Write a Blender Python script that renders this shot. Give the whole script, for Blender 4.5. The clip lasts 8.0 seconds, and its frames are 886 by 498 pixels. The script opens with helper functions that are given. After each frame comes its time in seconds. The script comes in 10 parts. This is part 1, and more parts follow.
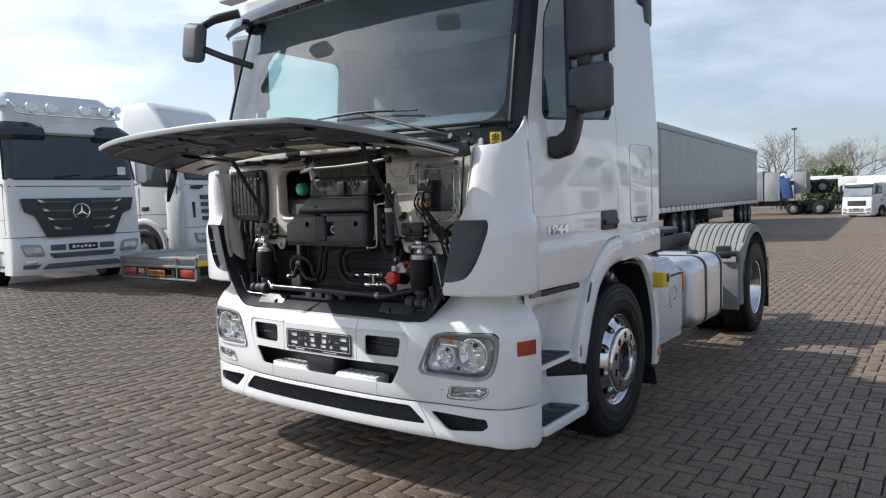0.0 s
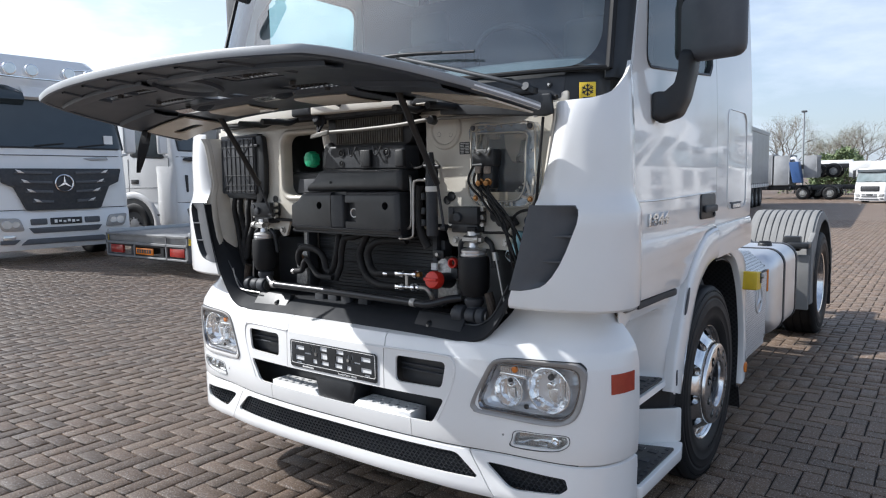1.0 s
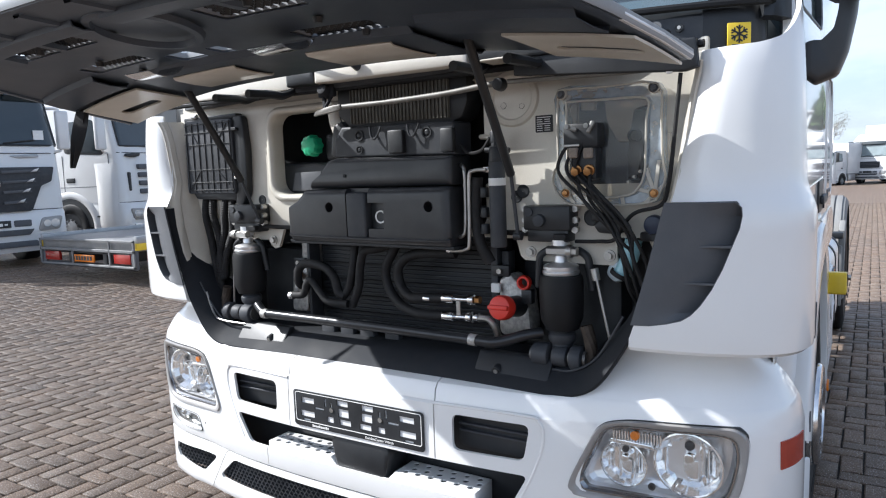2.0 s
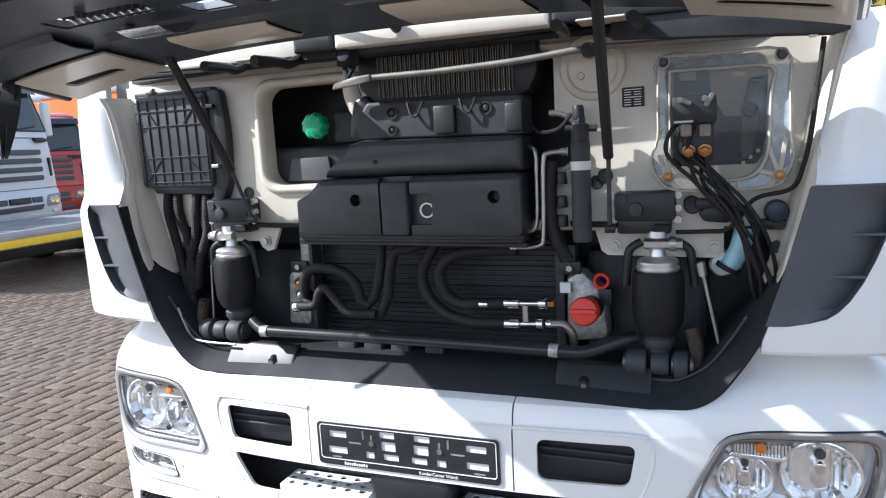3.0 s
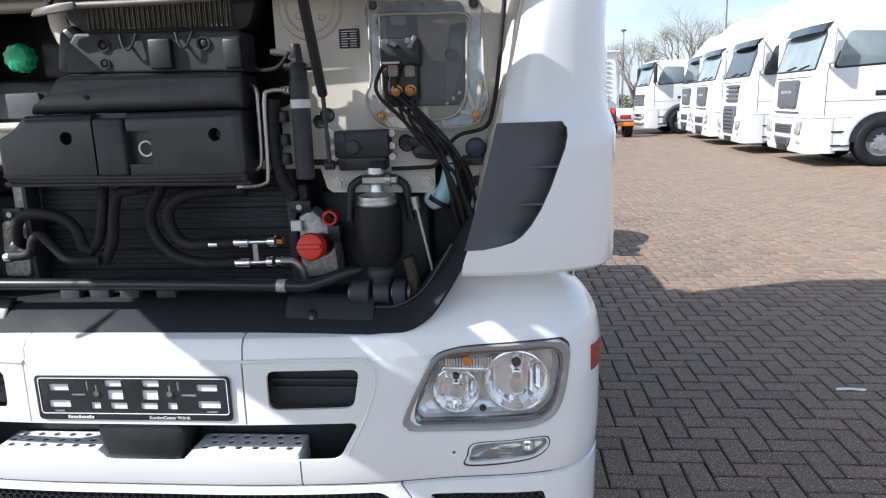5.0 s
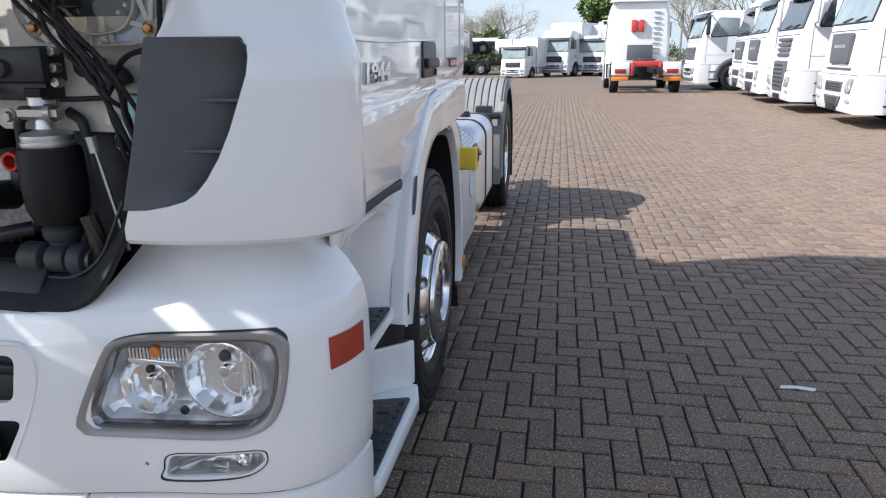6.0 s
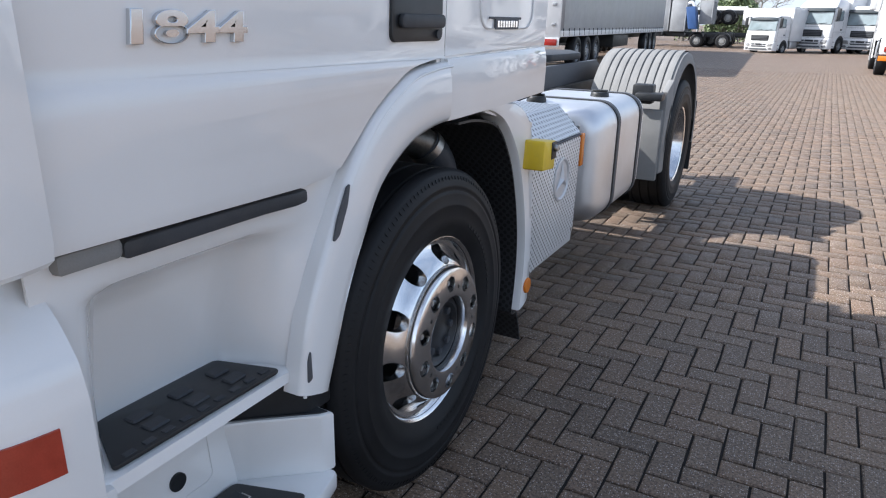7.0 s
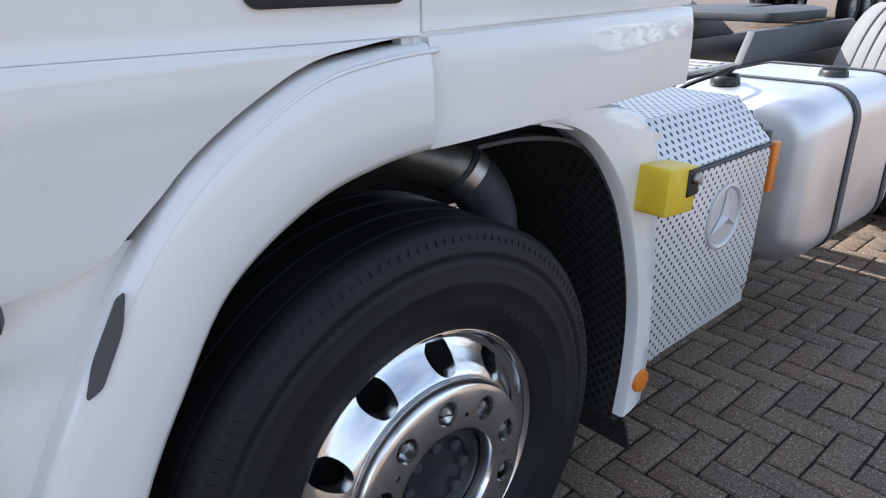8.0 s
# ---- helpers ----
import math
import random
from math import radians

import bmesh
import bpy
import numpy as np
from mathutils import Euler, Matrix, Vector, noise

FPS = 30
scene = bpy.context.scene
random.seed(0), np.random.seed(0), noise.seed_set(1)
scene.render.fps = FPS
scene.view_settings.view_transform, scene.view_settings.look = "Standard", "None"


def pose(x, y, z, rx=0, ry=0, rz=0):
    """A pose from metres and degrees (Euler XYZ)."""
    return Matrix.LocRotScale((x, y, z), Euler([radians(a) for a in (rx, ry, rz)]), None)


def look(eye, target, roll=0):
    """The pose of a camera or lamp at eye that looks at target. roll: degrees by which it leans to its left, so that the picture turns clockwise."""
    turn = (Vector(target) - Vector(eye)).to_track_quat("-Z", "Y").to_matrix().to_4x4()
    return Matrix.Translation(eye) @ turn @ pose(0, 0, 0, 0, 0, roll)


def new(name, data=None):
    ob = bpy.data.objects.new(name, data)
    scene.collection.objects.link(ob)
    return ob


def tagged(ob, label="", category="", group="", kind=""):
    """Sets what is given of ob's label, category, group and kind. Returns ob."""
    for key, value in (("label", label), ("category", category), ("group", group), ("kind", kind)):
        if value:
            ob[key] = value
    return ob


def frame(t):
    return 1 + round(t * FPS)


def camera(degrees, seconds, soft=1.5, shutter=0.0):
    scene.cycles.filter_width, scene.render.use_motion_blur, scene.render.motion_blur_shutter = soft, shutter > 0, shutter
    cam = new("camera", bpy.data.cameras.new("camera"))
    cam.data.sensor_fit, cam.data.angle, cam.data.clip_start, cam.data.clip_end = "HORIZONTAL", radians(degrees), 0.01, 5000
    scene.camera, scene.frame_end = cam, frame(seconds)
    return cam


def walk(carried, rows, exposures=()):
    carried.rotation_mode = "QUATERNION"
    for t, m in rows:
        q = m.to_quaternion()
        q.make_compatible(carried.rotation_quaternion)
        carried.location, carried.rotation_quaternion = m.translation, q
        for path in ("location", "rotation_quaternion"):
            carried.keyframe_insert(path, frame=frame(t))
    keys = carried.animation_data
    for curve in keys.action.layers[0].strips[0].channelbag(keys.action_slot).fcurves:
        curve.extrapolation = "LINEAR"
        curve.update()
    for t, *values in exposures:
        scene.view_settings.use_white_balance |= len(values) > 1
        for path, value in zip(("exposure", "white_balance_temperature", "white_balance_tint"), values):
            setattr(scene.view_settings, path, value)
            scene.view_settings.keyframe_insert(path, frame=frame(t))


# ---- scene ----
cam = camera(66.3, 8.0, soft=1.15)
PATH = [
    (0, (2.959, -2.703, 1.571), (1.763, -1.106, 1.438), -2.0),
    (0.5, (2.575, -2.393, 1.562), (1.369, -0.805, 1.412), -0.4),
    (1, (2.18, -2.089, 1.574), (0.992, -0.492, 1.377), -1.0),
    (1.5, (1.824, -1.78, 1.585), (0.654, -0.172, 1.365), -1.2),
    (2, (1.413, -1.651, 1.58), (0.345, 0.025, 1.355), -2.2),
    (2.2, (1.335, -1.613, 1.598), (0.234, 0.04, 1.36), -2.7),
    (3.3, (0.594, -1.596, 1.62), (0.015, 0.29, 1.29), -2.8),
    (3.5, (0.54, -1.615, 1.626), (-0.011, 0.276, 1.279), -2.4),
    (4, (0.509, -1.648, 1.59), (0.023, 0.267, 1.276), -2.6),
    (4.5, (0.626, -1.64, 1.539), (0.308, 0.305, 1.199), -2.3),
    (4.8, (0.907, -1.678, 1.535), (0.651, 0.268, 1.152), -2.8),
    (5, (0.996, -1.621, 1.537), (0.815, 0.326, 1.116), -1.8),
    (5.2, (1.154, -1.584, 1.517), (0.991, 0.361, 1.081), -2.5),
    (6.3, (1.889, -0.834, 1.447), (1.387, 1.004, 0.839), 0.5),
    (6.5, (2.014, -0.662, 1.458), (1.333, 1.109, 0.827), 0.0),
    (7, (2.142, -0.162, 1.427), (1.243, 1.506, 0.785), 1.1),
    (7.5, (2.129, 0.362, 1.414), (1.031, 1.878, 0.709), 0.8),
    (8, (2.025, 0.845, 1.411), (0.641, 2.076, 0.658), -0.7),
]
walk(cam, [(t, look(eye, target, roll)) for t, eye, target, roll in PATH],
     [(0, 0.23, 6180, 8), (1.0, 0.48, 6060, 9), (2.0, 0.80, 5970, 9), (3.5, 1.05, 5900, 9), (4.0, 0.90, 5900, 9), (4.5, 0.87, 5900, 9), (5.0, 0.80, 6020, 9), (6.5, 0.66, 6050, 10), (7.0, 0.87, 6080, 10), (8.0, 1.18, 6120, 10)])
# ---- light ----
SUN_WAY = Vector((-1.15, -0.50, 1.0)).normalized()
world = bpy.data.worlds.new("sky")
scene.world = world
world.use_nodes = True
wt = world.node_tree
sky = wt.nodes.new("ShaderNodeTexSky")
sky.sky_type = "NISHITA"
sky.sun_disc = False
sky.sun_elevation = math.asin(SUN_WAY.z)
sky.sun_rotation = math.atan2(SUN_WAY.x, SUN_WAY.y)
sky.air_density, sky.dust_density, sky.ozone_density = 1.0, 1.6, 1.8
wco = wt.nodes.new("ShaderNodeTexCoord")
wmap = wt.nodes.new("ShaderNodeMapping")
wmap.inputs["Scale"].default_value = (1.0, 1.0, 3.2)
wnoise = wt.nodes.new("ShaderNodeTexNoise")
wnoise.inputs["Scale"].default_value = 3.1
wnoise.inputs["Detail"].default_value = 7
wnoise.inputs["Roughness"].default_value = 0.58
wramp = wt.nodes.new("ShaderNodeValToRGB")
wramp.color_ramp.elements[0].position, wramp.color_ramp.elements[1].position = 0.43, 0.61
wramp.color_ramp.elements[0].color = (0.46, 0.46, 0.46, 1)
wramp.color_ramp.elements[1].color = (1.0, 1.0, 1.0, 1)
wmix = wt.nodes.new("ShaderNodeMixRGB")
whaze = wt.nodes.new("ShaderNodeMixRGB")
whaze.inputs[1].default_value = (5.3, 5.85, 6.7, 1)
whaze.inputs[2].default_value = (9.6, 10.0, 10.6, 1)
wdot = wt.nodes.new("ShaderNodeVectorMath")
wdot.operation = "DOT_PRODUCT"
wdot.inputs[1].default_value = SUN_WAY
wnear = wt.nodes.new("ShaderNodeMapRange")
wnear.interpolation_type = "SMOOTHSTEP"
wnear.inputs["From Min"].default_value, wnear.inputs["From Max"].default_value = -0.35, 0.75
wt.links.new(wco.outputs["Generated"], wdot.inputs[0])
wt.links.new(wdot.outputs["Value"], wnear.inputs["Value"])
wt.links.new(wnear.outputs[0], whaze.inputs[0])
wt.links.new(whaze.outputs[0], wmix.inputs[2])
wt.links.new(wco.outputs["Generated"], wmap.inputs[0])
wt.links.new(wmap.outputs[0], wnoise.inputs["Vector"])
wt.links.new(wnoise.outputs[0], wramp.inputs[0])
wsep = wt.nodes.new("ShaderNodeSeparateXYZ")
whigh = wt.nodes.new("ShaderNodeMapRange")
whigh.inputs["From Min"].default_value, whigh.inputs["From Max"].default_value = 0.05, 0.75
whigh.inputs["To Min"].default_value, whigh.inputs["To Max"].default_value = 0.97, 0.25
wmul = wt.nodes.new("ShaderNodeMath")
wmul.operation = "MULTIPLY"
wt.links.new(wco.outputs["Generated"], wsep.inputs[0])
wt.links.new(wsep.outputs[2], whigh.inputs["Value"])
wt.links.new(wramp.outputs[0], wmul.inputs[0])
wt.links.new(whigh.outputs[0], wmul.inputs[1])
wt.links.new(wmul.outputs[0], wmix.inputs[0])
wt.links.new(sky.outputs[0], wmix.inputs[1])
wt.links.new(wmix.outputs[0], wt.nodes["Background"].inputs[0])
wt.nodes["Background"].inputs[1].default_value = 0.109
sun = new("sun", bpy.data.lights.new("sun", "SUN"))
sun.data.energy = 5.0
sun.data.angle = radians(0.55)
sun.data.color = (1.0, 0.95, 0.89)
sun.matrix_world = look(SUN_WAY * 30, (0, 0, 0))

# ---- materials ----
def mat(name, color, rough=0.5, metal=0.0, vary=0.12, scale=5.0, bump=0.0, bscale=180.0, coat=0.0, spec=0.5, rvary=0.12, dust_haze=0.0):
    m = bpy.data.materials.new(name)
    m.use_nodes = True
    t = m.node_tree
    n, k = t.nodes, t.links.new
    b = n["Principled BSDF"]
    co = n.new("ShaderNodeTexCoord")
    big = n.new("ShaderNodeTexNoise")
    big.inputs["Scale"].default_value = scale
    big.inputs["Detail"].default_value = 6
    fine = n.new("ShaderNodeTexNoise")
    fine.inputs["Scale"].default_value = bscale
    fine.inputs["Detail"].default_value = 3
    k(co.outputs["Object"], big.inputs["Vector"])
    k(co.outputs["Object"], fine.inputs["Vector"])
    ramp = n.new("ShaderNodeValToRGB")
    c = [min(1, x) for x in color]
    ramp.color_ramp.elements[0].position, ramp.color_ramp.elements[1].position = 0.3, 0.72
    ramp.color_ramp.elements[0].color = (*[x * (1 - vary) for x in c], 1)
    ramp.color_ramp.elements[1].color = (*[min(1, x * (1 + vary * 0.6)) for x in c], 1)
    k(big.outputs[0], ramp.inputs[0])
    mix = n.new("ShaderNodeMixRGB")
    mix.blend_type = "OVERLAY"
    mix.inputs[0].default_value = min(0.35, vary)
    k(ramp.outputs[0], mix.inputs[1])
    k(fine.outputs[0], mix.inputs[2])
    last = mix.outputs[0]
    if dust_haze:
        dn = n.new("ShaderNodeTexNoise")
        dn.inputs["Scale"].default_value = scale * 3.3
        dn.inputs["Detail"].default_value = 8
        k(co.outputs["Object"], dn.inputs["Vector"])
        dr = n.new("ShaderNodeValToRGB")
        dr.color_ramp.elements[0].position, dr.color_ramp.elements[1].position = 0.42, 0.8
        dr.color_ramp.elements[1].color = (dust_haze, dust_haze, dust_haze, 1)
        k(dn.outputs[0], dr.inputs[0])
        dm = n.new("ShaderNodeMixRGB")
        dm.inputs[2].default_value = (0.30, 0.27, 0.23, 1)
        k(dr.outputs[0], dm.inputs[0])
        k(last, dm.inputs[1])
        last = dm.outputs[0]
    k(last, b.inputs["Base Color"])
    rr = n.new("ShaderNodeMapRange")
    rr.inputs["To Min"].default_value = max(0.0, rough - rvary * rough)
    rr.inputs["To Max"].default_value = min(1.0, rough + rvary * rough * 1.5)
    k(big.outputs[0], rr.inputs["Value"])
    k(rr.outputs[0], b.inputs["Roughness"])
    b.inputs["Metallic"].default_value = metal
    b.inputs["Specular IOR Level"].default_value = spec
    if coat:
        b.inputs["Coat Weight"].default_value = coat
        b.inputs["Coat Roughness"].default_value = 0.04
    if bump:
        bp = n.new("ShaderNodeBump")
        bp.inputs["Strength"].default_value = bump
        bp.inputs["Distance"].default_value = 0.002
        k(fine.outputs[0], bp.inputs["Height"])
        k(bp.outputs[0], b.inputs["Normal"])
    return m


def glass(name, color, rough=0.0):
    m = bpy.data.materials.new(name)
    m.use_nodes = True
    b = m.node_tree.nodes["Principled BSDF"]
    b.inputs["Base Color"].default_value = (*color, 1)
    b.inputs["Roughness"].default_value = rough
    b.inputs["Transmission Weight"].default_value = 1.0
    b.inputs["IOR"].default_value = 1.12
    b.inputs["Specular IOR Level"].default_value = 0.9
    return m


def thin_glass(name, tint, gloss=0.12, dust_haze=0.0):
    """A pane: tinted see-through with a clear reflection."""
    m = bpy.data.materials.new(name)
    m.use_nodes = True
    t = m.node_tree
    for q in list(t.nodes):
        t.nodes.remove(q)
    o = t.nodes.new("ShaderNodeOutputMaterial")
    a = t.nodes.new("ShaderNodeBsdfTransparent")
    a.inputs[0].default_value = (*tint, 1)
    g = t.nodes.new("ShaderNodeBsdfGlossy")
    g.inputs["Roughness"].default_value = 0.02
    fr = t.nodes.new("ShaderNodeLayerWeight")
    fr.inputs[0].default_value = 0.5
    po = t.nodes.new("ShaderNodeMath")
    po.operation = "POWER"
    po.inputs[1].default_value = 4.5
    t.links.new(fr.outputs["Facing"], po.inputs[0])
    ad = t.nodes.new("ShaderNodeMath")
    ad.operation = "MULTIPLY_ADD"
    ad.inputs[1].default_value = 0.9
    ad.inputs[2].default_value = 0.04 + gloss * 0.3
    mx = t.nodes.new("ShaderNodeMixShader")
    t.links.new(po.outputs[0], ad.inputs[0])
    t.links.new(ad.outputs[0], mx.inputs[0])
    t.links.new(a.outputs[0], mx.inputs[1])
    t.links.new(g.outputs[0], mx.inputs[2])
    last = mx.outputs[0]
    if dust_haze:
        # diffuse bluish veil: sky haze painted onto the windscreen, real dust on the plastics
        df = t.nodes.new("ShaderNodeBsdfDiffuse")
        df.inputs[0].default_value = (0.52, 0.63, 0.74, 1)
        nz = t.nodes.new("ShaderNodeTexNoise")
        nz.inputs["Scale"].default_value = 9
        nz.inputs["Detail"].default_value = 7
        mr = t.nodes.new("ShaderNodeMapRange")
        mr.inputs["From Min"].default_value, mr.inputs["From Max"].default_value = 0.3, 0.75
        mr.inputs["To Min"].default_value, mr.inputs["To Max"].default_value = dust_haze * 0.6, dust_haze * 1.5
        m2 = t.nodes.new("ShaderNodeMixShader")
        t.links.new(nz.outputs[0], mr.inputs["Value"])
        t.links.new(mr.outputs[0], m2.inputs[0])
        t.links.new(last, m2.inputs[1])
        t.links.new(df.outputs[0], m2.inputs[2])
        last = m2.outputs[0]
    t.links.new(last, o.inputs[0])
    return m


def dotted(name, base, dot, pitch, radius, rough, metal, axes):
    """Sheet metal with a staggered grid of small punched holes; axes picks the two object axes of the sheet."""
    m = mat(name, base, rough, metal, 0.06, 4)
    t = m.node_tree
    n, k = t.nodes, t.links.new
    co = n.new("ShaderNodeTexCoord")
    sep = n.new("ShaderNodeSeparateXYZ")
    k(co.outputs["Object"], sep.inputs[0])

    def op(kind, a, b=None):
        q = n.new("ShaderNodeMath")
        q.operation = kind
        for i, v in enumerate((a, b)):
            if v is None:
                continue
            if isinstance(v, (int, float)):
                q.inputs[i].default_value = v
            else:
                k(v, q.inputs[i])
        return q.outputs[0]

    def cell(du, dv):
        u = op("SUBTRACT", op("FRACT", op("ADD", op("MULTIPLY", sep.outputs[axes[0]], 1 / pitch), du + 100)), 0.5)
        v = op("SUBTRACT", op("FRACT", op("ADD", op("MULTIPLY", sep.outputs[axes[1]], 1 / pitch), dv + 100)), 0.5)
        return op("LESS_THAN", op("SQRT", op("ADD", op("MULTIPLY", u, u), op("MULTIPLY", v, v))), radius / pitch)

    d = op("MAXIMUM", cell(0, 0), cell(0.5, 0.5))
    b = n["Principled BSDF"]
    old = b.inputs["Base Color"].links[0].from_socket
    mx = n.new("ShaderNodeMixRGB")
    mx.inputs[2].default_value = (*dot, 1)
    k(d, mx.inputs[0])
    k(old, mx.inputs[1])
    k(mx.outputs[0], b.inputs["Base Color"])
    k(op("MULTIPLY", op("SUBTRACT", 1.0, d), metal), b.inputs["Metallic"])
    bp = n.new("ShaderNodeBump")
    bp.inputs["Strength"].default_value = 0.8
    bp.inputs["Distance"].default_value = 0.004
    k(op("SUBTRACT", 1.0, d), bp.inputs["Height"])
    k(bp.outputs[0], b.inputs["Normal"])
    return m


WHITE = mat("white_paint", (0.80, 0.80, 0.79), 0.32, 0, 0.04, 2.0, 0.02, 260, 1.0, 0.5, 0.1, 0.03)
CREAM = mat("cream_paint", (0.60, 0.565, 0.49), 0.42, 0, 0.08, 4.0, 0.03, 200, 0.3, 0.5, 0.15, 0.22)
CLEARCREAM = mat("dusty_cover", (0.50, 0.47, 0.41), 0.35, 0, 0.12, 8.0, 0.05, 120, 0.2, 0.5, 0.2, 0.3)
BLACK = mat("black_plastic", (0.016, 0.018, 0.021), 0.42, 0, 0.3, 8.0, 0.12, 420, 0, 0.45, 0.25, 0.02)
DARK = mat("dark_plastic", (0.036, 0.040, 0.047), 0.52, 0, 0.25, 6.0, 0.15, 380, 0, 0.4, 0.2, 0.07)
GREYP = mat("grey_plastic", (0.085, 0.09, 0.10), 0.55, 0, 0.12, 6.0, 0.2, 500, 0, 0.4, 0.2, 0.05)
FENDER = mat("grey_fender_plastic", (0.235, 0.235, 0.23), 0.68, 0, 0.12, 5.0, 0.15, 380, 0, 0.3, 0.2, 0.18)
RUBBER = mat("tyre_rubber", (0.011, 0.0115, 0.013), 0.55, 0, 0.3, 5.0, 0.08, 260, 0, 0.28, 0.25, 0.012)
HOSE = mat("rubber_hose", (0.013, 0.013, 0.014), 0.62, 0, 0.3, 14.0, 0.1, 300, 0, 0.3, 0.2, 0.04)
ALU = mat("polished_aluminium", (0.80, 0.80, 0.80), 0.16, 1, 0.06, 9.0, 0.02, 300, 0, 0.5, 0.35)
ALUB = mat("brushed_aluminium", (0.76, 0.765, 0.775), 0.43, 1, 0.08, 5.0, 0.04, 240, 0, 0.5, 0.25)
CHROME = mat("chrome", (0.88, 0.88, 0.88), 0.05, 1, 0.03, 9.0)
REFLECT = mat("lamp_reflector", (0.90, 0.90, 0.90), 0.07, 0.82, 0.03, 9.0)
STEEL = mat("steel", (0.45, 0.44, 0.42), 0.38, 1, 0.2, 20.0, 0.06, 260, 0, 0.5, 0.3)
DULL = mat("dull_cast_metal", (0.46, 0.45, 0.43), 0.48, 0.6, 0.45, 60.0, 0.25, 160, 0, 0.5, 0.2, 0.3)
BRASS = mat("brass", (0.42, 0.22, 0.09), 0.38, 1, 0.25, 20.0)
GREEN = mat("green_cap", (0.03, 0.46, 0.22), 0.3, 0, 0.1, 20.0)
RED = mat("red_cap", (0.62, 0.035, 0.02), 0.4, 0, 0.1, 20.0)
BLUE = mat("blue_bottle", (0.33, 0.58, 0.66), 0.3, 0, 0.1, 14.0)
YELLOW = mat("yellow_plastic", (0.80, 0.56, 0.03), 0.4, 0, 0.08, 14.0, 0, 200, 0, 0.5, 0.2, 0.06)
AMBER = mat("amber_lens", (0.70, 0.20, 0.02), 0.15, 0, 0.1, 20.0, 0.3, 350)
ORANGERED = mat("orange_red_lens", (0.36, 0.05, 0.028), 0.15, 0, 0.12, 30.0, 0.3, 350)
BEZEL = mat("bezel_grey", (0.29, 0.28, 0.27), 0.3, 0, 0.08, 12.0, 0.05, 300, 0.4)
STRAP = mat("webbing", (0.02, 0.021, 0.024), 0.8, 0, 0.2, 20.0, 0.3, 500)
FINS = mat("filter_paper", (0.12, 0.115, 0.10), 0.8, 0, 0.3, 30.0, 0.2, 300)
WHITEP = mat("white_plastic", (0.75, 0.75, 0.73), 0.45, 0, 0.05, 8.0)
PERF = dotted("perforated_sheet", (0.74, 0.745, 0.75), (0.03, 0.03, 0.03), 0.029, 0.0048, 0.42, 0.3, (1, 2))
PERFT = dotted("perforated_top", (0.74, 0.745, 0.75), (0.03, 0.03, 0.03), 0.029, 0.0048, 0.42, 0.3, (0, 1))
FLAP = dotted("knobbed_flap", (0.03, 0.031, 0.034), (0.008, 0.008, 0.009), 0.03, 0.008, 0.5, 0.0, (0, 2))
SILVER = mat("silver_paint", (0.62, 0.625, 0.635), 0.40, 0.35, 0.05, 6.0, 0.03, 240)
# the last value paints a pale sky haze over the clean glass
SCREEN = thin_glass("windscreen_glass", (0.60, 0.80, 0.82), 0.36, 0.05)
PANE = thin_glass("pane_glass", (0.72, 0.84, 0.80))
LENS = thin_glass("lens_glass", (0.97, 0.98, 0.98))
CLEAR = thin_glass("clear_plastic", (0.82, 0.79, 0.74), 0.0, 0.045)
FLAPIN = mat("flap_lining_plastic", (0.052, 0.066, 0.088), 0.40, 0, 0.2, 6.0, 0.08, 300, 0, 0.32, 0.3, 0.03)
SATIN = mat("satin_black_moulding", (0.019, 0.021, 0.0245), 0.36, 0, 0.2, 7.0, 0.05, 300, 0, 0.6, 0.35, 0.04)
TRAYP = mat("matt_black_tray", (0.014, 0.016, 0.020), 0.68, 0, 0.25, 8.0, 0.15, 420, 0, 0.3, 0.2, 0.015)
CABGREY = mat("cab_trim", (0.10, 0.115, 0.135), 0.6, 0, 0.1, 6.0, 0.1, 300)
WHEELALU = mat("satin_wheel_aluminium", (0.78, 0.78, 0.78), 0.17, 1, 0.06, 9.0, 0.03, 240, 0, 0.5, 0.3)
# ---- tools ----
def finish(me, material, smooth):
    me.materials.append(material)
    if smooth:
        me.polygons.foreach_set("use_smooth", [True] * len(me.polygons))
        me.set_sharp_from_angle(angle=radians(smooth))


def part(name, bm, material, parent=None, label="", smooth=32):
    bmesh.ops.recalc_face_normals(bm, faces=bm.faces[:])
    me = bpy.data.meshes.new(name)
    bm.to_mesh(me)
    bm.free()
    finish(me, material, smooth)
    ob = new(name, me)
    if parent:
        ob.parent = parent
    if label:
        tagged(ob, label)
    return ob


def thing(name, label, category, m=None, group="", kind=""):
    ob = tagged(new(name), label, category, group, kind)
    ob.empty_display_size = 0.2
    if m:
        ob.matrix_basis = m
    return ob


def merge(bm, other, m):
    me = bpy.data.meshes.new("tmp")
    other.to_mesh(me)
    other.free()
    me.transform(m)
    bm.from_mesh(me)
    bpy.data.meshes.remove(me)


def bx(bm, a, b, bev=0.0, seg=2, m=None):
    t = bmesh.new()
    bmesh.ops.create_cube(t, size=1)
    for v in t.verts:
        v.co = Vector([(a[i] + b[i]) / 2 + v.co[i] * abs(b[i] - a[i]) for i in range(3)])
    if bev:
        bmesh.ops.bevel(t, geom=t.edges[:], offset=bev, segments=seg, affect="EDGES", profile=0.5, clamp_overlap=True)
    merge(bm, t, m or Matrix())
    return bm


def aim(p0, p1):
    d = Vector(p1) - Vector(p0)
    return Matrix.Translation((Vector(p0) + Vector(p1)) / 2) @ d.to_track_quat("Z", "Y").to_matrix().to_4x4(), d.length


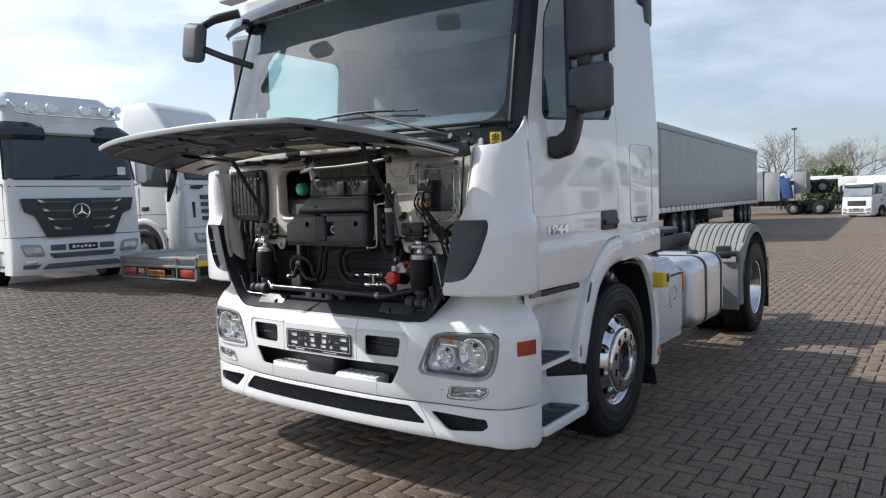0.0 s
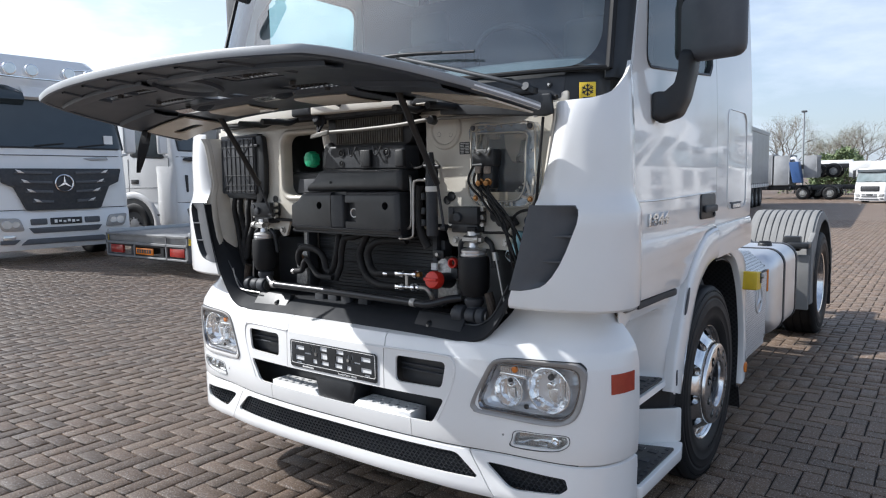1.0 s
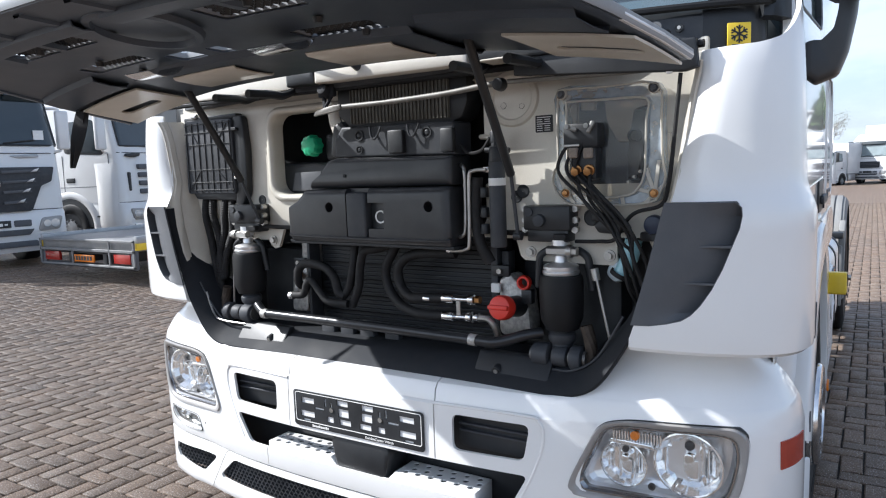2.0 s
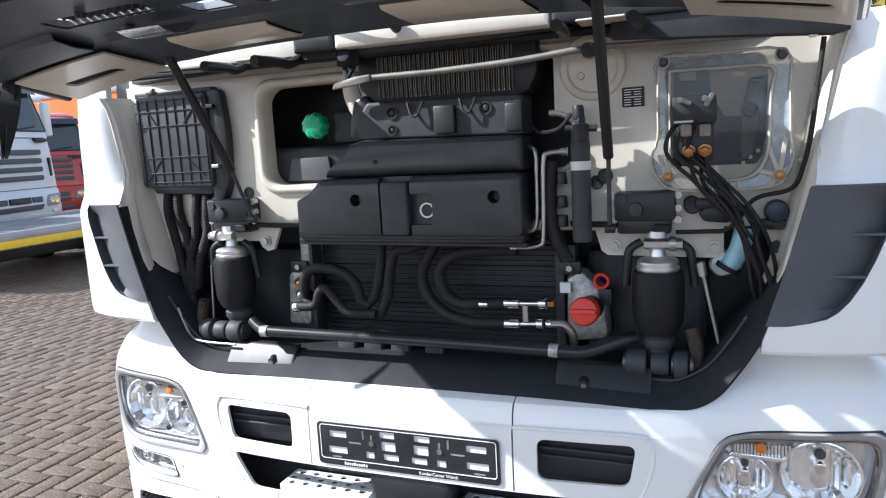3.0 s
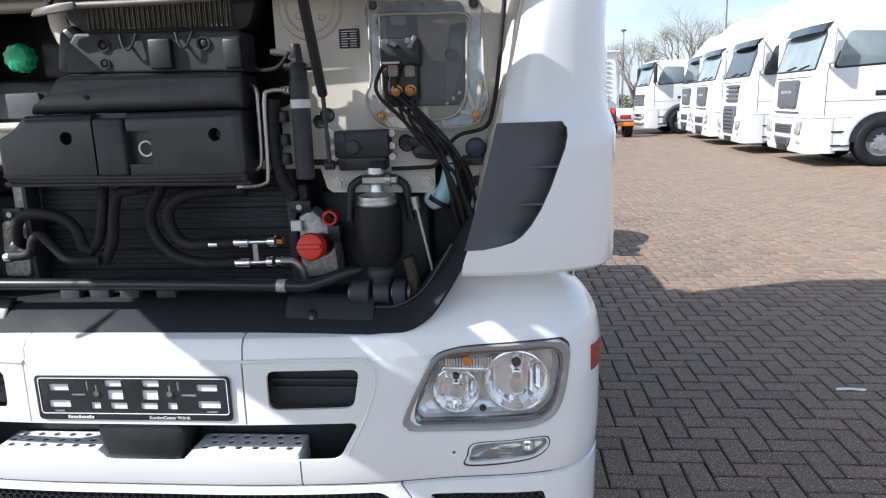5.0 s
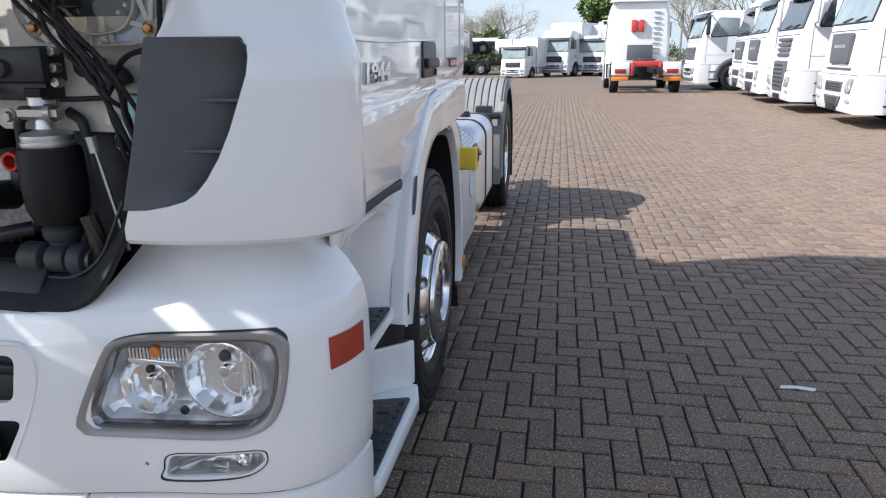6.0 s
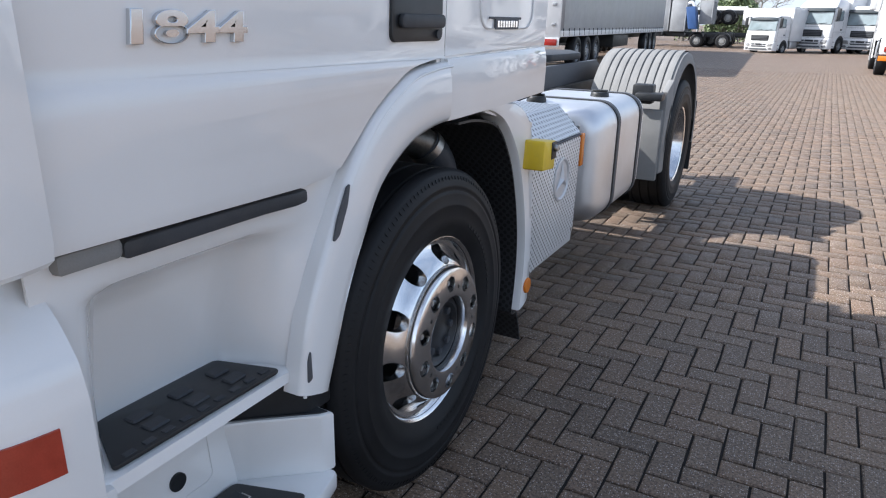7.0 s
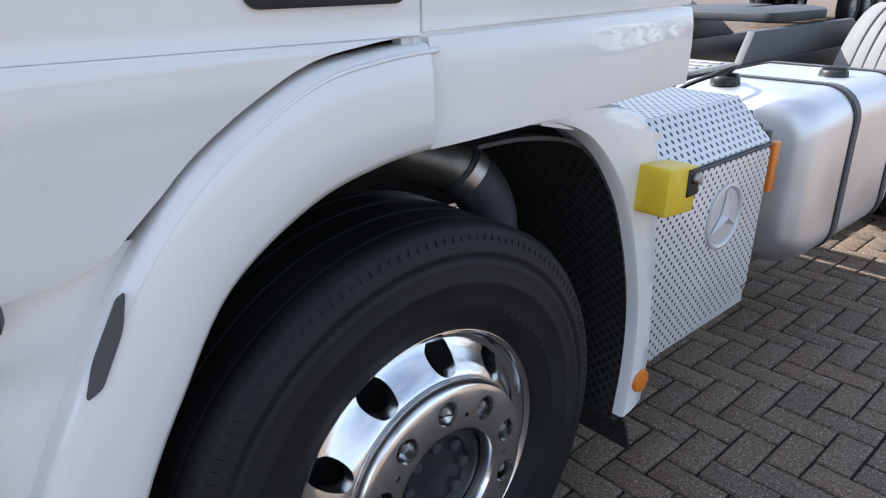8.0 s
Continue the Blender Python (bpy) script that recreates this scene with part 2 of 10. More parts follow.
def cyl(bm, p0, p1, r0, r1=None, seg=20, bev=0.0):
    t = bmesh.new()
    m, length = aim(p0, p1)
    bmesh.ops.create_cone(t, cap_ends=True, segments=seg, radius1=r0, radius2=r0 if r1 is None else r1, depth=length)
    if bev:
        es = [e for e in t.edges if any(len(f.verts) > 4 for f in e.link_faces)]
        bmesh.ops.bevel(t, geom=es, offset=bev, segments=2, affect="EDGES", profile=0.5, clamp_overlap=True)
    merge(bm, t, m)
    return bm


def spline(pts, n=6):
    p = [Vector(q) for q in pts]
    if len(p) < 3:
        return p
    out = []
    for i in range(len(p) - 1):
        a, b, c, d = p[max(i - 1, 0)], p[i], p[i + 1], p[min(i + 2, len(p) - 1)]
        for j in range(n):
            t = j / n
            out.append(0.5 * ((2 * b) + (c - a) * t + (2 * a - 5 * b + 4 * c - d) * t * t + (3 * b - a - 3 * c + d) * t ** 3))
    return out + [p[-1]]


def tube(bm, pts, r, seg=10, n=6, ridge=0.0, cap=True):
    """A round hose along a smooth line; ridge: depth of its corrugation."""
    p = spline(pts, n)
    up = Vector((0.13, 0.31, 0.94))
    loops = []
    for i, c in enumerate(p):
        d = (p[min(i + 1, len(p) - 1)] - p[max(i - 1, 0)]).normalized()
        a = d.cross(up).normalized()
        b = a.cross(d)
        rr = r + (ridge if i % 2 else 0)
        loops.append([bm.verts.new(c + (a * math.cos(q) + b * math.sin(q)) * rr) for q in [2 * math.pi * k / seg for k in range(seg)]])
    for u, v in zip(loops, loops[1:]):
        for k in range(seg):
            bm.faces.new((u[k], u[(k + 1) % seg], v[(k + 1) % seg], v[k]))
    if cap:
        bm.faces.new(loops[0][::-1])
        bm.faces.new(loops[-1])
    return bm


def lathe(bm, prof, m, seg=48, arc=2 * math.pi):
    """Turns a profile of (radius, height) about the z axis of m."""
    whole = abs(arc - 2 * math.pi) < 1e-6
    cols = seg if whole else seg + 1
    rings = [[bm.verts.new(m @ Vector((r * math.cos(arc * k / seg), r * math.sin(arc * k / seg), h))) for k in range(cols)] for r, h in prof]
    for u, v in zip(rings, rings[1:]):
        for k in range(seg):
            j = (k + 1) % cols
            bm.faces.new((u[k], u[j], v[j], v[k]))
    return bm


def loft(bm, rows, closed=False):
    vs = [[bm.verts.new(p) for p in row] for row in rows]
    n = len(rows[0])
    for u, v in zip(vs, vs[1:]):
        for k in range(n if closed else n - 1):
            j = (k + 1) % n
            bm.faces.new((u[k], u[j], v[j], v[k]))
    return vs


def thicken(bm, t):
    bmesh.ops.recalc_face_normals(bm, faces=bm.faces[:])
    bmesh.ops.solidify(bm, geom=bm.faces[:], thickness=t)
    return bm


def prism(bm, pts, d0, d1, f, bev=0.0, seg=2):
    """A flat outline drawn out from d0 to d1, its edges rounded by bev; f(u, v, d) gives the place."""
    t = bmesh.new()
    us, vs = [p[0] for p in pts], [p[1] for p in pts]
    w, h = max(us) - min(us), max(vs) - min(vs)
    bev = min(bev, abs(d1 - d0) * 0.45, w * 0.3, h * 0.3)
    sg = 1 if d1 > d0 else -1
    steps = [(0.0, 0.0)] if bev <= 0 else [(bev * (1 - math.sin(math.pi / 2 * k / seg)), bev * (1 - math.cos(math.pi / 2 * k / seg))) for k in range(seg + 1)]
    rows = [(d0 + sg * e, i) for i, e in steps] + [(d1 - sg * e, i) for i, e in steps[::-1]]
    loops = []
    for d, i in rows:
        ring = pts if i < 1e-9 else scaled(pts, 1 - 2 * i / w, 1 - 2 * i / h)
        loops.append([t.verts.new(f(u, v, d)) for u, v in ring])
    n = len(pts)
    for p, q in zip(loops, loops[1:]):
        for k in range(n):
            t.faces.new((p[k], p[(k + 1) % n], q[(k + 1) % n], q[k]))
    t.faces.new(loops[0][::-1])
    t.faces.new(loops[-1])
    bmesh.ops.recalc_face_normals(t, faces=t.faces[:])
    merge(bm, t, Matrix())
    return bm


def fxz(u, v, d):
    return Vector((u, d, v))


def fyz(u, v, d):
    return Vector((d, u, v))


def fxy(u, v, d):
    return Vector((u, v, d))


def rounded(x0, y0, x1, y1, r, n=5):
    out = []
    for cx, cy, a in ((x1 - r, y1 - r, 0), (x0 + r, y1 - r, 90), (x0 + r, y0 + r, 180), (x1 - r, y0 + r, 270)):
        for k in range(n + 1):
            q = radians(a + 90 * k / n)
            out.append((cx + r * math.cos(q), cy + r * math.sin(q)))
    return out


def soften(pts, r=0.25, n=4):
    """Rounds the corners of an outline; r is the share of the shorter neighbouring side."""
    out = []
    m = len(pts)
    for i in range(m):
        a, b, c = Vector(pts[i - 1]), Vector(pts[i]), Vector(pts[(i + 1) % m])
        q = min((a - b).length, (c - b).length) * r
        p0, p1 = b + (a - b).normalized() * q, b + (c - b).normalized() * q
        for k in range(n + 1):
            t = k / n
            out.append(tuple((1 - t) ** 2 * p0 + 2 * t * (1 - t) * b + t * t * p1))
    return out


def scaled(pts, s, sy=None):
    cx, cy = sum(p[0] for p in pts) / len(pts), sum(p[1] for p in pts) / len(pts)
    return [(cx + (p[0] - cx) * s, cy + (p[1] - cy) * (sy or s)) for p in pts]


def carve(ob, bm):
    """Cuts the solid in bm out of ob."""
    bmesh.ops.recalc_face_normals(bm, faces=bm.faces[:])
    me = bpy.data.meshes.new("cutter")
    bm.to_mesh(me)
    bm.free()
    c = new("cutter", me)
    mod = ob.modifiers.new("cut", "BOOLEAN")
    mod.operation, mod.solver, mod.object = "DIFFERENCE", "EXACT", c
    bpy.context.view_layer.update()
    got = bpy.data.meshes.new_from_object(ob.evaluated_get(bpy.context.evaluated_depsgraph_get()))
    ob.modifiers.clear()
    old = ob.data
    material = old.materials[0]
    ob.data = got
    got.name = ob.name
    got.materials.clear()
    finish(got, material, 32)
    got.polygons.foreach_set("material_index", [0] * len(got.polygons))
    bpy.data.meshes.remove(old)
    bpy.data.objects.remove(c)
    bpy.data.meshes.remove(me)
    return ob


def word(name, text, size, depth, m, material, parent):
    cu = bpy.data.curves.new(name, "FONT")
    cu.body, cu.size, cu.extrude, cu.bevel_depth = text, size, depth, depth * 0.25
    cu.offset = 0.0016 if size > 0.05 else 0.0
    t = new("tmp_word", cu)
    bpy.context.view_layer.update()
    me = bpy.data.meshes.new_from_object(t.evaluated_get(bpy.context.evaluated_depsgraph_get()))
    bpy.data.objects.remove(t)
    bpy.data.curves.remove(cu)
    me.transform(m)
    me.materials.clear()
    finish(me, material, 30)
    ob = new(name, me)
    ob.parent = parent
    return ob


def interp(x, table):
    for (a, p), (b, q) in zip(table, table[1:]):
        if x <= b:
            return p + (q - p) * max(0.0, (x - a) / (b - a))
    return table[-1][1]
# ---- the tractor unit: body ----
truck = thing("tractor_unit", "white two-axle tractor unit with its front service flap raised", "truck")

# plan lines of the front, right half, as (x, y)
BUMPER_LINE = [(0, 0), (0.3, 0.002), (0.6, 0.022), (0.85, 0.064), (1.03, 0.086), (1.140, 0.116), (1.205, 0.163), (1.247, 0.230), (1.266, 0.30), (1.270, 0.362)]
CORNER_LINE = [(0.78, 0.045), (0.95, 0.045), (1.05, 0.055), (1.12, 0.072), (1.18, 0.092), (1.238, 0.126), (1.277, 0.180), (1.296, 0.25), (1.295, 0.30), (1.284, 0.342)]
GLASS_LINE = [(0, 0.12), (0.45, 0.135), (0.85, 0.185), (1.06, 0.235), (1.165, 0.28), (1.205, 0.33), (1.222, 0.395)]


def whole(line, n=6):
    r = [p.to_2d() for p in spline([(x, y, 0) for x, y in line], n)]
    return [Vector((-p.x, p.y)) for p in r[:0:-1]] + r


def half(line, s, n=6):
    return [Vector((p.x * s, p.y)) for p in spline([(x, y, 0) for x, y in line], n)]


def inset(line, i, d):
    """The place d metres behind the i-th place of a plan line."""
    a, b = line[max(i - 1, 0)], line[min(i + 1, len(line) - 1)]
    t = (b - a).normalized()
    nrm = Vector((-t.y, t.x))
    if nrm.dot(Vector((0, 1.0)) - line[i]) < 0:
        nrm = -nrm
    return line[i] + nrm * d


def front_y(x, line=BUMPER_LINE):
    pts = half(line, 1)
    for a, b in zip(pts, pts[1:]):
        if b.x >= abs(x):
            return a.y + (b.y - a.y) * (abs(x) - a.x) / max(1e-6, b.x - a.x)
    return pts[-1].y


def shell(rows, t, smooth=40):
    bm = bmesh.new()
    loft(bm, rows)
    thicken(bm, t)
    return bm


# bumper
line = whole(BUMPER_LINE)
prof = [(0.526, 0.03), (0.53, 0.004), (0.54, 0.0), (0.62, -0.004), (0.76, -0.005), (0.885, -0.002), (0.892, 0.006), (0.925, 0.012), (0.944, 0.026), (0.952, 0.05), (0.955, 0.10)]
outer_d = [0.03, 0.004, 0.0, -0.004, -0.005, -0.0025, -0.001, 0.005, 0.0105, 0.0145, 0.0165]


def wing(x):
    k = min(1.0, max(0.0, (abs(x) - 0.62) / 0.1))
    return k * k * (3 - 2 * k)


rows = [[Vector((*inset(line, i, d * (1 - wing(line[i].x)) + e * wing(line[i].x)), z)) for i in range(len(line))] for (z, d), e in zip(prof, outer_d)]
bm = shell(rows, 0.010)
bumper = part("bumper", bm, WHITE, truck, "glossy white painted bumper with lamp and air openings")
cut = bmesh.new()
for s in (1, -1):
    prism(cut, soften([(s * 0.368, 0.753), (s * 0.594, 0.755), (s * 0.613, 0.862), (s * 0.368, 0.863)], 0.22), -0.1, 0.09, fxz)
    prism(cut, soften([(s * 0.800, 0.890), (s * 1.140, 0.905), (s * 1.160, 0.880), (s * 1.138, 0.725), (s * 1.081, 0.685), (s * 0.735, 0.686)], 0.30), -0.1, 0.135, fxz)
    prism(cut, soften([(s * 0.905, 0.627), (s * 1.100, 0.636), (s * 1.108, 0.615), (s * 1.070, 0.582), (s * 0.888, 0.572)], 0.30), -0.1, 0.135, fxz)
prism(cut, soften([(-0.60, 0.712), (0.605, 0.712), (0.545, 0.605), (-0.53, 0.605)], 0.18), -0.1, 0.2, fxz)
carve(bumper, cut)
cut = bmesh.new()
for s in (1, -1):
    bx(cut, (s * 0.305 - 0.0022, -0.1, 0.713), (s * 0.305 + 0.0022, 0.2, 1.0))
    bx(cut, (s * 0.44 - 0.0022, -0.1, 0.5), (s * 0.44 + 0.0022, 0.2, 0.604))
    cyl(cut, (s * 0.852, -0.1, 0.606), (s * 0.852, 0.3, 0.606), 0.005, seg=10)
carve(bumper, cut)

core = bmesh.new()
bx(core, (-0.70, 0.125, 0.40), (0.70, 0.30, 0.93), 0.01)
part("bumper_core", core, BLACK, truck)
for s in (1, -1):
    g = bmesh.new()
    prism(g, rounded(0.358, 0.745, 0.620, 0.87, 0.02) if s > 0 else rounded(-0.620, 0.745, -0.358, 0.87, 0.02), 0.058, 0.09, fxz)
    vent = part("bumper_vent", g, SATIN, truck, "dark plastic air vent set into the bumper")
    for z in (0.80, 0.822):
        g = bmesh.new()
        bx(g, (min(s * 0.366, s * 0.61), 0.044, z - 0.003), (max(s * 0.366, s * 0.61), 0.06, z + 0.003), 0.001, 1)
        part("vent_slat", g, DARK, vent)
# raised line round the lamp and vent field
for s in (1, -1):
    g = bmesh.new()
    pts = [(0.305, 0.889), (0.60, 0.889), (0.638, 0.878), (0.652, 0.85), (0.648, 0.80), (0.62, 0.72), (0.57, 0.62)]
    tube(g, [(s * x, front_y(x) - 0.002, z) for x, z in pts], 0.005, 8, 5)
    part("bumper_crease", g, WHITE, bumper)

# foot boards in the bumper's lower opening
boards = bmesh.new()
bx(boards, (-0.438, 0.012, 0.545), (0.438, 0.115, 0.592), 0.008)
step_bar = part("bumper_step", boards, WHITE, truck, "white bumper step with two drilled treads")
for s in (1, -1):
    g = bmesh.new()
    prism(g, [(s * 0.095, 0.588), (s * 0.135, 0.627), (s * 0.436, 0.627), (s * 0.436, 0.588)], 0.010, 0.118, fxz, 0.006)
    tread = part("tread", g, WHITE, step_bar)
    cut = bmesh.new()
    for r in range(3):
        for q in range(6):
            x, y = s * (0.165 + 0.048 * q + 0.014 * (r % 2)), 0.034 + 0.031 * r
            if abs(x) < 0.425:
                cyl(cut, (x, y, 0.60), (x, y, 0.66), 0.0105, seg=14)
    carve(tread, cut)
    for r in range(3):
        for q in range(6):
            x, y = s * (0.165 + 0.048 * q + 0.014 * (r % 2)), 0.034 + 0.031 * r
            if abs(x) < 0.425:
                # black infill sunk in the drilled hole, in place of the shade there
                h = bmesh.new()
                cyl(h, (x, y, 0.598), (x, y, 0.6225), 0.0104, seg=14)
                part("tread_hole", h, BLACK, tread)
g = bmesh.new()
prism(g, soften([(-0.13, 0.71), (0.13, 0.71), (0.105, 0.60), (0.06, 0.572), (-0.06, 0.572), (-0.105, 0.60)], 0.3), 0.002, 0.12, fxz, 0.015)
part("tow_cover", g, BLACK, truck, "black moulded towing cover")

# spoiler below the bumper
def low(x):
    return interp(abs(x), [(0, 0.346), (0.55, 0.344), (0.85, 0.334), (1.1, 0.326), (1.26, 0.296)])


vs = [(0, 0.012), (0.02, 0.001), (0.2, -0.004), (0.45, -0.007), (0.62, -0.010), (0.75, -0.013), (0.88, -0.012), (0.95, -0.006), (0.985, 0.004), (1.0, 0.03)]
rows = []
for v, d in vs:
    row = []
    for i in range(len(line)):
        p = inset(line, i, d + 0.020 * v * interp(abs(line[i].x), [(0.95, 0), (1.2, 1)]))
        row.append(Vector((p.x, p.y, 0.523 - v * (0.523 - low(p.x)))))
    rows.append(row)
spoiler = part("spoiler", shell(rows, 0.010), WHITE, truck, "white painted front spoiler with dark mesh openings")
SLOTS = [soften([(-0.655, 0.503), (0.655, 0.503), (0.745, 0.425), (0.735, 0.412), (-0.735, 0.412), (-0.745, 0.425)], 0.2)]
for s in (1, -1):
    SLOTS.append(soften([(s * 0.772, 0.488), (s * 1.095, 0.474), (s * 1.105, 0.437), (s * 1.075, 0.412), (s * 0.882, 0.396)], 0.22))
cut = bmesh.new()
for q in SLOTS:
    prism(cut, q, -0.2, 0.16, fxz)
for s in (1, -1):
    prism(cut, [(s * 0.70, 0.53), (s * 0.7055, 0.53), (s * 0.865, 0.28), (s * 0.8595, 0.28)], -0.2, 0.2, fxz)
carve(spoiler, cut)
for q, y0 in zip(SLOTS, (0.045, 0.11, 0.11)):
    xs = [p[0] for p in q]
    g = bmesh.new()
    for i in range(int((max(xs) - min(xs)) / 0.022) + 1):
        for j in range(9):
            x, z = min(xs) + 0.022 * i + 0.011 * (j % 2), 0.388 + 0.0145 * j
            if x < max(xs):
                for dx, dz in ((0.011, 0.008), (0.011, -0.008)):
                    yy = max(y0 - 0.01, front_y(x) + 0.010) if y0 > 0.1 else front_y(x) + 0.012
                    bx(g, (-0.0068, -0.005, -0.0014), (0.0068, 0.005, 0.0014), 0, 1, Matrix.Translation((x + dx / 2, yy, z + dz / 2)) @ Matrix.Rotation(-math.atan2(dz, dx), 4, "Y"))
    part("grille_mesh", g, DARK, spoiler, "dark plastic honeycomb mesh", 0)
    g = bmesh.new()
    loft(g, [[Vector((x, front_y(x) + 0.04, z)) for x in [min(xs) - 0.02 + (max(xs) - min(xs) + 0.04) * k / 14 for k in range(15)]] for z in (0.385, 0.515)])
    thicken(g, 0.004)
    part("mesh_backing", g, BLACK, spoiler)

# number plate carrier, empty, with cut-out slots
g = bmesh.new()
prism(g, rounded(-0.274, 0.726, 0.272, 0.853, 0.012), -0.0090, -0.0062, fxz, 0.001)
carrier = part("plate_carrier", g, BLACK, truck, "empty black number plate carrier with punched slots")
cut = bmesh.new()
for s in (1, -1):
    for a in ((0.18, 0.80, 0.235, 0.817), (0.18, 0.752, 0.24, 0.770), (0.03, 0.812, 0.075, 0.828), (0.028, 0.775, 0.07, 0.80), (0.02, 0.748, 0.065, 0.764), (0.095, 0.748, 0.12, 0.765), (0.135, 0.785, 0.175, 0.789), (0.125, 0.80, 0.13, 0.825), (0.1, 0.795, 0.105, 0.815), (0.2, 0.738, 0.23, 0.742)):
        bx(cut, (min(s * a[0], s * a[2]) - 0.0012, -0.1, a[1] + 0.010), (max(s * a[0], s * a[2]) + 0.0012, 0.1, a[3] + 0.0125))
carve(carrier, cut)
g = bmesh.new()
o = rounded(-0.264, 0.744, 0.264, 0.847, 0.008)
loft(g, [[Vector((x, -0.0105, z)) for x, z in o], [Vector((x, -0.0105, z)) for x, z in scaled(o, 0.992, 0.962)]], True)
thicken(g, 0.0015)
part("plate_rim_line", g, WHITEP, carrier, "thin white rim line")
for a, b in ((-0.19, -0.11),):
    for k in range(int((b - a) / 0.0075)):
        g = bmesh.new()
        x = a + 0.0075 * k
        bx(g, (x, -0.0105, 0.7305), (x + 0.0052, -0.0088, 0.7305 + (0.0085 if k % 4 == 0 else 0.0062)))
        part("lettering_bar", g, WHITEP, carrier)
word("dealer_line", "KundenCenter Wörth", 0.0125, 0.0004, Matrix.Translation((0.04, -0.0096, 0.7300)) @ Matrix.Rotation(radians(90), 4, "X"), WHITEP, carrier)
for x in (-0.1, 0.105):
    g = bmesh.new()
    cyl(g, (x, -0.0125, 0.803), (x, -0.0065, 0.803), 0.008, seg=14)
    part("plate_screw", g, STEEL, carrier)

# head lamps
def on_front(x, z, d):
    return Vector((x, front_y(x) + d, z))


OUT = [(0.722, 0.720), (0.729, 0.688), (0.757, 0.677), (0.912, 0.669), (1.035, 0.669), (1.086, 0.677), (1.126, 0.698), (1.151, 0.741), (1.166, 0.818), (1.168, 0.878), (1.148, 0.909), (1.105, 0.915), (0.917, 0.910), (0.849, 0.902), (0.812, 0.888), (0.785, 0.853)]
INN = [(0.759, 0.735), (0.764, 0.714), (0.788, 0.704), (0.912, 0.700), (1.052, 0.701), (1.094, 0.711), (1.121, 0.748), (1.136, 0.821), (1.134, 0.862), (1.116, 0.884), (1.060, 0.886), (0.916, 0.881), (0.858, 0.880), (0.832, 0.874), (0.812, 0.855), (0.785, 0.795)]
FOG = [(0.880, 0.566), (0.886, 0.593), (0.903, 0.631), (0.997, 0.637), (1.095, 0.642), (1.114, 0.628), (1.107, 0.601), (1.073, 0.578), (1.018, 0.568), (0.937, 0.562)]


def ring_of(pts, s, n=4):
    """A closed smooth outline through the given places, mirrored by s."""
    m = len(pts)
    out = []
    for i in range(m):
        a, b, c, d = [Vector(pts[(i + k) % m]) for k in (-1, 0, 1, 2)]
        for j in range(n):
            t = j / n
            p = 0.5 * ((2 * b) + (c - a) * t + (2 * a - 5 * b + 4 * c - d) * t * t + (3 * b - a - 3 * c + d) * t ** 3)
            out.append((s * p.x, p.y))
    return out


def between_rings(a, b, k):
    return [(p[0] + (q[0] - p[0]) * k, p[1] + (q[1] - p[1]) * k) for p, q in zip(a, b)]


def bowl(name, cx, y, cz, r, depth, parent, label, seg=26):
    """A flat-faceted reflector: vertical steps of mirror, as pressed lamps have."""
    b = bmesh.new()
    m = Matrix.Translation((cx, y, cz)) @ Matrix.Rotation(radians(90), 4, "X")
    rings = []
    for k, (f, d) in enumerate(((1.03, -0.002), (1.03, 0.005), (0.985, 0.006), (0.965, 0.0), (0.80, -0.42), (0.60, -0.72), (0.40, -0.90), (0.20, -0.98))):
        rings.append([])
        for j in range(seg):
            a = 2 * math.pi * (j + 0.5) / seg
            jag = (0.0045 if j % 2 else -0.002) if 3 < k < 7 else 0.0
            rings[-1].append(m @ Vector((r * f * math.cos(a), r * f * math.sin(a), (d if k < 4 else d * depth) + jag)))
    vv = loft(b, rings, True)
    b.faces.new(vv[-1])
    ob = part(name, b, REFLECT, parent, label, 14)
    # mirror steps standing on the bowl
    for j in range(-3, 4):
        if j == 0:
            continue
        x = j * r * 0.235
        hh = math.sqrt(max(0.0, 1 - (x / r) ** 2)) * r * 0.80
        g = bmesh.new()
        bx(g, (-r * 0.105, -hh, -0.003), (r * 0.105, hh, 0.003), 0.002, 1, m @ Matrix.Translation((x, 0, -depth * (0.80 - 0.62 * (x / r) ** 2))) @ Matrix.Rotation(radians(-17 * j + (9 if j % 2 else -7)), 4, "Y"))
        part("mirror_step", g, REFLECT, ob)
    g = bmesh.new()
    cyl(g, (cx, y + depth * 0.8, cz + r * 0.18), (cx, y + 0.004, cz + r * 0.18), r * 0.20, r * 0.15, 20, 0.003)
    part("bulb_shield", g, CHROME, ob)
    g = bmesh.new()
    bx(g, (cx - r * 0.22, y + depth * 0.55, cz - r * 0.62), (cx + r * 0.22, y + depth * 0.6, cz + r * 0.02), 0.004, 2)
    part("mirror_step", g, REFLECT, ob)
    g = bmesh.new()
    cyl(g, (cx, y + 0.020, cz + r * 0.55), (cx, y + 0.008, cz + r * 0.55), r * 0.16, r * 0.13, 14, 0.002)
    part("bulb_tip", g, DARK, ob)
    return ob


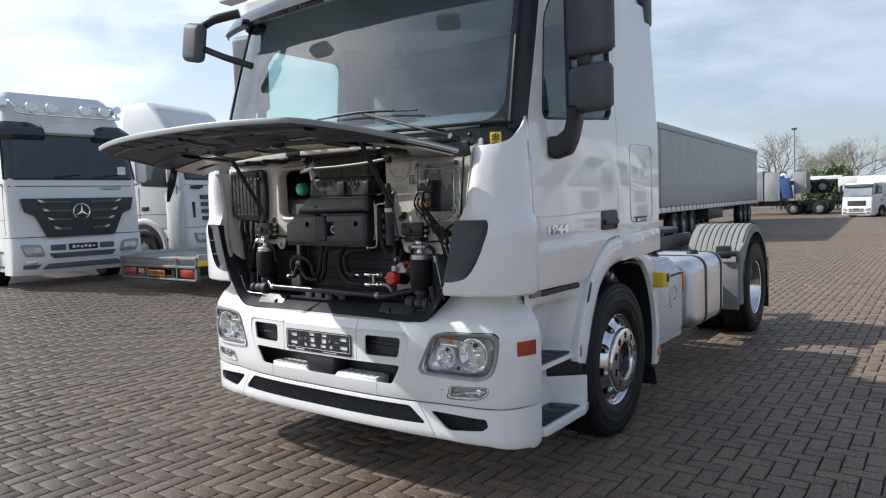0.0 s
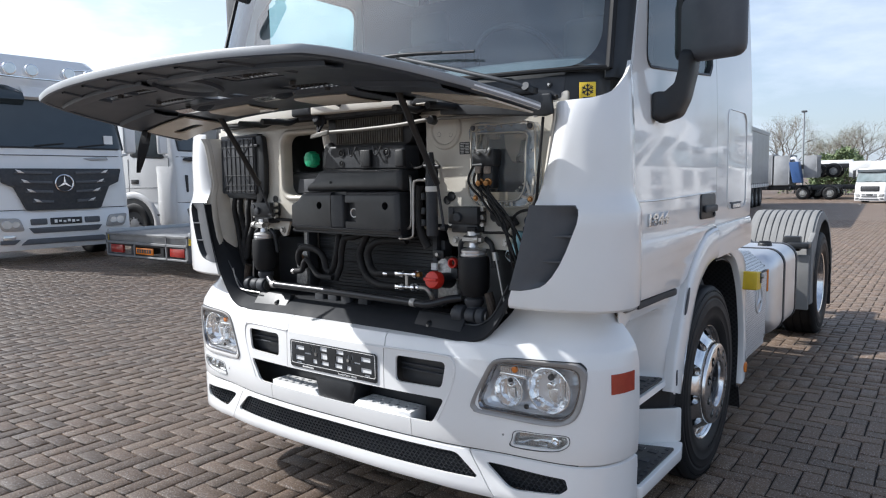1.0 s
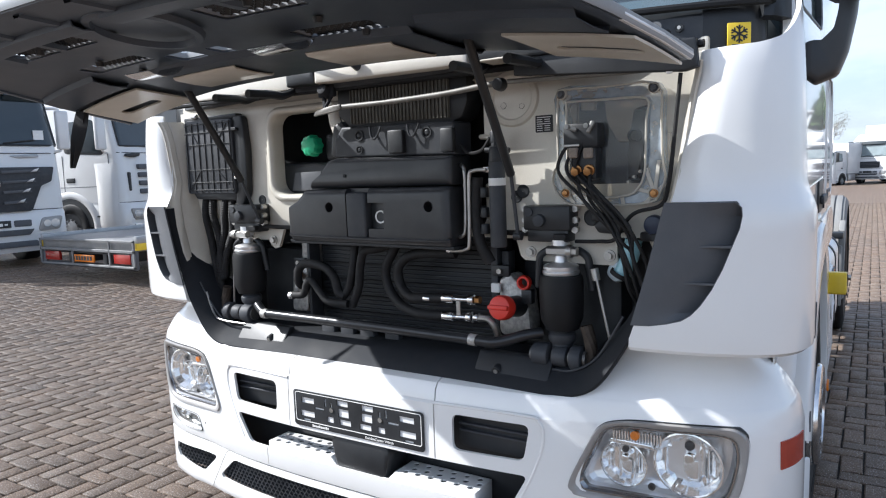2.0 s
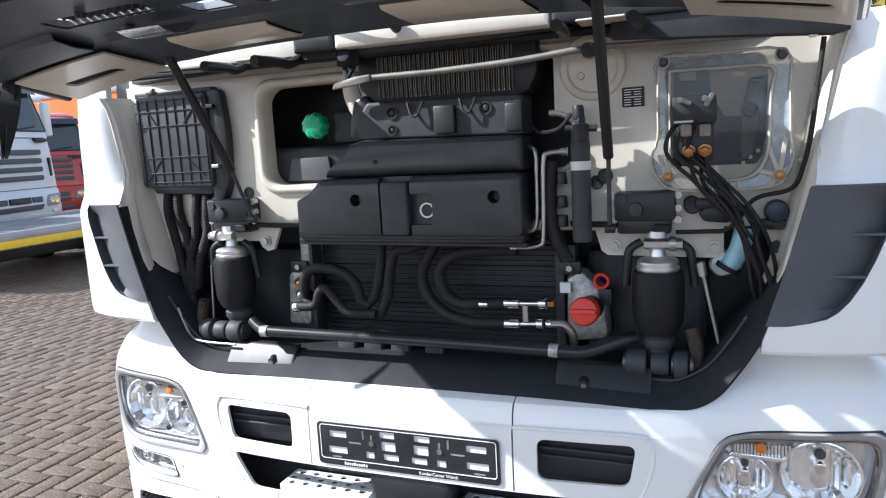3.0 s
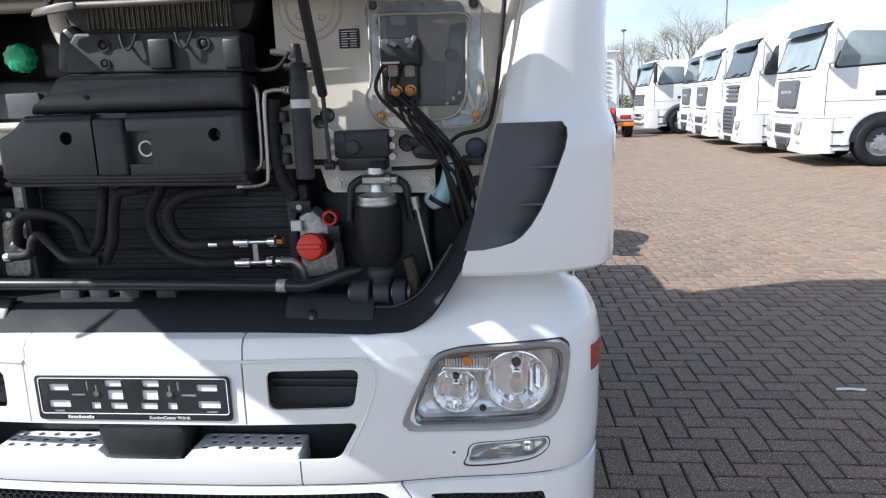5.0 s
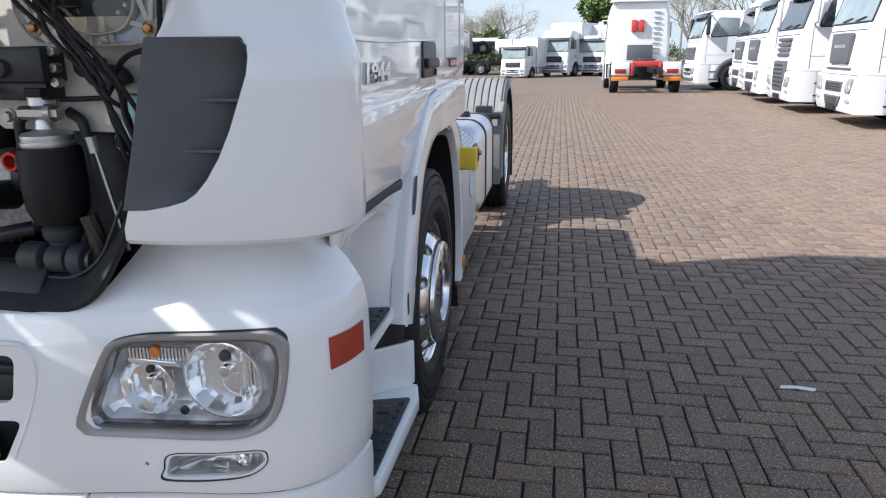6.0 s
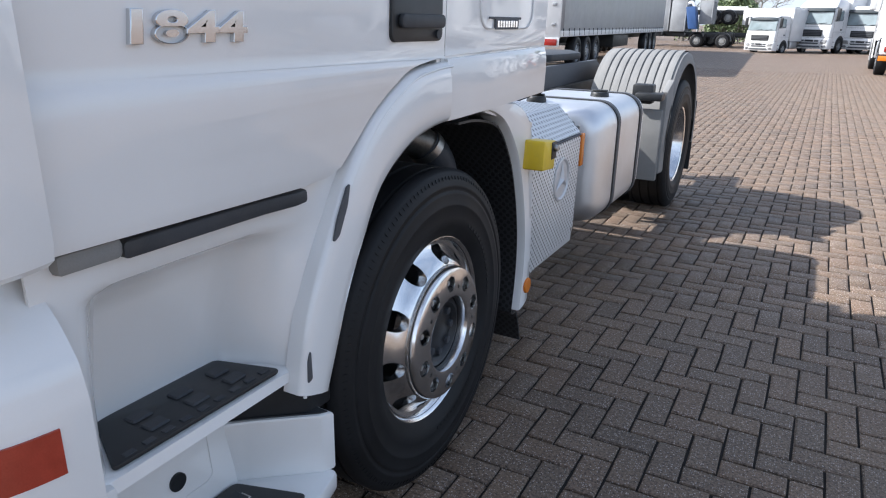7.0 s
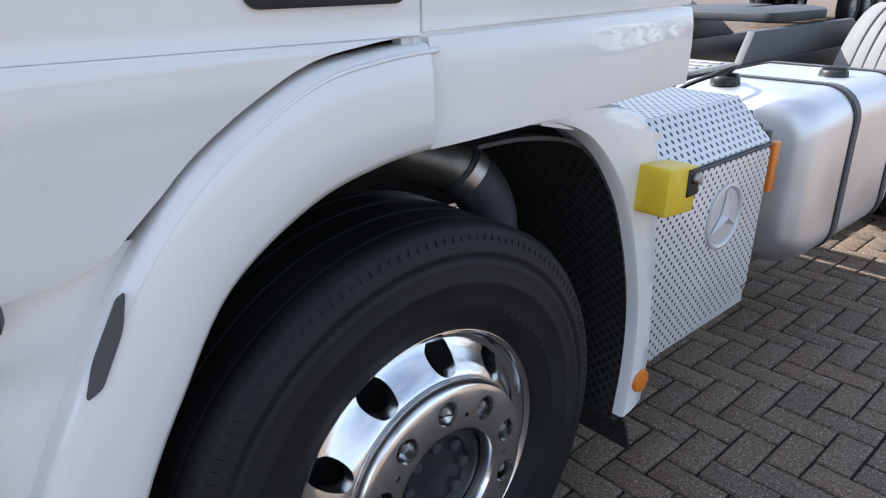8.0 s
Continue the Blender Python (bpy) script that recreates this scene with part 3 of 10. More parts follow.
for s in (1, -1):
    o, inner = ring_of(OUT, s), ring_of(INN, s)
    lamp = thing("headlight", "", "")
    lamp.parent = truck
    g = bmesh.new()
    loft(g, [[on_front(x, z, d) for x, z in between_rings(o, inner, k)] for k, d in ((-0.06, 0.012), (-0.06, -0.001), (0.0, -0.004))], True)
    part("lamp_gasket", g, BLACK, lamp)
    g = bmesh.new()
    loft(g, [[on_front(x, z, d) for x, z in between_rings(o, inner, k)] for k, d in ((0.02, 0.004), (0.03, -0.008), (0.10, -0.012), (0.30, -0.011), (0.52, -0.006), (0.60, -0.001), (0.66, -0.001))], True)
    part("bezel", g, BEZEL, lamp, "satin grey lamp surround")
    g = bmesh.new()
    loft(g, [[on_front(x, z, d) for x, z in between_rings(o, inner, k)] for k, d in ((0.62, 0.0), (0.66, -0.003), (0.80, -0.003), (0.88, 0.003), (0.97, 0.006), (1.0, 0.03))], True)
    part("bezel_lip", g, mat("dark_chrome_lip", (0.30, 0.30, 0.31), 0.16, 0.9, 0.1, 14.0), lamp, "dark bright inner lip")
    g = bmesh.new()
    rings = [scaled(inner, k) for k in (1, 0.8, 0.6, 0.4, 0.2)]
    vv = loft(g, [[on_front(x, z, 0.004) for x, z in r] for r in rings], True)
    g.faces.new(vv[-1])
    pane = part("lens", g, LENS, lamp, "clear ribless glass lens")
    pane.visible_shadow = False
    g = bmesh.new()
    rings = [(scaled(inner, 1.01), 0.014), (scaled(inner, 0.985), 0.040), (scaled(inner, 0.93, 0.90), 0.052), (scaled(inner, 0.75), 0.060), (scaled(inner, 0.5), 0.060), (scaled(inner, 0.25), 0.060)]
    vv = loft(g, [[on_front(x, z, d + 0.003 * math.sin(70 * x) * math.sin(90 * z)) for x, z in r] for r, d in rings], True)
    g.faces.new(vv[-1])
    part("reflector_tray", g, mat("satin_reflector", (0.90, 0.90, 0.91), 0.20, 0.6, 0.04, 12.0), lamp, "", 14)
    bowl("reflector", s * 0.860, front_y(0.86) + 0.026, 0.775, 0.063, 0.046, lamp, "round chrome dipped-beam reflector", 22)
    bowl("reflector", s * 1.024, front_y(1.02) + 0.026, 0.795, 0.086, 0.056, lamp, "large round chrome main reflector", 28)
    g = bmesh.new()
    prism(g, [(s * 0.822, 0.834), (s * 0.948, 0.830), (s * 0.935, 0.842), (s * 0.828, 0.845)], front_y(0.89) + 0.012, front_y(0.89) + 0.05, fxz, 0.002)
    part("indicator_shelf", g, REFLECT, lamp)
    for k in range(17):
        x = s * (0.836 + 0.0075 * k)
        g = bmesh.new()
        bx(g, (x - 0.0024, front_y(x) + 0.016, 0.843 - 0.0002 * k), (x + 0.0024, front_y(x) + 0.03, 0.870), 0.001, 1)
        part("indicator_rib", g, REFLECT, lamp)
    g = bmesh.new()
    cyl(g, (s * 0.893, front_y(0.893) + 0.008, 0.862), (s * 0.893, front_y(0.893) + 0.03, 0.862), 0.013, 0.009, 16, 0.003)
    part("indicator_bulb", g, AMBER, lamp, "amber indicator bulb")
    for dz, r in ((0.004, 0.0065),):
        g = bmesh.new()
        lathe(g, [(r * 1.5, 0.0), (r * 1.5, 0.006), (r, 0.008), (r, 0.001), (0.0005, 0.001)], Matrix.Translation((s * 0.932, front_y(0.93) + 0.030, 0.716 + dz)) @ Matrix.Rotation(radians(90), 4, "X"), 16)
        cyl(g, (s * 0.932, front_y(0.93) + 0.030, 0.716 + dz), (s * 0.932, front_y(0.93) + 0.027, 0.716 + dz), r, seg=14)
        part("adjuster", g, BLACK, lamp)
    # fog lamp
    o = ring_of(FOG, s)
    fog = thing("fog_lamp", "", "")
    fog.parent = truck
    g = bmesh.new()
    loft(g, [[on_front(x, z, d) for x, z in scaled(o, k, k2)] for k, k2, d in ((1.0, 1.0, 0.01), (1.0, 1.0, -0.003), (0.985, 0.95, -0.006), (0.965, 0.90, -0.004), (0.955, 0.88, 0.03))], True)
    part("fog_rim", g, BLACK, fog)
    g = bmesh.new()
    inner = scaled(o, 0.96, 0.885)
    vv = loft(g, [[on_front(x, z, 0.003) for x, z in scaled(inner, k)] for k in (1, 0.7, 0.4)], True)
    g.faces.new(vv[-1])
    part("fog_lens", g, LENS, fog).visible_shadow = False
    g = bmesh.new()
    vv = loft(g, [[on_front(x, z, d) for x, z in scaled(inner, k)] for k, d in ((1, 0.012), (0.9, 0.032), (0.5, 0.048), (0.2, 0.052))], True)
    g.faces.new(vv[-1])
    part("fog_reflector", g, mat("fog_reflector_grey", (0.62, 0.62, 0.61), 0.22, 0.75, 0.15, 18.0), fog, "satin fog lamp reflector", 14)
    g = bmesh.new()
    bx(g, (s * 0.992 - 0.018, front_y(1.0) + 0.034, 0.575), (s * 0.992 + 0.018, front_y(1.0) + 0.044, 0.592), 0.003, 1)
    part("fog_step", g, REFLECT, fog)
    g = bmesh.new()
    lathe(g, [(0.016, 0.0), (0.016, 0.008), (0.010, 0.010), (0.009, 0.0), (0.0005, 0.0)], Matrix.Translation((s * 1.052, front_y(1.05) + 0.022, 0.606)) @ Matrix.Rotation(radians(90), 4, "X"), 18)
    part("fog_bulb", g, CHROME, fog)
    # side marker
    g = bmesh.new()
    ln = half(BUMPER_LINE, s)
    idx = [i for i, p in enumerate(ln) if 0.188 < p.y < 0.318]
    loft(g, [[Vector((*inset(ln, i, -0.007), z - 0.02 * (ln[i].y - 0.26))) for i in idx] for z in (0.792, 0.866)])
    thicken(g, 0.006)
    part("side_marker", g, ORANGERED, truck, "orange-red side marker lens")

# necks above the lamps, between bumper and corner panels
def bay_edge(z):
    return interp(z, [(0.945, 0.70), (0.965, 0.765), (1.0, 0.806), (1.06, 0.848), (1.13, 0.888), (1.175, 0.908), (1.3, 0.945), (1.5, 0.996), (1.6, 1.008), (1.75, 1.035), (1.86, 1.062)])


def roll(z):
    """How far the inner edge of the corner panel rolls back into the bay."""
    return interp(z, [(1.46, 0.0), (1.50, 0.012), (1.58, 0.042), (1.78, 0.042), (1.84, 0.02)])


def trimmed(line, x0, n=26):
    """The plan line from x0 outwards, in n even steps."""
    pts = [p for p in line if abs(p.x) > x0 + 1e-4]
    s = 1 if line[-1].x > 0 else -1
    for a, b in zip(line, line[1:]):
        if abs(a.x) <= x0 <= abs(b.x):
            f = (x0 - abs(a.x)) / max(1e-6, abs(b.x) - abs(a.x))
            pts.insert(0, a.lerp(b, f))
            break
    ds = [0]
    for a, b in zip(pts, pts[1:]):
        ds.append(ds[-1] + (b - a).length)
    out = []
    for k in range(n):
        q = ds[-1] * k / (n - 1)
        for i in range(len(pts) - 1):
            if q <= ds[i + 1] + 1e-9:
                out.append(pts[i].lerp(pts[i + 1], (q - ds[i]) / max(1e-9, ds[i + 1] - ds[i])))
                break
    return out


for s in (1, -1):
    full = half(BUMPER_LINE, s, 10)
    rows = []
    for z, d in ((0.949, 0.0135), (0.957, 0.0175), (0.975, 0.028), (1.0, 0.045), (1.022, 0.066), (1.042, 0.088), (1.062, 0.102), (1.09, 0.108), (1.13, 0.108), (1.16, 0.10)):
        ln = trimmed(full, bay_edge(z))
        rows.append([Vector((*inset(ln, i, d), z)) for i in range(len(ln))])
    part("bumper_shoulder", shell(rows, 0.008), WHITE, truck, "white shoulder above the head lamp")
    # upper corner panel
    full = half(CORNER_LINE, s, 10)
    rows = []
    for z, d in ((1.098, 0.11), (1.098, 0.05), (1.102, 0.014), (1.112, 0.003), (1.135, 0.0), (1.25, 0.0), (1.40, 0.0), (1.45, 0.0), (1.465, 0.003), (1.485, 0.010), (1.505, 0.018), (1.53, 0.024), (1.56, 0.026), (1.66, 0.028), (1.74, 0.031), (1.80, 0.036), (1.835, 0.041), (1.85, 0.046)):
        ln = trimmed(full, bay_edge(max(z, 1.13)), 30)
        row = []
        for i in range(len(ln)):
            p = inset(ln, i, d)
            rise = interp(z, [(1.60, 0), (1.72, 0.2), (1.80, 0.6), (1.85, 1.0)]) * interp(p.y, [(0.10, 0), (0.14, 0.006), (0.18, 0.024), (0.22, 0.055), (0.27, 0.10), (0.32, 0.145), (0.36, 0.17)])
            back = roll(z) * max(0.0, 1 - (abs(p.x) - bay_edge(max(z, 1.13))) / 0.085) ** 2
            row.append(Vector((p.x, p.y + back, z + rise)))
        rows.append(row)
    panel = part("corner_panel", shell(rows, 0.012), WHITE, truck, "white wind-deflector corner panel")
    # dark air guide sunk into an opening of the corner panel, deepest at its outer edge
    out_x = [(1.17, 0.93), (1.183, 1.0), (1.195, 1.032), (1.24, 1.072), (1.30, 1.104), (1.42, 1.148), (1.455, 1.154), (1.475, 1.15), (1.485, 1.135)]
    levels = [1.172, 1.18, 1.19, 1.205, 1.23, 1.27, 1.32, 1.37, 1.42, 1.45, 1.47, 1.485]
    cut = bmesh.new()
    prism(cut, [(s * (bay_edge(z) - 0.03), z) for z in levels[::-1]] + [(s * interp(z, out_x), z) for z in levels], -0.1, 0.15, fxz)
    carve(panel, cut)

    def guide_y(x, z):
        e0, e1 = bay_edge(z), interp(z, out_x)
        k = max(0.0, min(1.0, (abs(x) - e0) / max(0.02, e1 - e0)))
        k *= max(0.0, min(1.0, (z - 1.172) / 0.03)) * max(0.25, min(1.0, (1.50 - z) / 0.05))
        return front_y(max(0.79, abs(x)), CORNER_LINE) + 0.002 + 0.042 * k ** 1.5

    rows = []
    for z in levels:
        e0, e1 = bay_edge(z) - 0.012, interp(z, out_x) + 0.004
        rows.append([Vector((s * (e0 + (e1 - e0) * k / 11), guide_y(e0 + (e1 - e0) * k / 11, z), z)) for k in range(12)])
    guide = part("air_guide", shell(rows, 0.006), GREYP, truck, "dark grey plastic air guide with small fins")
    g = bmesh.new()
    loft(g, [[Vector((s * interp(z, out_x), front_y(interp(z, out_x), CORNER_LINE) + d if d < 0.01 else guide_y(interp(z, out_x), z) + 0.004, z)) for z in levels] for d in (0.001, 0.02)])
    thicken(g, 0.002)
    part("guide_rim", g, GREYP, guide)
    for z, xo in ((1.283, 1.094), (1.375, 1.130)):
        g = bmesh.new()
        prism(g, [(s * (xo - 0.12), guide_y(xo - 0.12, z) + 0.004), (s * (xo - 0.06), guide_y(xo - 0.06, z) - 0.010), (s * xo, front_y(xo, CORNER_LINE) + 0.002), (s * xo, guide_y(xo, z) + 0.004)], z - 0.003, z + 0.003, fxy, 0.001, 1)
        part("fin", g, GREYP, guide)
    # black quarter panel under the windscreen corner
    full = half(GLASS_LINE, s, 8)
    rows = []
    for z, d in ((1.81, -0.012), (1.84, -0.012), (1.88, -0.010), (1.93, -0.006), (1.965, 0.0), (1.98, 0.01)):
        ln = trimmed(full, 1.03, 16)
        rows.append([Vector((*inset(ln, i, d + interp(ln[i].y, [(0.26, 0.0), (0.30, 0.03), (0.34, 0.06), (0.40, 0.08)])), z)) for i in range(len(ln))])
    quarter = part("quarter_panel", shell(rows, 0.008), BLACK, truck, "black panel below the windscreen corner")
    if s > 0:
        g = bmesh.new()
        a = Matrix.Translation((1.116, 0.235, 1.893)) @ Matrix.Rotation(radians(28), 4, "Z")
        bx(g, (-0.029, -0.004, -0.031), (0.029, 0.0, 0.031), 0.003, 2, a)
        st = part("snow_sticker", g, YELLOW, quarter, "yellow sticker with a black snowflake")
        for k in range(3):
            g = bmesh.new()
            q = a @ Matrix.Translation((0, 0, 0.003)) @ Matrix.Rotation(radians(60 * k), 4, "Y")
            bx(g, (-0.0022, -0.0052, -0.022), (0.0022, -0.004, 0.022), 0, 1, q)
            for e in (-1, 1):
                for sg in (-1, 1):
                    bx(g, (-0.0017, -0.0052, 0.0), (0.0017, -0.004, 0.010), 0, 1, q @ Matrix.Translation((0, 0, e * 0.012)) @ Matrix.Rotation(radians(sg * 50 + (180 if e < 0 else 0)), 4, "Y"))
            part("flake_arm", g, BLACK, st)
        g = bmesh.new()
        bx(g, (-0.018, -0.0052, -0.028), (0.018, -0.004, -0.022), 0, 1, a)
        part("scrawl_bar", g, BLACK, st)

# cowl under the windscreen
g = bmesh.new()
cow = [p for p in whole(GLASS_LINE) if abs(p.x) < 1.045]
loft(g, [[Vector((p.x, p.y + d, z)) for p in cow] for z, d in ((1.872, 0.03), (1.868, 0.0), (1.875, -0.012), (1.90, -0.012), (1.952, -0.004), (1.958, 0.01))])
thicken(g, 0.006)
cowl = part("cowl", g, DARK, truck, "dark grey cowl panel below the windscreen")
g = bmesh.new()
loft(g, [[Vector((p.x, p.y + d, z)) for p in cow] for z, d in ((1.945, 0.012), (1.951, 0.0), (1.962, 0.004), (1.974, 0.012), (1.98, 0.05))])
thicken(g, 0.006)
part("scuttle", g, BLACK, truck)
for x in (0.98, 0.60, -0.98, -0.60):
    g = bmesh.new()
    y = front_y(x, GLASS_LINE) - 0.013
    cyl(g, (x, y, 1.925), (x, y - 0.004, 1.925), 0.011, 0.010, 16)
    part("cowl_bolt", g, BLACK, cowl)
    g = bmesh.new()
    cyl(g, (x, y - 0.003, 1.925), (x, y - 0.007, 1.925), 0.005, seg=6)
    part("bolt_head", g, STEEL, cowl)

# windscreen, rubber seal, pillars, visor
def lean(p, z):
    k = (z - 2.03)
    return Vector((p.x * (1 - 0.035 * k), p.y + 0.25 * k + 0.05 * k * k, z))


scr = [p for p in whole(GLASS_LINE, 8) if abs(p.x) < 1.185]
g = bmesh.new()
loft(g, [[lean(p, z) for p in scr] for z in (1.972, 2.03, 2.2, 2.4, 2.6, 2.8, 2.92)])
part("windscreen", g, SCREEN, truck, "large tinted windscreen").visible_shadow = False
g = bmesh.new()
e = [scr[k] for k in range(0, len(scr), 2)]
tube(g, [lean(p, 1.974) + Vector((0, -0.004, 0)) for p in e], 0.010, 8, 2)
for s in (0, -1):
    tube(g, [lean(scr[s], z) + Vector((0, -0.006, 0)) for z in (1.97, 2.3, 2.6, 2.92)], 0.014, 8, 3)
part("windscreen_seal", g, RUBBER, truck)
for s in (1, -1):
    full = trimmed(half(GLASS_LINE, s, 8), 1.165, 12)
    g = bmesh.new()
    loft(g, [[lean(p, z) + Vector((0, 0.012, 0)) for p in full] for z in (1.94, 2.2, 2.5, 2.8, 2.95)])
    thicken(g, 0.03)
    part("a_pillar", g, BLACK, truck, "black windscreen pillar")
# black printed border with rounded corners on the glass
g = bmesh.new()
half_w = [0.0]
for a, b in zip(scr, scr[1:]):
    half_w.append(half_w[-1] + (b - a).length)


def on_glass(u, z):
    d = (u + 1) / 2 * half_w[-1]
    for i in range(len(scr) - 1):
        if d <= half_w[i + 1] + 1e-9:
            p = scr[i].lerp(scr[i + 1], max(0, (d - half_w[i]) / (half_w[i + 1] - half_w[i])))
            return lean(p, z) + Vector((0, -0.004, 0))


def glass_ring(u, z0, z1, r):
    out = []
    for cx, cz, a0 in ((u - r / 1.3, z0 + r, -90), (u - r / 1.3, z1 - r, 0), (-u + r / 1.3, z1 - r, 90), (-u + r / 1.3, z0 + r, 180)):
        for k in range(9):
            a = radians(a0 + 90 * k / 8)
            out.append((cx + math.cos(a) * r / 1.3, cz + math.sin(a) * r))
    dense = []
    for i, (x, z) in enumerate(out):
        nx, nz = out[(i + 1) % len(out)]
        for k in range(6):
            dense.append((x + (nx - x) * k / 6, z + (nz - z) * k / 6))
    return [on_glass(x, z) for x, z in dense]


loft(g, [glass_ring(0.999, 1.973, 2.92, 0.004), glass_ring(0.972, 1.985, 2.90, 0.13)], True)
part("glass_border", g, mat("black_glass_print", (0.012, 0.013, 0.015), 0.05, 0, 0.1, 4.0, 0, 200, 0, 0.8), truck, "black printed border of the windscreen", 60)
g = bmesh.new()
vis = [p for p in whole(GLASS_LINE, 6) if abs(p.x) < 1.19]
loft(g, [[lean(p, z) + Vector((0, d, 0)) for p in vis] for z, d in ((2.775, -0.17), (2.80, -0.20), (2.90, -0.17), (2.97, -0.06), (2.98, 0.02))])
thicken(g, 0.008)
part("sun_visor", g, thin_glass("smoked_visor", (0.22, 0.24, 0.26), 0.3), truck, "smoked sun visor above the windscreen")
for x in (-0.62, 0.62):
    g = bmesh.new()
    bx(g, (x - 0.09, -0.06, 2.86), (x + 0.09, 0.05, 2.93), 0.02)
    part("visor_lamp", g, WHITEP, truck, "pale marker lamp on the visor")

# cab sides
ARCH_OUT = [(0.846, 0.632), (0.893, 0.81), (0.985, 0.992), (1.055, 1.10), (1.155, 1.205), (1.30, 1.288), (1.42, 1.312), (1.515, 1.318)]
ARCH_IN = [(0.945, 0.60), (0.985, 0.69), (1.03, 0.80), (1.085, 0.90), (1.17, 1.03), (1.30, 1.115), (1.42, 1.148), (1.515, 1.157)]


def smooth2(pts, n=5):
    return [(p.x, p.y) for p in spline([(a, b, 0) for a, b in pts], n)]


def bulge(z):
    return interp(z, [(0.6, 1.238), (1.1, 1.236), (1.18, 1.240), (1.28, 1.244), (1.315, 1.240), (1.335, 1.233), (1.36, 1.233), (1.45, 1.236), (1.8, 1.236), (2.05, 1.228), (2.9, 1.19)])


def side_panel(name, outline, s, t=0.03, extra=0.0, label="", levels=None, material=WHITE):
    """A pressed side panel: the outline in (y, z), its outer face following the cab's side."""
    b = bmesh.new()
    vs = [b.verts.new((0, y, z)) for y, z in outline]
    b.faces.new(vs)
    for z in levels or (1.12, 1.18, 1.24, 1.28, 1.30, 1.315, 1.325, 1.335, 1.36, 1.40, 1.45, 1.6, 1.8, 2.05, 2.4, 2.8):
        bmesh.ops.bisect_plane(b, geom=b.verts[:] + b.edges[:] + b.faces[:], plane_co=(0, 0, z), plane_no=(0, 0, 1))
    for v in b.verts:
        v.co.x = s * (bulge(v.co.z) + extra)
    bmesh.ops.recalc_face_normals(b, faces=b.faces[:])
    if b.faces and b.faces[:][0].normal.x * s < 0:
        bmesh.ops.reverse_faces(b, faces=b.faces[:])
    r = bmesh.ops.extrude_face_region(b, geom=b.faces[:])
    for v in [q for q in r["geom"] if isinstance(q, bmesh.types.BMVert)]:
        v.co.x -= s * t
    rim = [e for e in b.edges if len(e.link_faces) == 2 and e.calc_face_angle(0) > 1.0 and all(abs(v.co.x) > abs(bulge(v.co.z) + extra) - 0.002 for v in e.verts)]
    bmesh.ops.bevel(b, geom=rim, offset=0.006, segments=2, affect="EDGES", profile=0.5, clamp_overlap=True)
    return part(name, b, material, truck, label, 28)


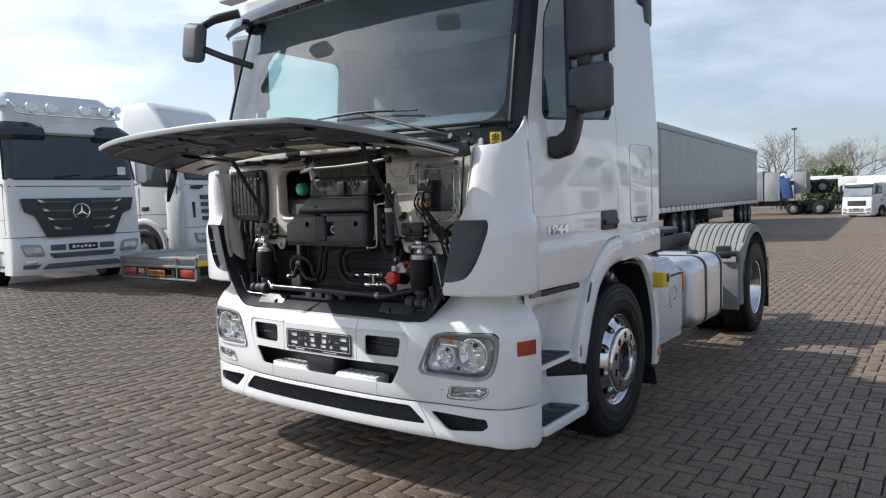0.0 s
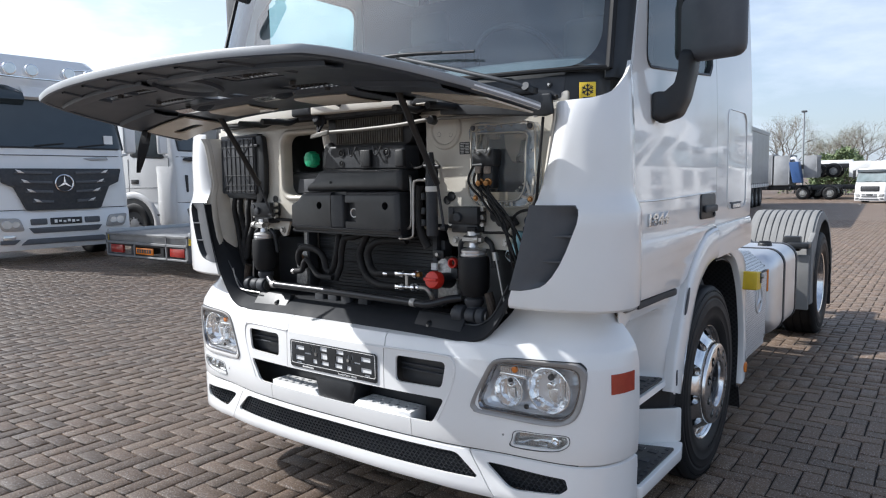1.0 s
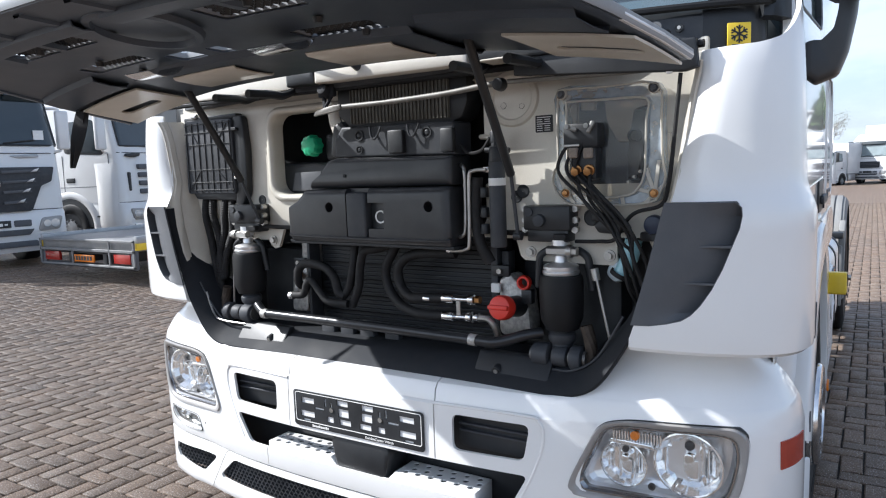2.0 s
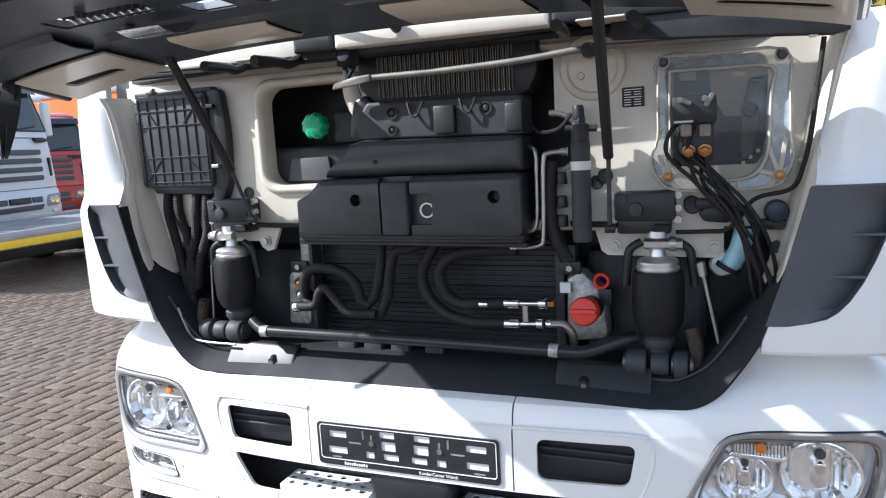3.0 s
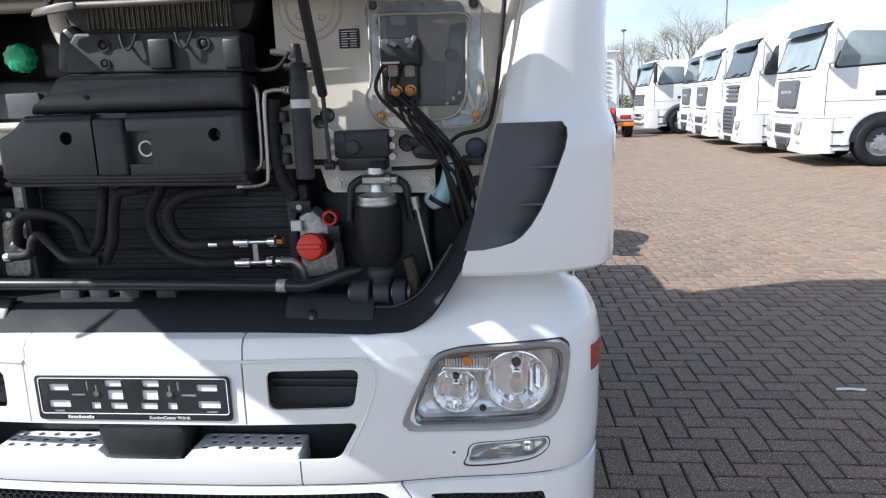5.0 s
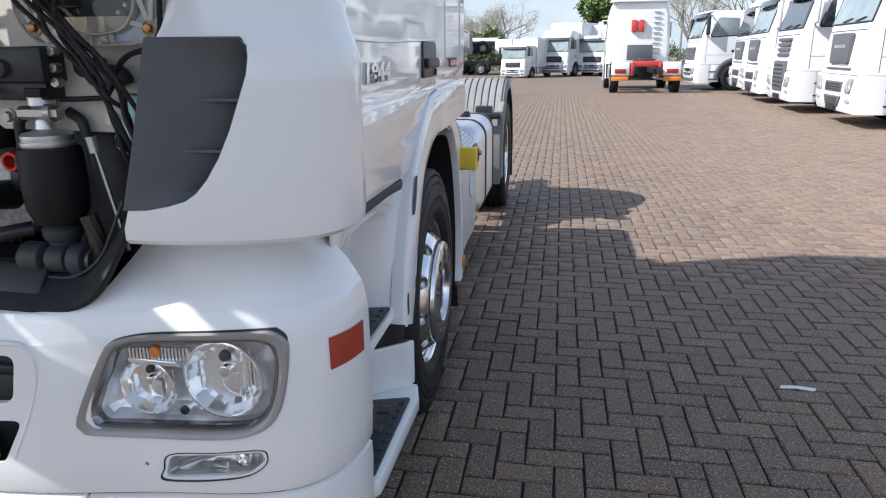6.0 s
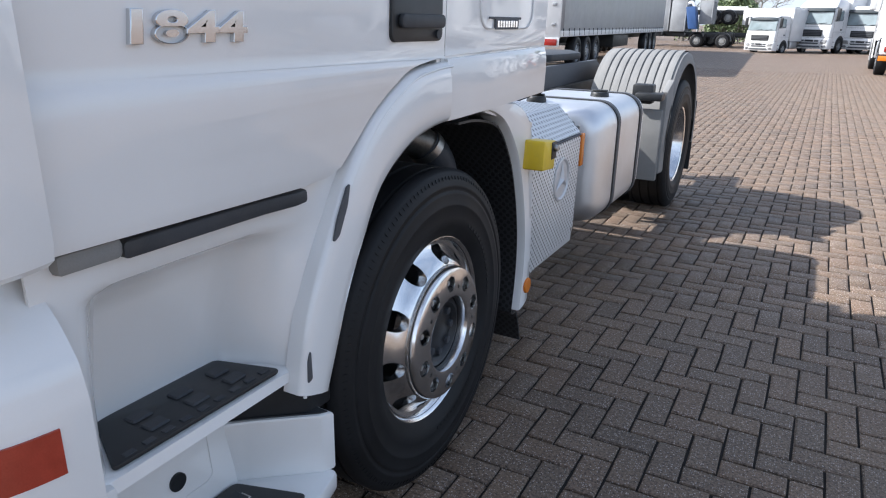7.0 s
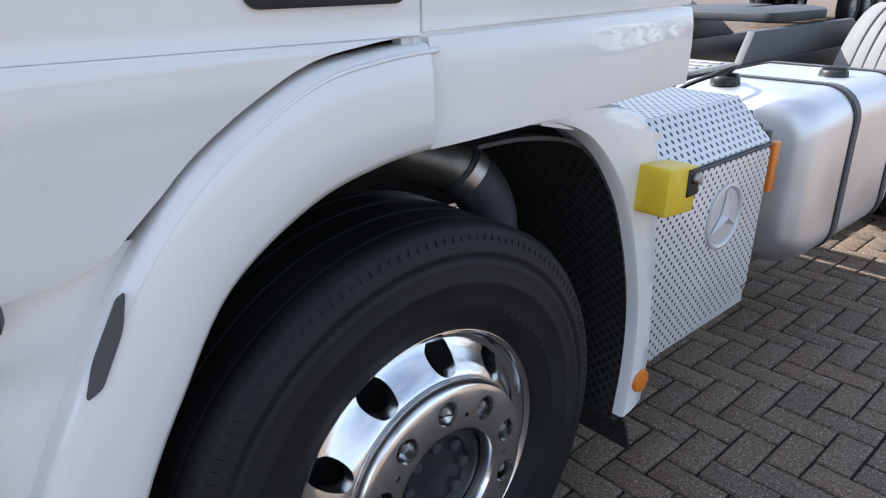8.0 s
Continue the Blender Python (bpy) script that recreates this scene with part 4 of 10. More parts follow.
for s in (1, -1):
    tag = s > 0
    door_edge = [(0.350, 1.10), (0.90, 1.092), (0.985, 1.097), (1.035, 1.112)] + [(y - 0.004, z + 0.010) for y, z in smooth2(ARCH_OUT) if z > 1.15] + [(1.510, 1.327), (1.510, 2.02), (1.510, 2.90), (0.655, 2.90), (0.525, 2.46), (0.388, 2.02), (0.355, 1.90)]
    door = side_panel("door", door_edge, s, 0.03, 0, "white cab door with a dark side window")
    cut = bmesh.new()
    bx_w = soften([(0.515, 2.000), (1.39, 2.065), (1.435, 2.11), (1.475, 2.78), (0.77, 2.78), (0.605, 2.55)], 0.13, 5)
    prism(cut, bx_w, min(s * 1.1, s * 1.4), max(s * 1.1, s * 1.4), fyz)
    carve(door, cut)
    g = bmesh.new()
    loft(g, [[Vector((s * (bulge(z) - 0.004 - d), y, z)) for y, z in scaled(bx_w, k)] for k, d in ((1.012, -0.006), (1.0, -0.008), (0.975, -0.004), (0.972, 0.02))], True)
    part("window_seal", g, BLACK, door)
    g = bmesh.new()
    g.faces.new([g.verts.new((s * (bulge(z) - 0.015), y, z)) for y, z in bx_w])
    part("side_window", g, PANE, door, "dark tinted side window").visible_shadow = False
    g = bmesh.new()
    tube(g, [(s * 1.2365, 0.375, 1.80), (s * 1.2375, 0.378, 1.60), (s * 1.2375, 0.392, 1.512), (s * 1.2375, 0.43, 1.487), (s * 1.2375, 0.80, 1.486), (s * 1.2375, 1.50, 1.502)], 0.0032, 6, 6)
    part("door_pressing", g, WHITE, door)
    # handle
    g = bmesh.new()
    o = rounded(1.236, 1.373, 1.482, 1.494, 0.02)
    prism(g, o, s * 1.228, s * 1.243, fyz, 0.003)
    pan = part("handle_recess", g, BLACK, door, "black recessed door handle")
    g = bmesh.new()
    prism(g, rounded(1.262, 1.405, 1.472, 1.438, 0.012), s * 1.244, s * 1.258, fyz, 0.004)
    part("handle_grip", g, DARK, pan)
    g = bmesh.new()
    cyl(g, (s * 1.243, 1.452, 1.39), (s * 1.249, 1.452, 1.39), 0.011, seg=16)
    part("lock", g, DARK, pan)
    # rear side wall and the lower rear panel
    wall = side_panel("rear_side_wall", [(1.515, 1.331), (2.27, 1.343), (2.28, 2.0), (2.25, 2.92), (1.515, 2.92)], s, 0.03, 0, "white rear cab wall with a luggage hatch")
    g = bmesh.new()
    hat = rounded(1.715, 1.40, 2.13, 1.935, 0.06)
    loft(g, [[Vector((s * (bulge(z) + d), y, z)) for y, z in scaled(hat, k)] for k, d in ((1.0, -0.002), (0.997, 0.003), (0.985, 0.005), (0.982, 0.001))], True)
    part("hatch_rim", g, WHITE, wall, "luggage hatch edge")
    g = bmesh.new()
    bx(g, (min(s * 1.236, s * 1.241), 1.78, 1.43), (max(s * 1.236, s * 1.241), 2.02, 1.437), 0.001, 1)
    part("hatch_groove", g, GREYP, wall)
    g = bmesh.new()
    bx(g, (min(s * 1.236, s * 1.2415), 1.82, 1.40), (max(s * 1.236, s * 1.2415), 2.0, 1.432), 0.002, 1)
    part("small_badge", g, GREYP, wall, "small grey model badge")
    for k in range(8):
        g = bmesh.new()
        bx(g, (min(s * 1.2415, s * 1.243), 1.832 + 0.02 * k, 1.406), (max(s * 1.2415, s * 1.243), 1.846 + 0.02 * k, 1.426), 0.001, 1)
        part("badge_bar", g, CHROME, wall)
    side_panel("lower_rear_panel", [(1.520, 1.157), (1.60, 1.158), (1.80, 1.163), (2.0, 1.169), (2.27, 1.179), (2.27, 1.338), (1.520, 1.325)], s, 0.03, 0.002, "white lower cab panel", (1.18, 1.22, 1.26, 1.30, 1.32))
    g = bmesh.new()
    bx(g, (min(s * 1.205, s * 1.226), 1.48, 1.16), (max(s * 1.205, s * 1.226), 1.56, 2.0))
    bx(g, (min(s * 1.205, s * 1.228), 1.50, 1.30), (max(s * 1.205, s * 1.228), 2.24, 1.36))
    part("joint_backing", g, WHITE, truck)
    # wheel arch, drawn from its inner to its outer edge
    ai, ao = smooth2(ARCH_IN, 6), smooth2(ARCH_OUT, 6)
    n = min(len(ai), len(ao))
    rows = []
    for f, x in ((0.0, 1.15), (0.0, 1.232), (0.02, 1.246), (0.10, 1.254), (0.35, 1.258), (0.7, 1.256), (0.92, 1.250), (0.985, 1.244), (1.0, 1.236), (1.0, 1.20)):
        rows.append([Vector((s * x, ai[k][0] + (ao[k][0] - ai[k][0]) * f, ai[k][1] + (ao[k][1] - ai[k][1]) * f)) for k in range(n)])
    b = bmesh.new()
    loft(b, rows)
    part("wheel_arch", b, WHITE, truck, "white front wheel arch with scuffed edge", 50)
    g = bmesh.new()
    tube(g, [(s * 1.2475, y + 0.016, z - 0.012) for y, z in ARCH_OUT], 0.0045, 8, 6)
    part("arch_lip", g, WHITE, truck)
    if tag:
        g = bmesh.new()
        prism(g, soften([(0.975, 0.955), (0.99, 1.0), (1.03, 1.07), (1.04, 1.075), (1.03, 1.03), (0.995, 0.965)], 0.3), 1.2505, 1.2565, fyz, 0.001)
        part("scuff", g, GREYP, truck, "dark scuff on the wheel arch")
        g = bmesh.new()
        prism(g, soften([(0.868, 0.655), (0.872, 0.71), (0.882, 0.73), (0.884, 0.66)], 0.3), 1.2505, 1.255, fyz, 0.001)
        part("scuff", g, GREYP, truck)
        # chrome model number
        word("model_number", "1844", 0.066, 0.0045, Matrix.Translation((1.2385, 0.508, 1.386)) @ Matrix(((0, 0, 1, 0), (1, 0, 0, 0), (0, 1, 0, 0), (0, 0, 0, 1))) @ Matrix(((1.95, 0.12, 0, 0), (0, 1, 0, 0), (0, 0, 1, 0), (0, 0, 0, 1))), mat("badge_chrome", (0.62, 0.62, 0.63), 0.12, 1, 0.05, 9.0), door)

# roof, rear wall and cabin inside
g = bmesh.new()
rows = []
for z, w, y0, y1 in ((2.86, 1.185, 0.40, 2.25), (3.0, 1.17, 0.36, 2.25), (3.2, 1.13, 0.52, 2.25), (3.5, 1.05, 0.9, 2.25), (3.72, 0.98, 1.35, 2.24), (3.78, 0.9, 1.6, 2.20)):
    o = rounded(-w, y0, w, y1, 0.22 if z < 3.3 else 0.3, 6)
    rows.append([Vector((x, y, z)) for x, y in o])
vv = loft(g, rows, True)
g.faces.new(vv[-1])
part("roof", g, WHITE, truck, "white high roof")
g = bmesh.new()
bx(g, (-1.17, 2.215, 1.15), (1.17, 2.255, 2.95), 0.01)
part("cab_back", g, WHITE, truck)
for s in (1, -1):
    g = bmesh.new()
    bx(g, (min(s * 1.10, s * 1.20), 2.13, 2.80), (max(s * 1.10, s * 1.20), 2.31, 3.1), 0.03)
    part("roof_edge_trim", g, BLACK, truck)
g = bmesh.new()
bx(g, (-1.16, 0.36, 1.40), (1.16, 2.12, 1.46))
bx(g, (-1.16, 2.06, 1.46), (1.16, 2.12, 2.9))
part("cabin_lining", g, CABGREY, truck)
g = bmesh.new()
loft(g, [[Vector((p.x * 0.97, p.y + d, z)) for p in scr] for z, d in ((1.98, 0.03), (2.02, 0.05), (2.03, 0.22), (2.08, 0.34), (2.07, 0.5), (1.90, 0.55), (1.46, 0.55))])
part("dashboard", g, CABGREY, truck, "grey dashboard")
g = bmesh.new()
lathe(g, [(0.215 + 0.014 * math.cos(a), 0.014 * math.sin(a)) for a in [2 * math.pi * k / 8 for k in range(9)]], Matrix.Translation((0.55, 0.72, 2.10)) @ Matrix.Rotation(radians(-48), 4, "X"), 32)
part("steering_wheel", g, BLACK, truck)
for x in (0.62, -0.62):
    g = bmesh.new()
    bx(g, (x - 0.26, 1.05, 1.75), (x + 0.26, 1.55, 1.92), 0.05, 3)
    bx(g, (x - 0.25, 1.50, 1.88), (x + 0.25, 1.64, 2.48), 0.05, 3)
    bx(g, (x - 0.14, 1.52, 2.46), (x + 0.14, 1.62, 2.68), 0.04, 3)
    bx(g, (x - 0.18, 1.1, 1.45), (x + 0.18, 1.5, 1.76), 0.02)
    part("seat", g, GREYP, truck, "dark grey cab seat")
for x in (1.15, -1.15):
    g = bmesh.new()
    bx(g, (x - 0.01, 1.5, 1.46), (x + 0.01, 2.12, 2.9))
    bx(g, (x - 0.01, 0.42, 1.46), (x + 0.01, 1.5, 1.96))
    part("side_lining", g, CABGREY, truck)

# entry steps
for s in (1, -1):
    def sx(a, b):
        return (min(s * a, s * b), max(s * a, s * b))
    # recessed wall behind the steps
    g = bmesh.new()
    rows = []
    for z, a in ((1.12, 1.19), (1.06, 1.195), (1.025, 1.193), (1.012, 1.187), (1.0, 1.165), (0.985, 1.125), (0.96, 1.105), (0.92, 1.09), (0.80, 1.062), (0.72, 1.045), (0.695, 1.045), (0.685, 1.06), (0.684, 1.18), (0.678, 1.206), (0.655, 1.212), (0.645, 1.18)):
        row = []
        last = interp(z, [(p[1], p[0]) for p in ARCH_OUT[:5]]) + 0.03
        for f in (0.34, 0.36, 0.39, 0.405, 0.42, 0.435, 0.45, 0.465, 0.48, 0.50, 0.58, 0.65, 0.78, 0.82, 0.84, 0.86, 0.88, 0.90, 0.92, 0.94, 0.97, 1.0):
            y = f if f <= 0.65 else 0.65 + (f - 0.65) / 0.35 * (last - 0.65)
            k = max(interp(y, [(0.30, 1), (0.40, 1), (0.412, 0.97), (0.43, 0.8), (0.47, 0.3), (0.485, 0.12), (0.505, 0), (1, 0)]), interp(y, [(0.3, 0), (0.775, 0), (0.795, 0.05), (0.81, 0.15), (0.86, 0.72), (last - 0.02, 0.98), (last, 1)]))
            top = 1.212 if y > 0.6 else 1.200
            row.append(Vector((s * (a + max(0.0, top - a) * k), y, z)))
        rows.append(row)
    loft(g, rows)
    thicken(g, 0.006)
    entry = part("entry_panel", g, WHITE, truck, "white recessed entry panel with a step")
    g = bmesh.new()
    o = soften([(s * 1.198, 0.425), (s * 1.206, 0.835), (s * 1.052, 0.792), (s * 1.046, 0.50)], 0.09)
    prism(g, o, 0.686, 0.696, fxy, 0.003)
    mat1 = part("step_mat", g, BLACK, entry, "black moulded rubber step mat")
    for k in range(3):
        for j in range(2):
            h = bmesh.new()
            bx(h, (sx(1.085 + 0.048 * j, 1.118 + 0.048 * j)[0], 0.53 + 0.1 * k, 0.694), (sx(1.085 + 0.048 * j, 1.118 + 0.048 * j)[1], 0.575 + 0.1 * k, 0.7005), 0.004, 1)
            part("mat_pad", h, DARK, mat1)
    for k in range(9):
        h = bmesh.new()
        bx(h, (sx(1.178, 1.192)[0], 0.456 + 0.042 * k, 0.694), (sx(1.178, 1.192)[1], 0.480 + 0.042 * k, 0.6985), 0.001, 1)
        part("mat_rib", h, DARK, mat1)
    # trim strip at the door sill
    g = bmesh.new()
    bx(g, (sx(1.13, 1.220)[0], 0.378, 1.058), (sx(1.13, 1.220)[1], 0.492, 1.094), 0.012)
    part("sill_end_piece", g, FENDER, truck, "lighter grey front piece of the sill strip")
    g = bmesh.new()
    prism(g, [(s * 1.13, 0.488), (s * 1.222, 0.488), (s * 1.226, 0.80), (s * 1.238, 0.89), (s * 1.234, 0.918), (s * 1.20, 0.928), (s * 1.13, 0.928)], 1.056, 1.086, fxy, 0.008)
    part("sill_strip", g, DARK, truck, "dark plastic sill strip")
    # front web between bumper and step, lower box, lower step
    g = bmesh.new()
    bx(g, (sx(1.02, 1.225)[0], 0.345, 0.27), (sx(1.02, 1.225)[1], 0.415, 0.68), 0.012)
    part("entry_post", g, WHITE, truck)
    g = bmesh.new()
    prism(g, [(s * 0.98, 0.37), (s * 1.085, 0.37), (s * 1.055, 0.68), (s * 0.98, 0.68)], 0.40, 0.80, lambda u, v, d: Vector((u, d, v)), 0.006)
    side = part("lower_entry_panel", g, WHITE, truck, "white lower step housing")
    h = bmesh.new()
    cyl(h, (s * 1.06, 0.640, 0.478), (s * 1.0785, 0.640, 0.478), 0.021, seg=20)
    part("jack_point_hole", h, BLACK, side)
    h = bmesh.new()
    o = rounded(0.50, 0.43, 0.735, 0.615, 0.02)
    loft(h, [[Vector((s * (1.0855 - 0.0968 * (z - 0.37) + d), y, z)) for y, z in scaled(o, k)] for k, d in ((1, 0), (0.99, 0.0015), (0.97, 0.0015), (0.96, 0))], True)
    part("flap_line", h, WHITE, side)
    g = bmesh.new()
    prism(g, soften([(s * 1.0, 0.770), (s * 1.065, 0.778), (s * 1.10, 0.815), (s * 1.238, 0.928), (s * 1.252, 0.958), (s * 1.0, 0.965)], 0.16), 0.375, 0.535, fxy, 0.008)
    part("step_box", g, WHITE, truck, "white step box")
    g = bmesh.new()
    prism(g, soften([(s * 1.01, 0.785), (s * 1.06, 0.790), (s * 1.10, 0.828), (s * 1.228, 0.932), (s * 1.240, 0.950), (s * 1.01, 0.956)], 0.14), 0.533, 0.538, fxy, 0.002)
    part("box_cover", g, BLACK, truck)
    g = bmesh.new()
    prism(g, soften([(s * 0.95, 0.78), (s * 1.05, 0.79), (s * 1.205, 0.925), (s * 1.21, 1.0), (s * 0.95, 1.0)], 0.1), 0.53, 0.665, fxy, 0.006)
    part("step_carrier", g, BLACK, truck)
    g = bmesh.new()
    prism(g, soften([(s * 1.0, 0.38), (s * 1.275, 0.385), (s * 1.285, 0.86), (s * 1.262, 0.95), (s * 1.0, 0.95)], 0.12), 0.325, 0.378, fxy, 0.010)
    low_step = part("lower_step", g, WHITE, truck, "white lower entry step")
    g = bmesh.new()
    prism(g, soften([(s * 1.258, 0.405), (s * 1.262, 0.835), (s * 1.09, 0.782), (s * 1.085, 0.41)], 0.08), 0.378, 0.388, fxy, 0.003)
    m2 = part("step_mat", g, BLACK, low_step, "black moulded rubber step mat")
    for k in range(3):
        for j in range(2):
            h = bmesh.new()
            a, b = sx(1.115 + 0.062 * j, 1.158 + 0.062 * j)
            bx(h, (a, 0.50 + 0.11 * k, 0.386), (b, 0.54 + 0.11 * k, 0.3915), 0.004, 1)
            part("mat_pad", h, DARK, m2)
    for k in range(9):
        h = bmesh.new()
        a, b = sx(1.234, 1.25)
        bx(h, (a, 0.43 + 0.044 * k, 0.386), (b, 0.455 + 0.044 * k, 0.3905), 0.001, 1)
        part("mat_rib", h, DARK, m2)
    for j in range(2):
        h = bmesh.new()
        a, b = sx(1.13 + 0.055 * j, 1.16 + 0.055 * j)
        bx(h, (a, 0.745, 0.385), (b, 0.765, 0.3895), 0.003, 1)
        part("drain_slot", h, STEEL, m2)
# ---- the tractor unit: wheels and chassis ----
def axle_frame(s, x, y, z):
    """A frame at a wheel's centre whose z axis points outwards."""
    return Matrix.Translation((s * x, y, z)) @ Matrix.Rotation(radians(90 * s), 4, "Y")


def tyre_profile(r, w):
    h = w / 2
    out = [(0.285, -h * 0.80), (0.30, -h * 0.93), (0.36, -h), (0.42, -h * 0.99), (r - 0.035, -h * 0.93), (r - 0.008, -h * 0.86), (r, -h * 0.80)]
    for g in (-0.5, -0.17, 0.17, 0.5):
        a = g * h * 1.3
        out += [(r, a - 0.006), (r - 0.010, a - 0.005), (r - 0.010, a + 0.005), (r, a + 0.006)]
    out += [(r, h * 0.80), (r - 0.008, h * 0.86), (r - 0.012, h * 0.90), (r - 0.03, h * 0.925), (r - 0.034, h * 0.955), (r - 0.045, h * 0.955), (r - 0.048, h * 0.975), (r - 0.056, h * 0.978), (r - 0.058, h * 0.968), (r - 0.066, h * 0.972), (r - 0.068, h * 0.99), (0.43, h * 1.0), (0.405, h * 1.002), (0.402, h * 1.012), (0.396, h * 1.012), (0.393, h * 1.0), (0.36, h * 1.0), (0.335, h * 0.985), (0.33, h * 0.96), (0.305, h * 0.92), (0.296, h * 0.85), (0.285, h * 0.80)]
    return out


def front_wheel(s, y, z):
    m = axle_frame(s, 1.065, y, z)
    wheel = thing("wheel", "", "")
    wheel.parent = truck
    g = bmesh.new()
    lathe(g, tyre_profile(0.508, 0.315), m, 72)
    tyre = part("tyre", g, RUBBER, wheel, "black road tyre", 50)
    g = bmesh.new()
    lathe(g, [(0.27, -0.13), (0.295, -0.13), (0.302, 0.118), (0.306, 0.126), (0.304, 0.134), (0.296, 0.136), (0.288, 0.130), (0.280, 0.112), (0.268, 0.108), (0.27, -0.13)], m, 64)
    part("rim", g, WHEELALU, wheel, "polished aluminium rim", 40)
    g = bmesh.new()
    lathe(g, [(0.276, 0.098), (0.274, 0.108), (0.266, 0.112), (0.255, 0.118), (0.235, 0.140), (0.222, 0.156), (0.214, 0.160), (0.210, 0.158), (0.205, 0.150), (0.10, 0.146), (0.10, 0.13), (0.19, 0.13), (0.21, 0.138), (0.225, 0.125), (0.25, 0.10), (0.276, 0.09), (0.276, 0.098)], m, 80)
    disc = part("wheel_disc", g, WHEELALU, wheel, "polished wheel disc with ten round holes", 40)
    # black disc added behind the holes, standing in for the wheel's dark inside
    g = bmesh.new()
    lathe(g, [(0.12, 0.06), (0.275, 0.05), (0.275, 0.04), (0.12, 0.05), (0.12, 0.06)], m, 40)
    part("brake_drum", g, BLACK, wheel)
    cut = bmesh.new()
    for k in range(10):
        q = m @ Matrix.Rotation(2 * math.pi * (k + 0.75) / 10, 4, "Z")
        a, b = q @ Vector((0.252, 0, 0.0)), q @ Vector((0.240, 0, 0.30))
        cyl(cut, a, b, 0.031, seg=28)
    carve(disc, cut)
    g = bmesh.new()
    lathe(g, [(0.206, 0.150), (0.212, 0.162), (0.212, 0.176), (0.207, 0.186), (0.198, 0.191), (0.132, 0.196), (0.121, 0.193), (0.116, 0.184), (0.116, 0.150), (0.124, 0.150), (0.126, 0.184), (0.132, 0.188), (0.196, 0.183), (0.204, 0.172), (0.206, 0.150)], m, 72)
    ring = part("nut_ring", g, WHEELALU, wheel, "polished wheel nut ring", 40)
    cut = bmesh.new()
    for k in range(10):
        q = m @ Matrix.Rotation(2 * math.pi * k / 10, 4, "Z")
        cyl(cut, q @ Vector((0.164, 0, 0.168)), q @ Vector((0.164, 0, 0.24)), 0.0245, seg=22)
    for k in range(5):
        q = m @ Matrix.Rotation(2 * math.pi * (k + 0.25) / 5, 4, "Z")
        cyl(cut, q @ Vector((0.150, 0, 0.168)), q @ Vector((0.150, 0, 0.24)), 0.006, seg=10)
    carve(ring, cut)
    for k in range(10):
        q = m @ Matrix.Rotation(2 * math.pi * k / 10, 4, "Z")
        g = bmesh.new()
        cyl(g, q @ Vector((0.164, 0, 0.145)), q @ Vector((0.164, 0, 0.172)), 0.017, 0.017, 6, 0.002)
        cyl(g, q @ Vector((0.164, 0, 0.165)), q @ Vector((0.164, 0, 0.184)), 0.009, 0.009, 12, 0.001)
        part("wheel_nut", g, STEEL, ring, "dull steel wheel nut")
    g = bmesh.new()
    lathe(g, [(0.115, 0.13), (0.112, 0.160), (0.095, 0.166), (0.086, 0.160), (0.08, 0.150), (0.05, 0.152), (0.02, 0.156), (0.001, 0.156)], m, 40)
    hub = part("hub", g, BLACK, wheel, "black greasy hub", 40)
    for k in range(8):
        q = m @ Matrix.Rotation(2 * math.pi * k / 8, 4, "Z")
        g = bmesh.new()
        cyl(g, q @ Vector((0.07, 0, 0.14)), q @ Vector((0.07, 0, 0.162)), 0.013, 0.013, 6, 0.002)
        part("hub_bolt", g, DARK, hub)
    g = bmesh.new()
    for k in range(150):
        bx(g, (-0.007, -0.0018, -0.001), (0.007, 0.0018, 0.001), 0, 1, m @ Matrix.Rotation(2 * math.pi * k / 150, 4, "Z") @ Matrix.Translation((0.4795, 0, 0.1470)) @ Matrix.Rotation(radians(22), 4, "Y"))
    part("shoulder_ribs", g, RUBBER, tyre, "fine ribs along the tyre shoulder")
    # lettering ring marks on the side wall
    for k in range(46):
        if k % 23 < 15:
            g = bmesh.new()
            bx(g, (-0.006, -0.007, -0.001), (0.006, 0.007, 0.001), 0.0008, 1, m @ Matrix.Rotation(2 * math.pi * k / 90, 4, "Z") @ Matrix.Translation((0.348, 0, 0.1575)))
            part("sidewall_mark", g, RUBBER, tyre)
    return wheel


for s in (1, -1):
    front_wheel(s, 1.535, 0.502)


def rear_wheel(s, y, z):
    wheel = thing("wheel", "", "")
    wheel.parent = truck
    for x, outer in ((1.055, True), (0.71, False)):
        m = axle_frame(s, x, y, z)
        g = bmesh.new()
        lathe(g, tyre_profile(0.508, 0.315), m, 56)
        part("tyre", g, RUBBER, wheel, "black drive tyre", 50)
        g = bmesh.new()
        lathe(g, [(0.27, -0.13), (0.298, -0.13), (0.302, 0.118), (0.306, 0.130), (0.300, 0.138), (0.288, 0.132), (0.280, 0.108), (0.262, 0.08), (0.255, -0.02), (0.235, -0.08), (0.18, -0.10), (0.13, -0.10), (0.128, 0.02), (0.11, 0.04), (0.001, 0.045)], m, 56)
        part("rim", g, ALU, wheel, "polished deep-dish rim", 40)
    m = axle_frame(s, 1.055, y, z)
    for k in range(10):
        q = m @ Matrix.Rotation(2 * math.pi * k / 10, 4, "Z")
        g = bmesh.new()
        cyl(g, q @ Vector((0.165, 0, -0.10)), q @ Vector((0.165, 0, -0.06)), 0.017, 0.015, 6)
        part("wheel_nut", g, STEEL, wheel)


RY = 5.56
for s in (1, -1):
    rear_wheel(s, RY, 0.502)

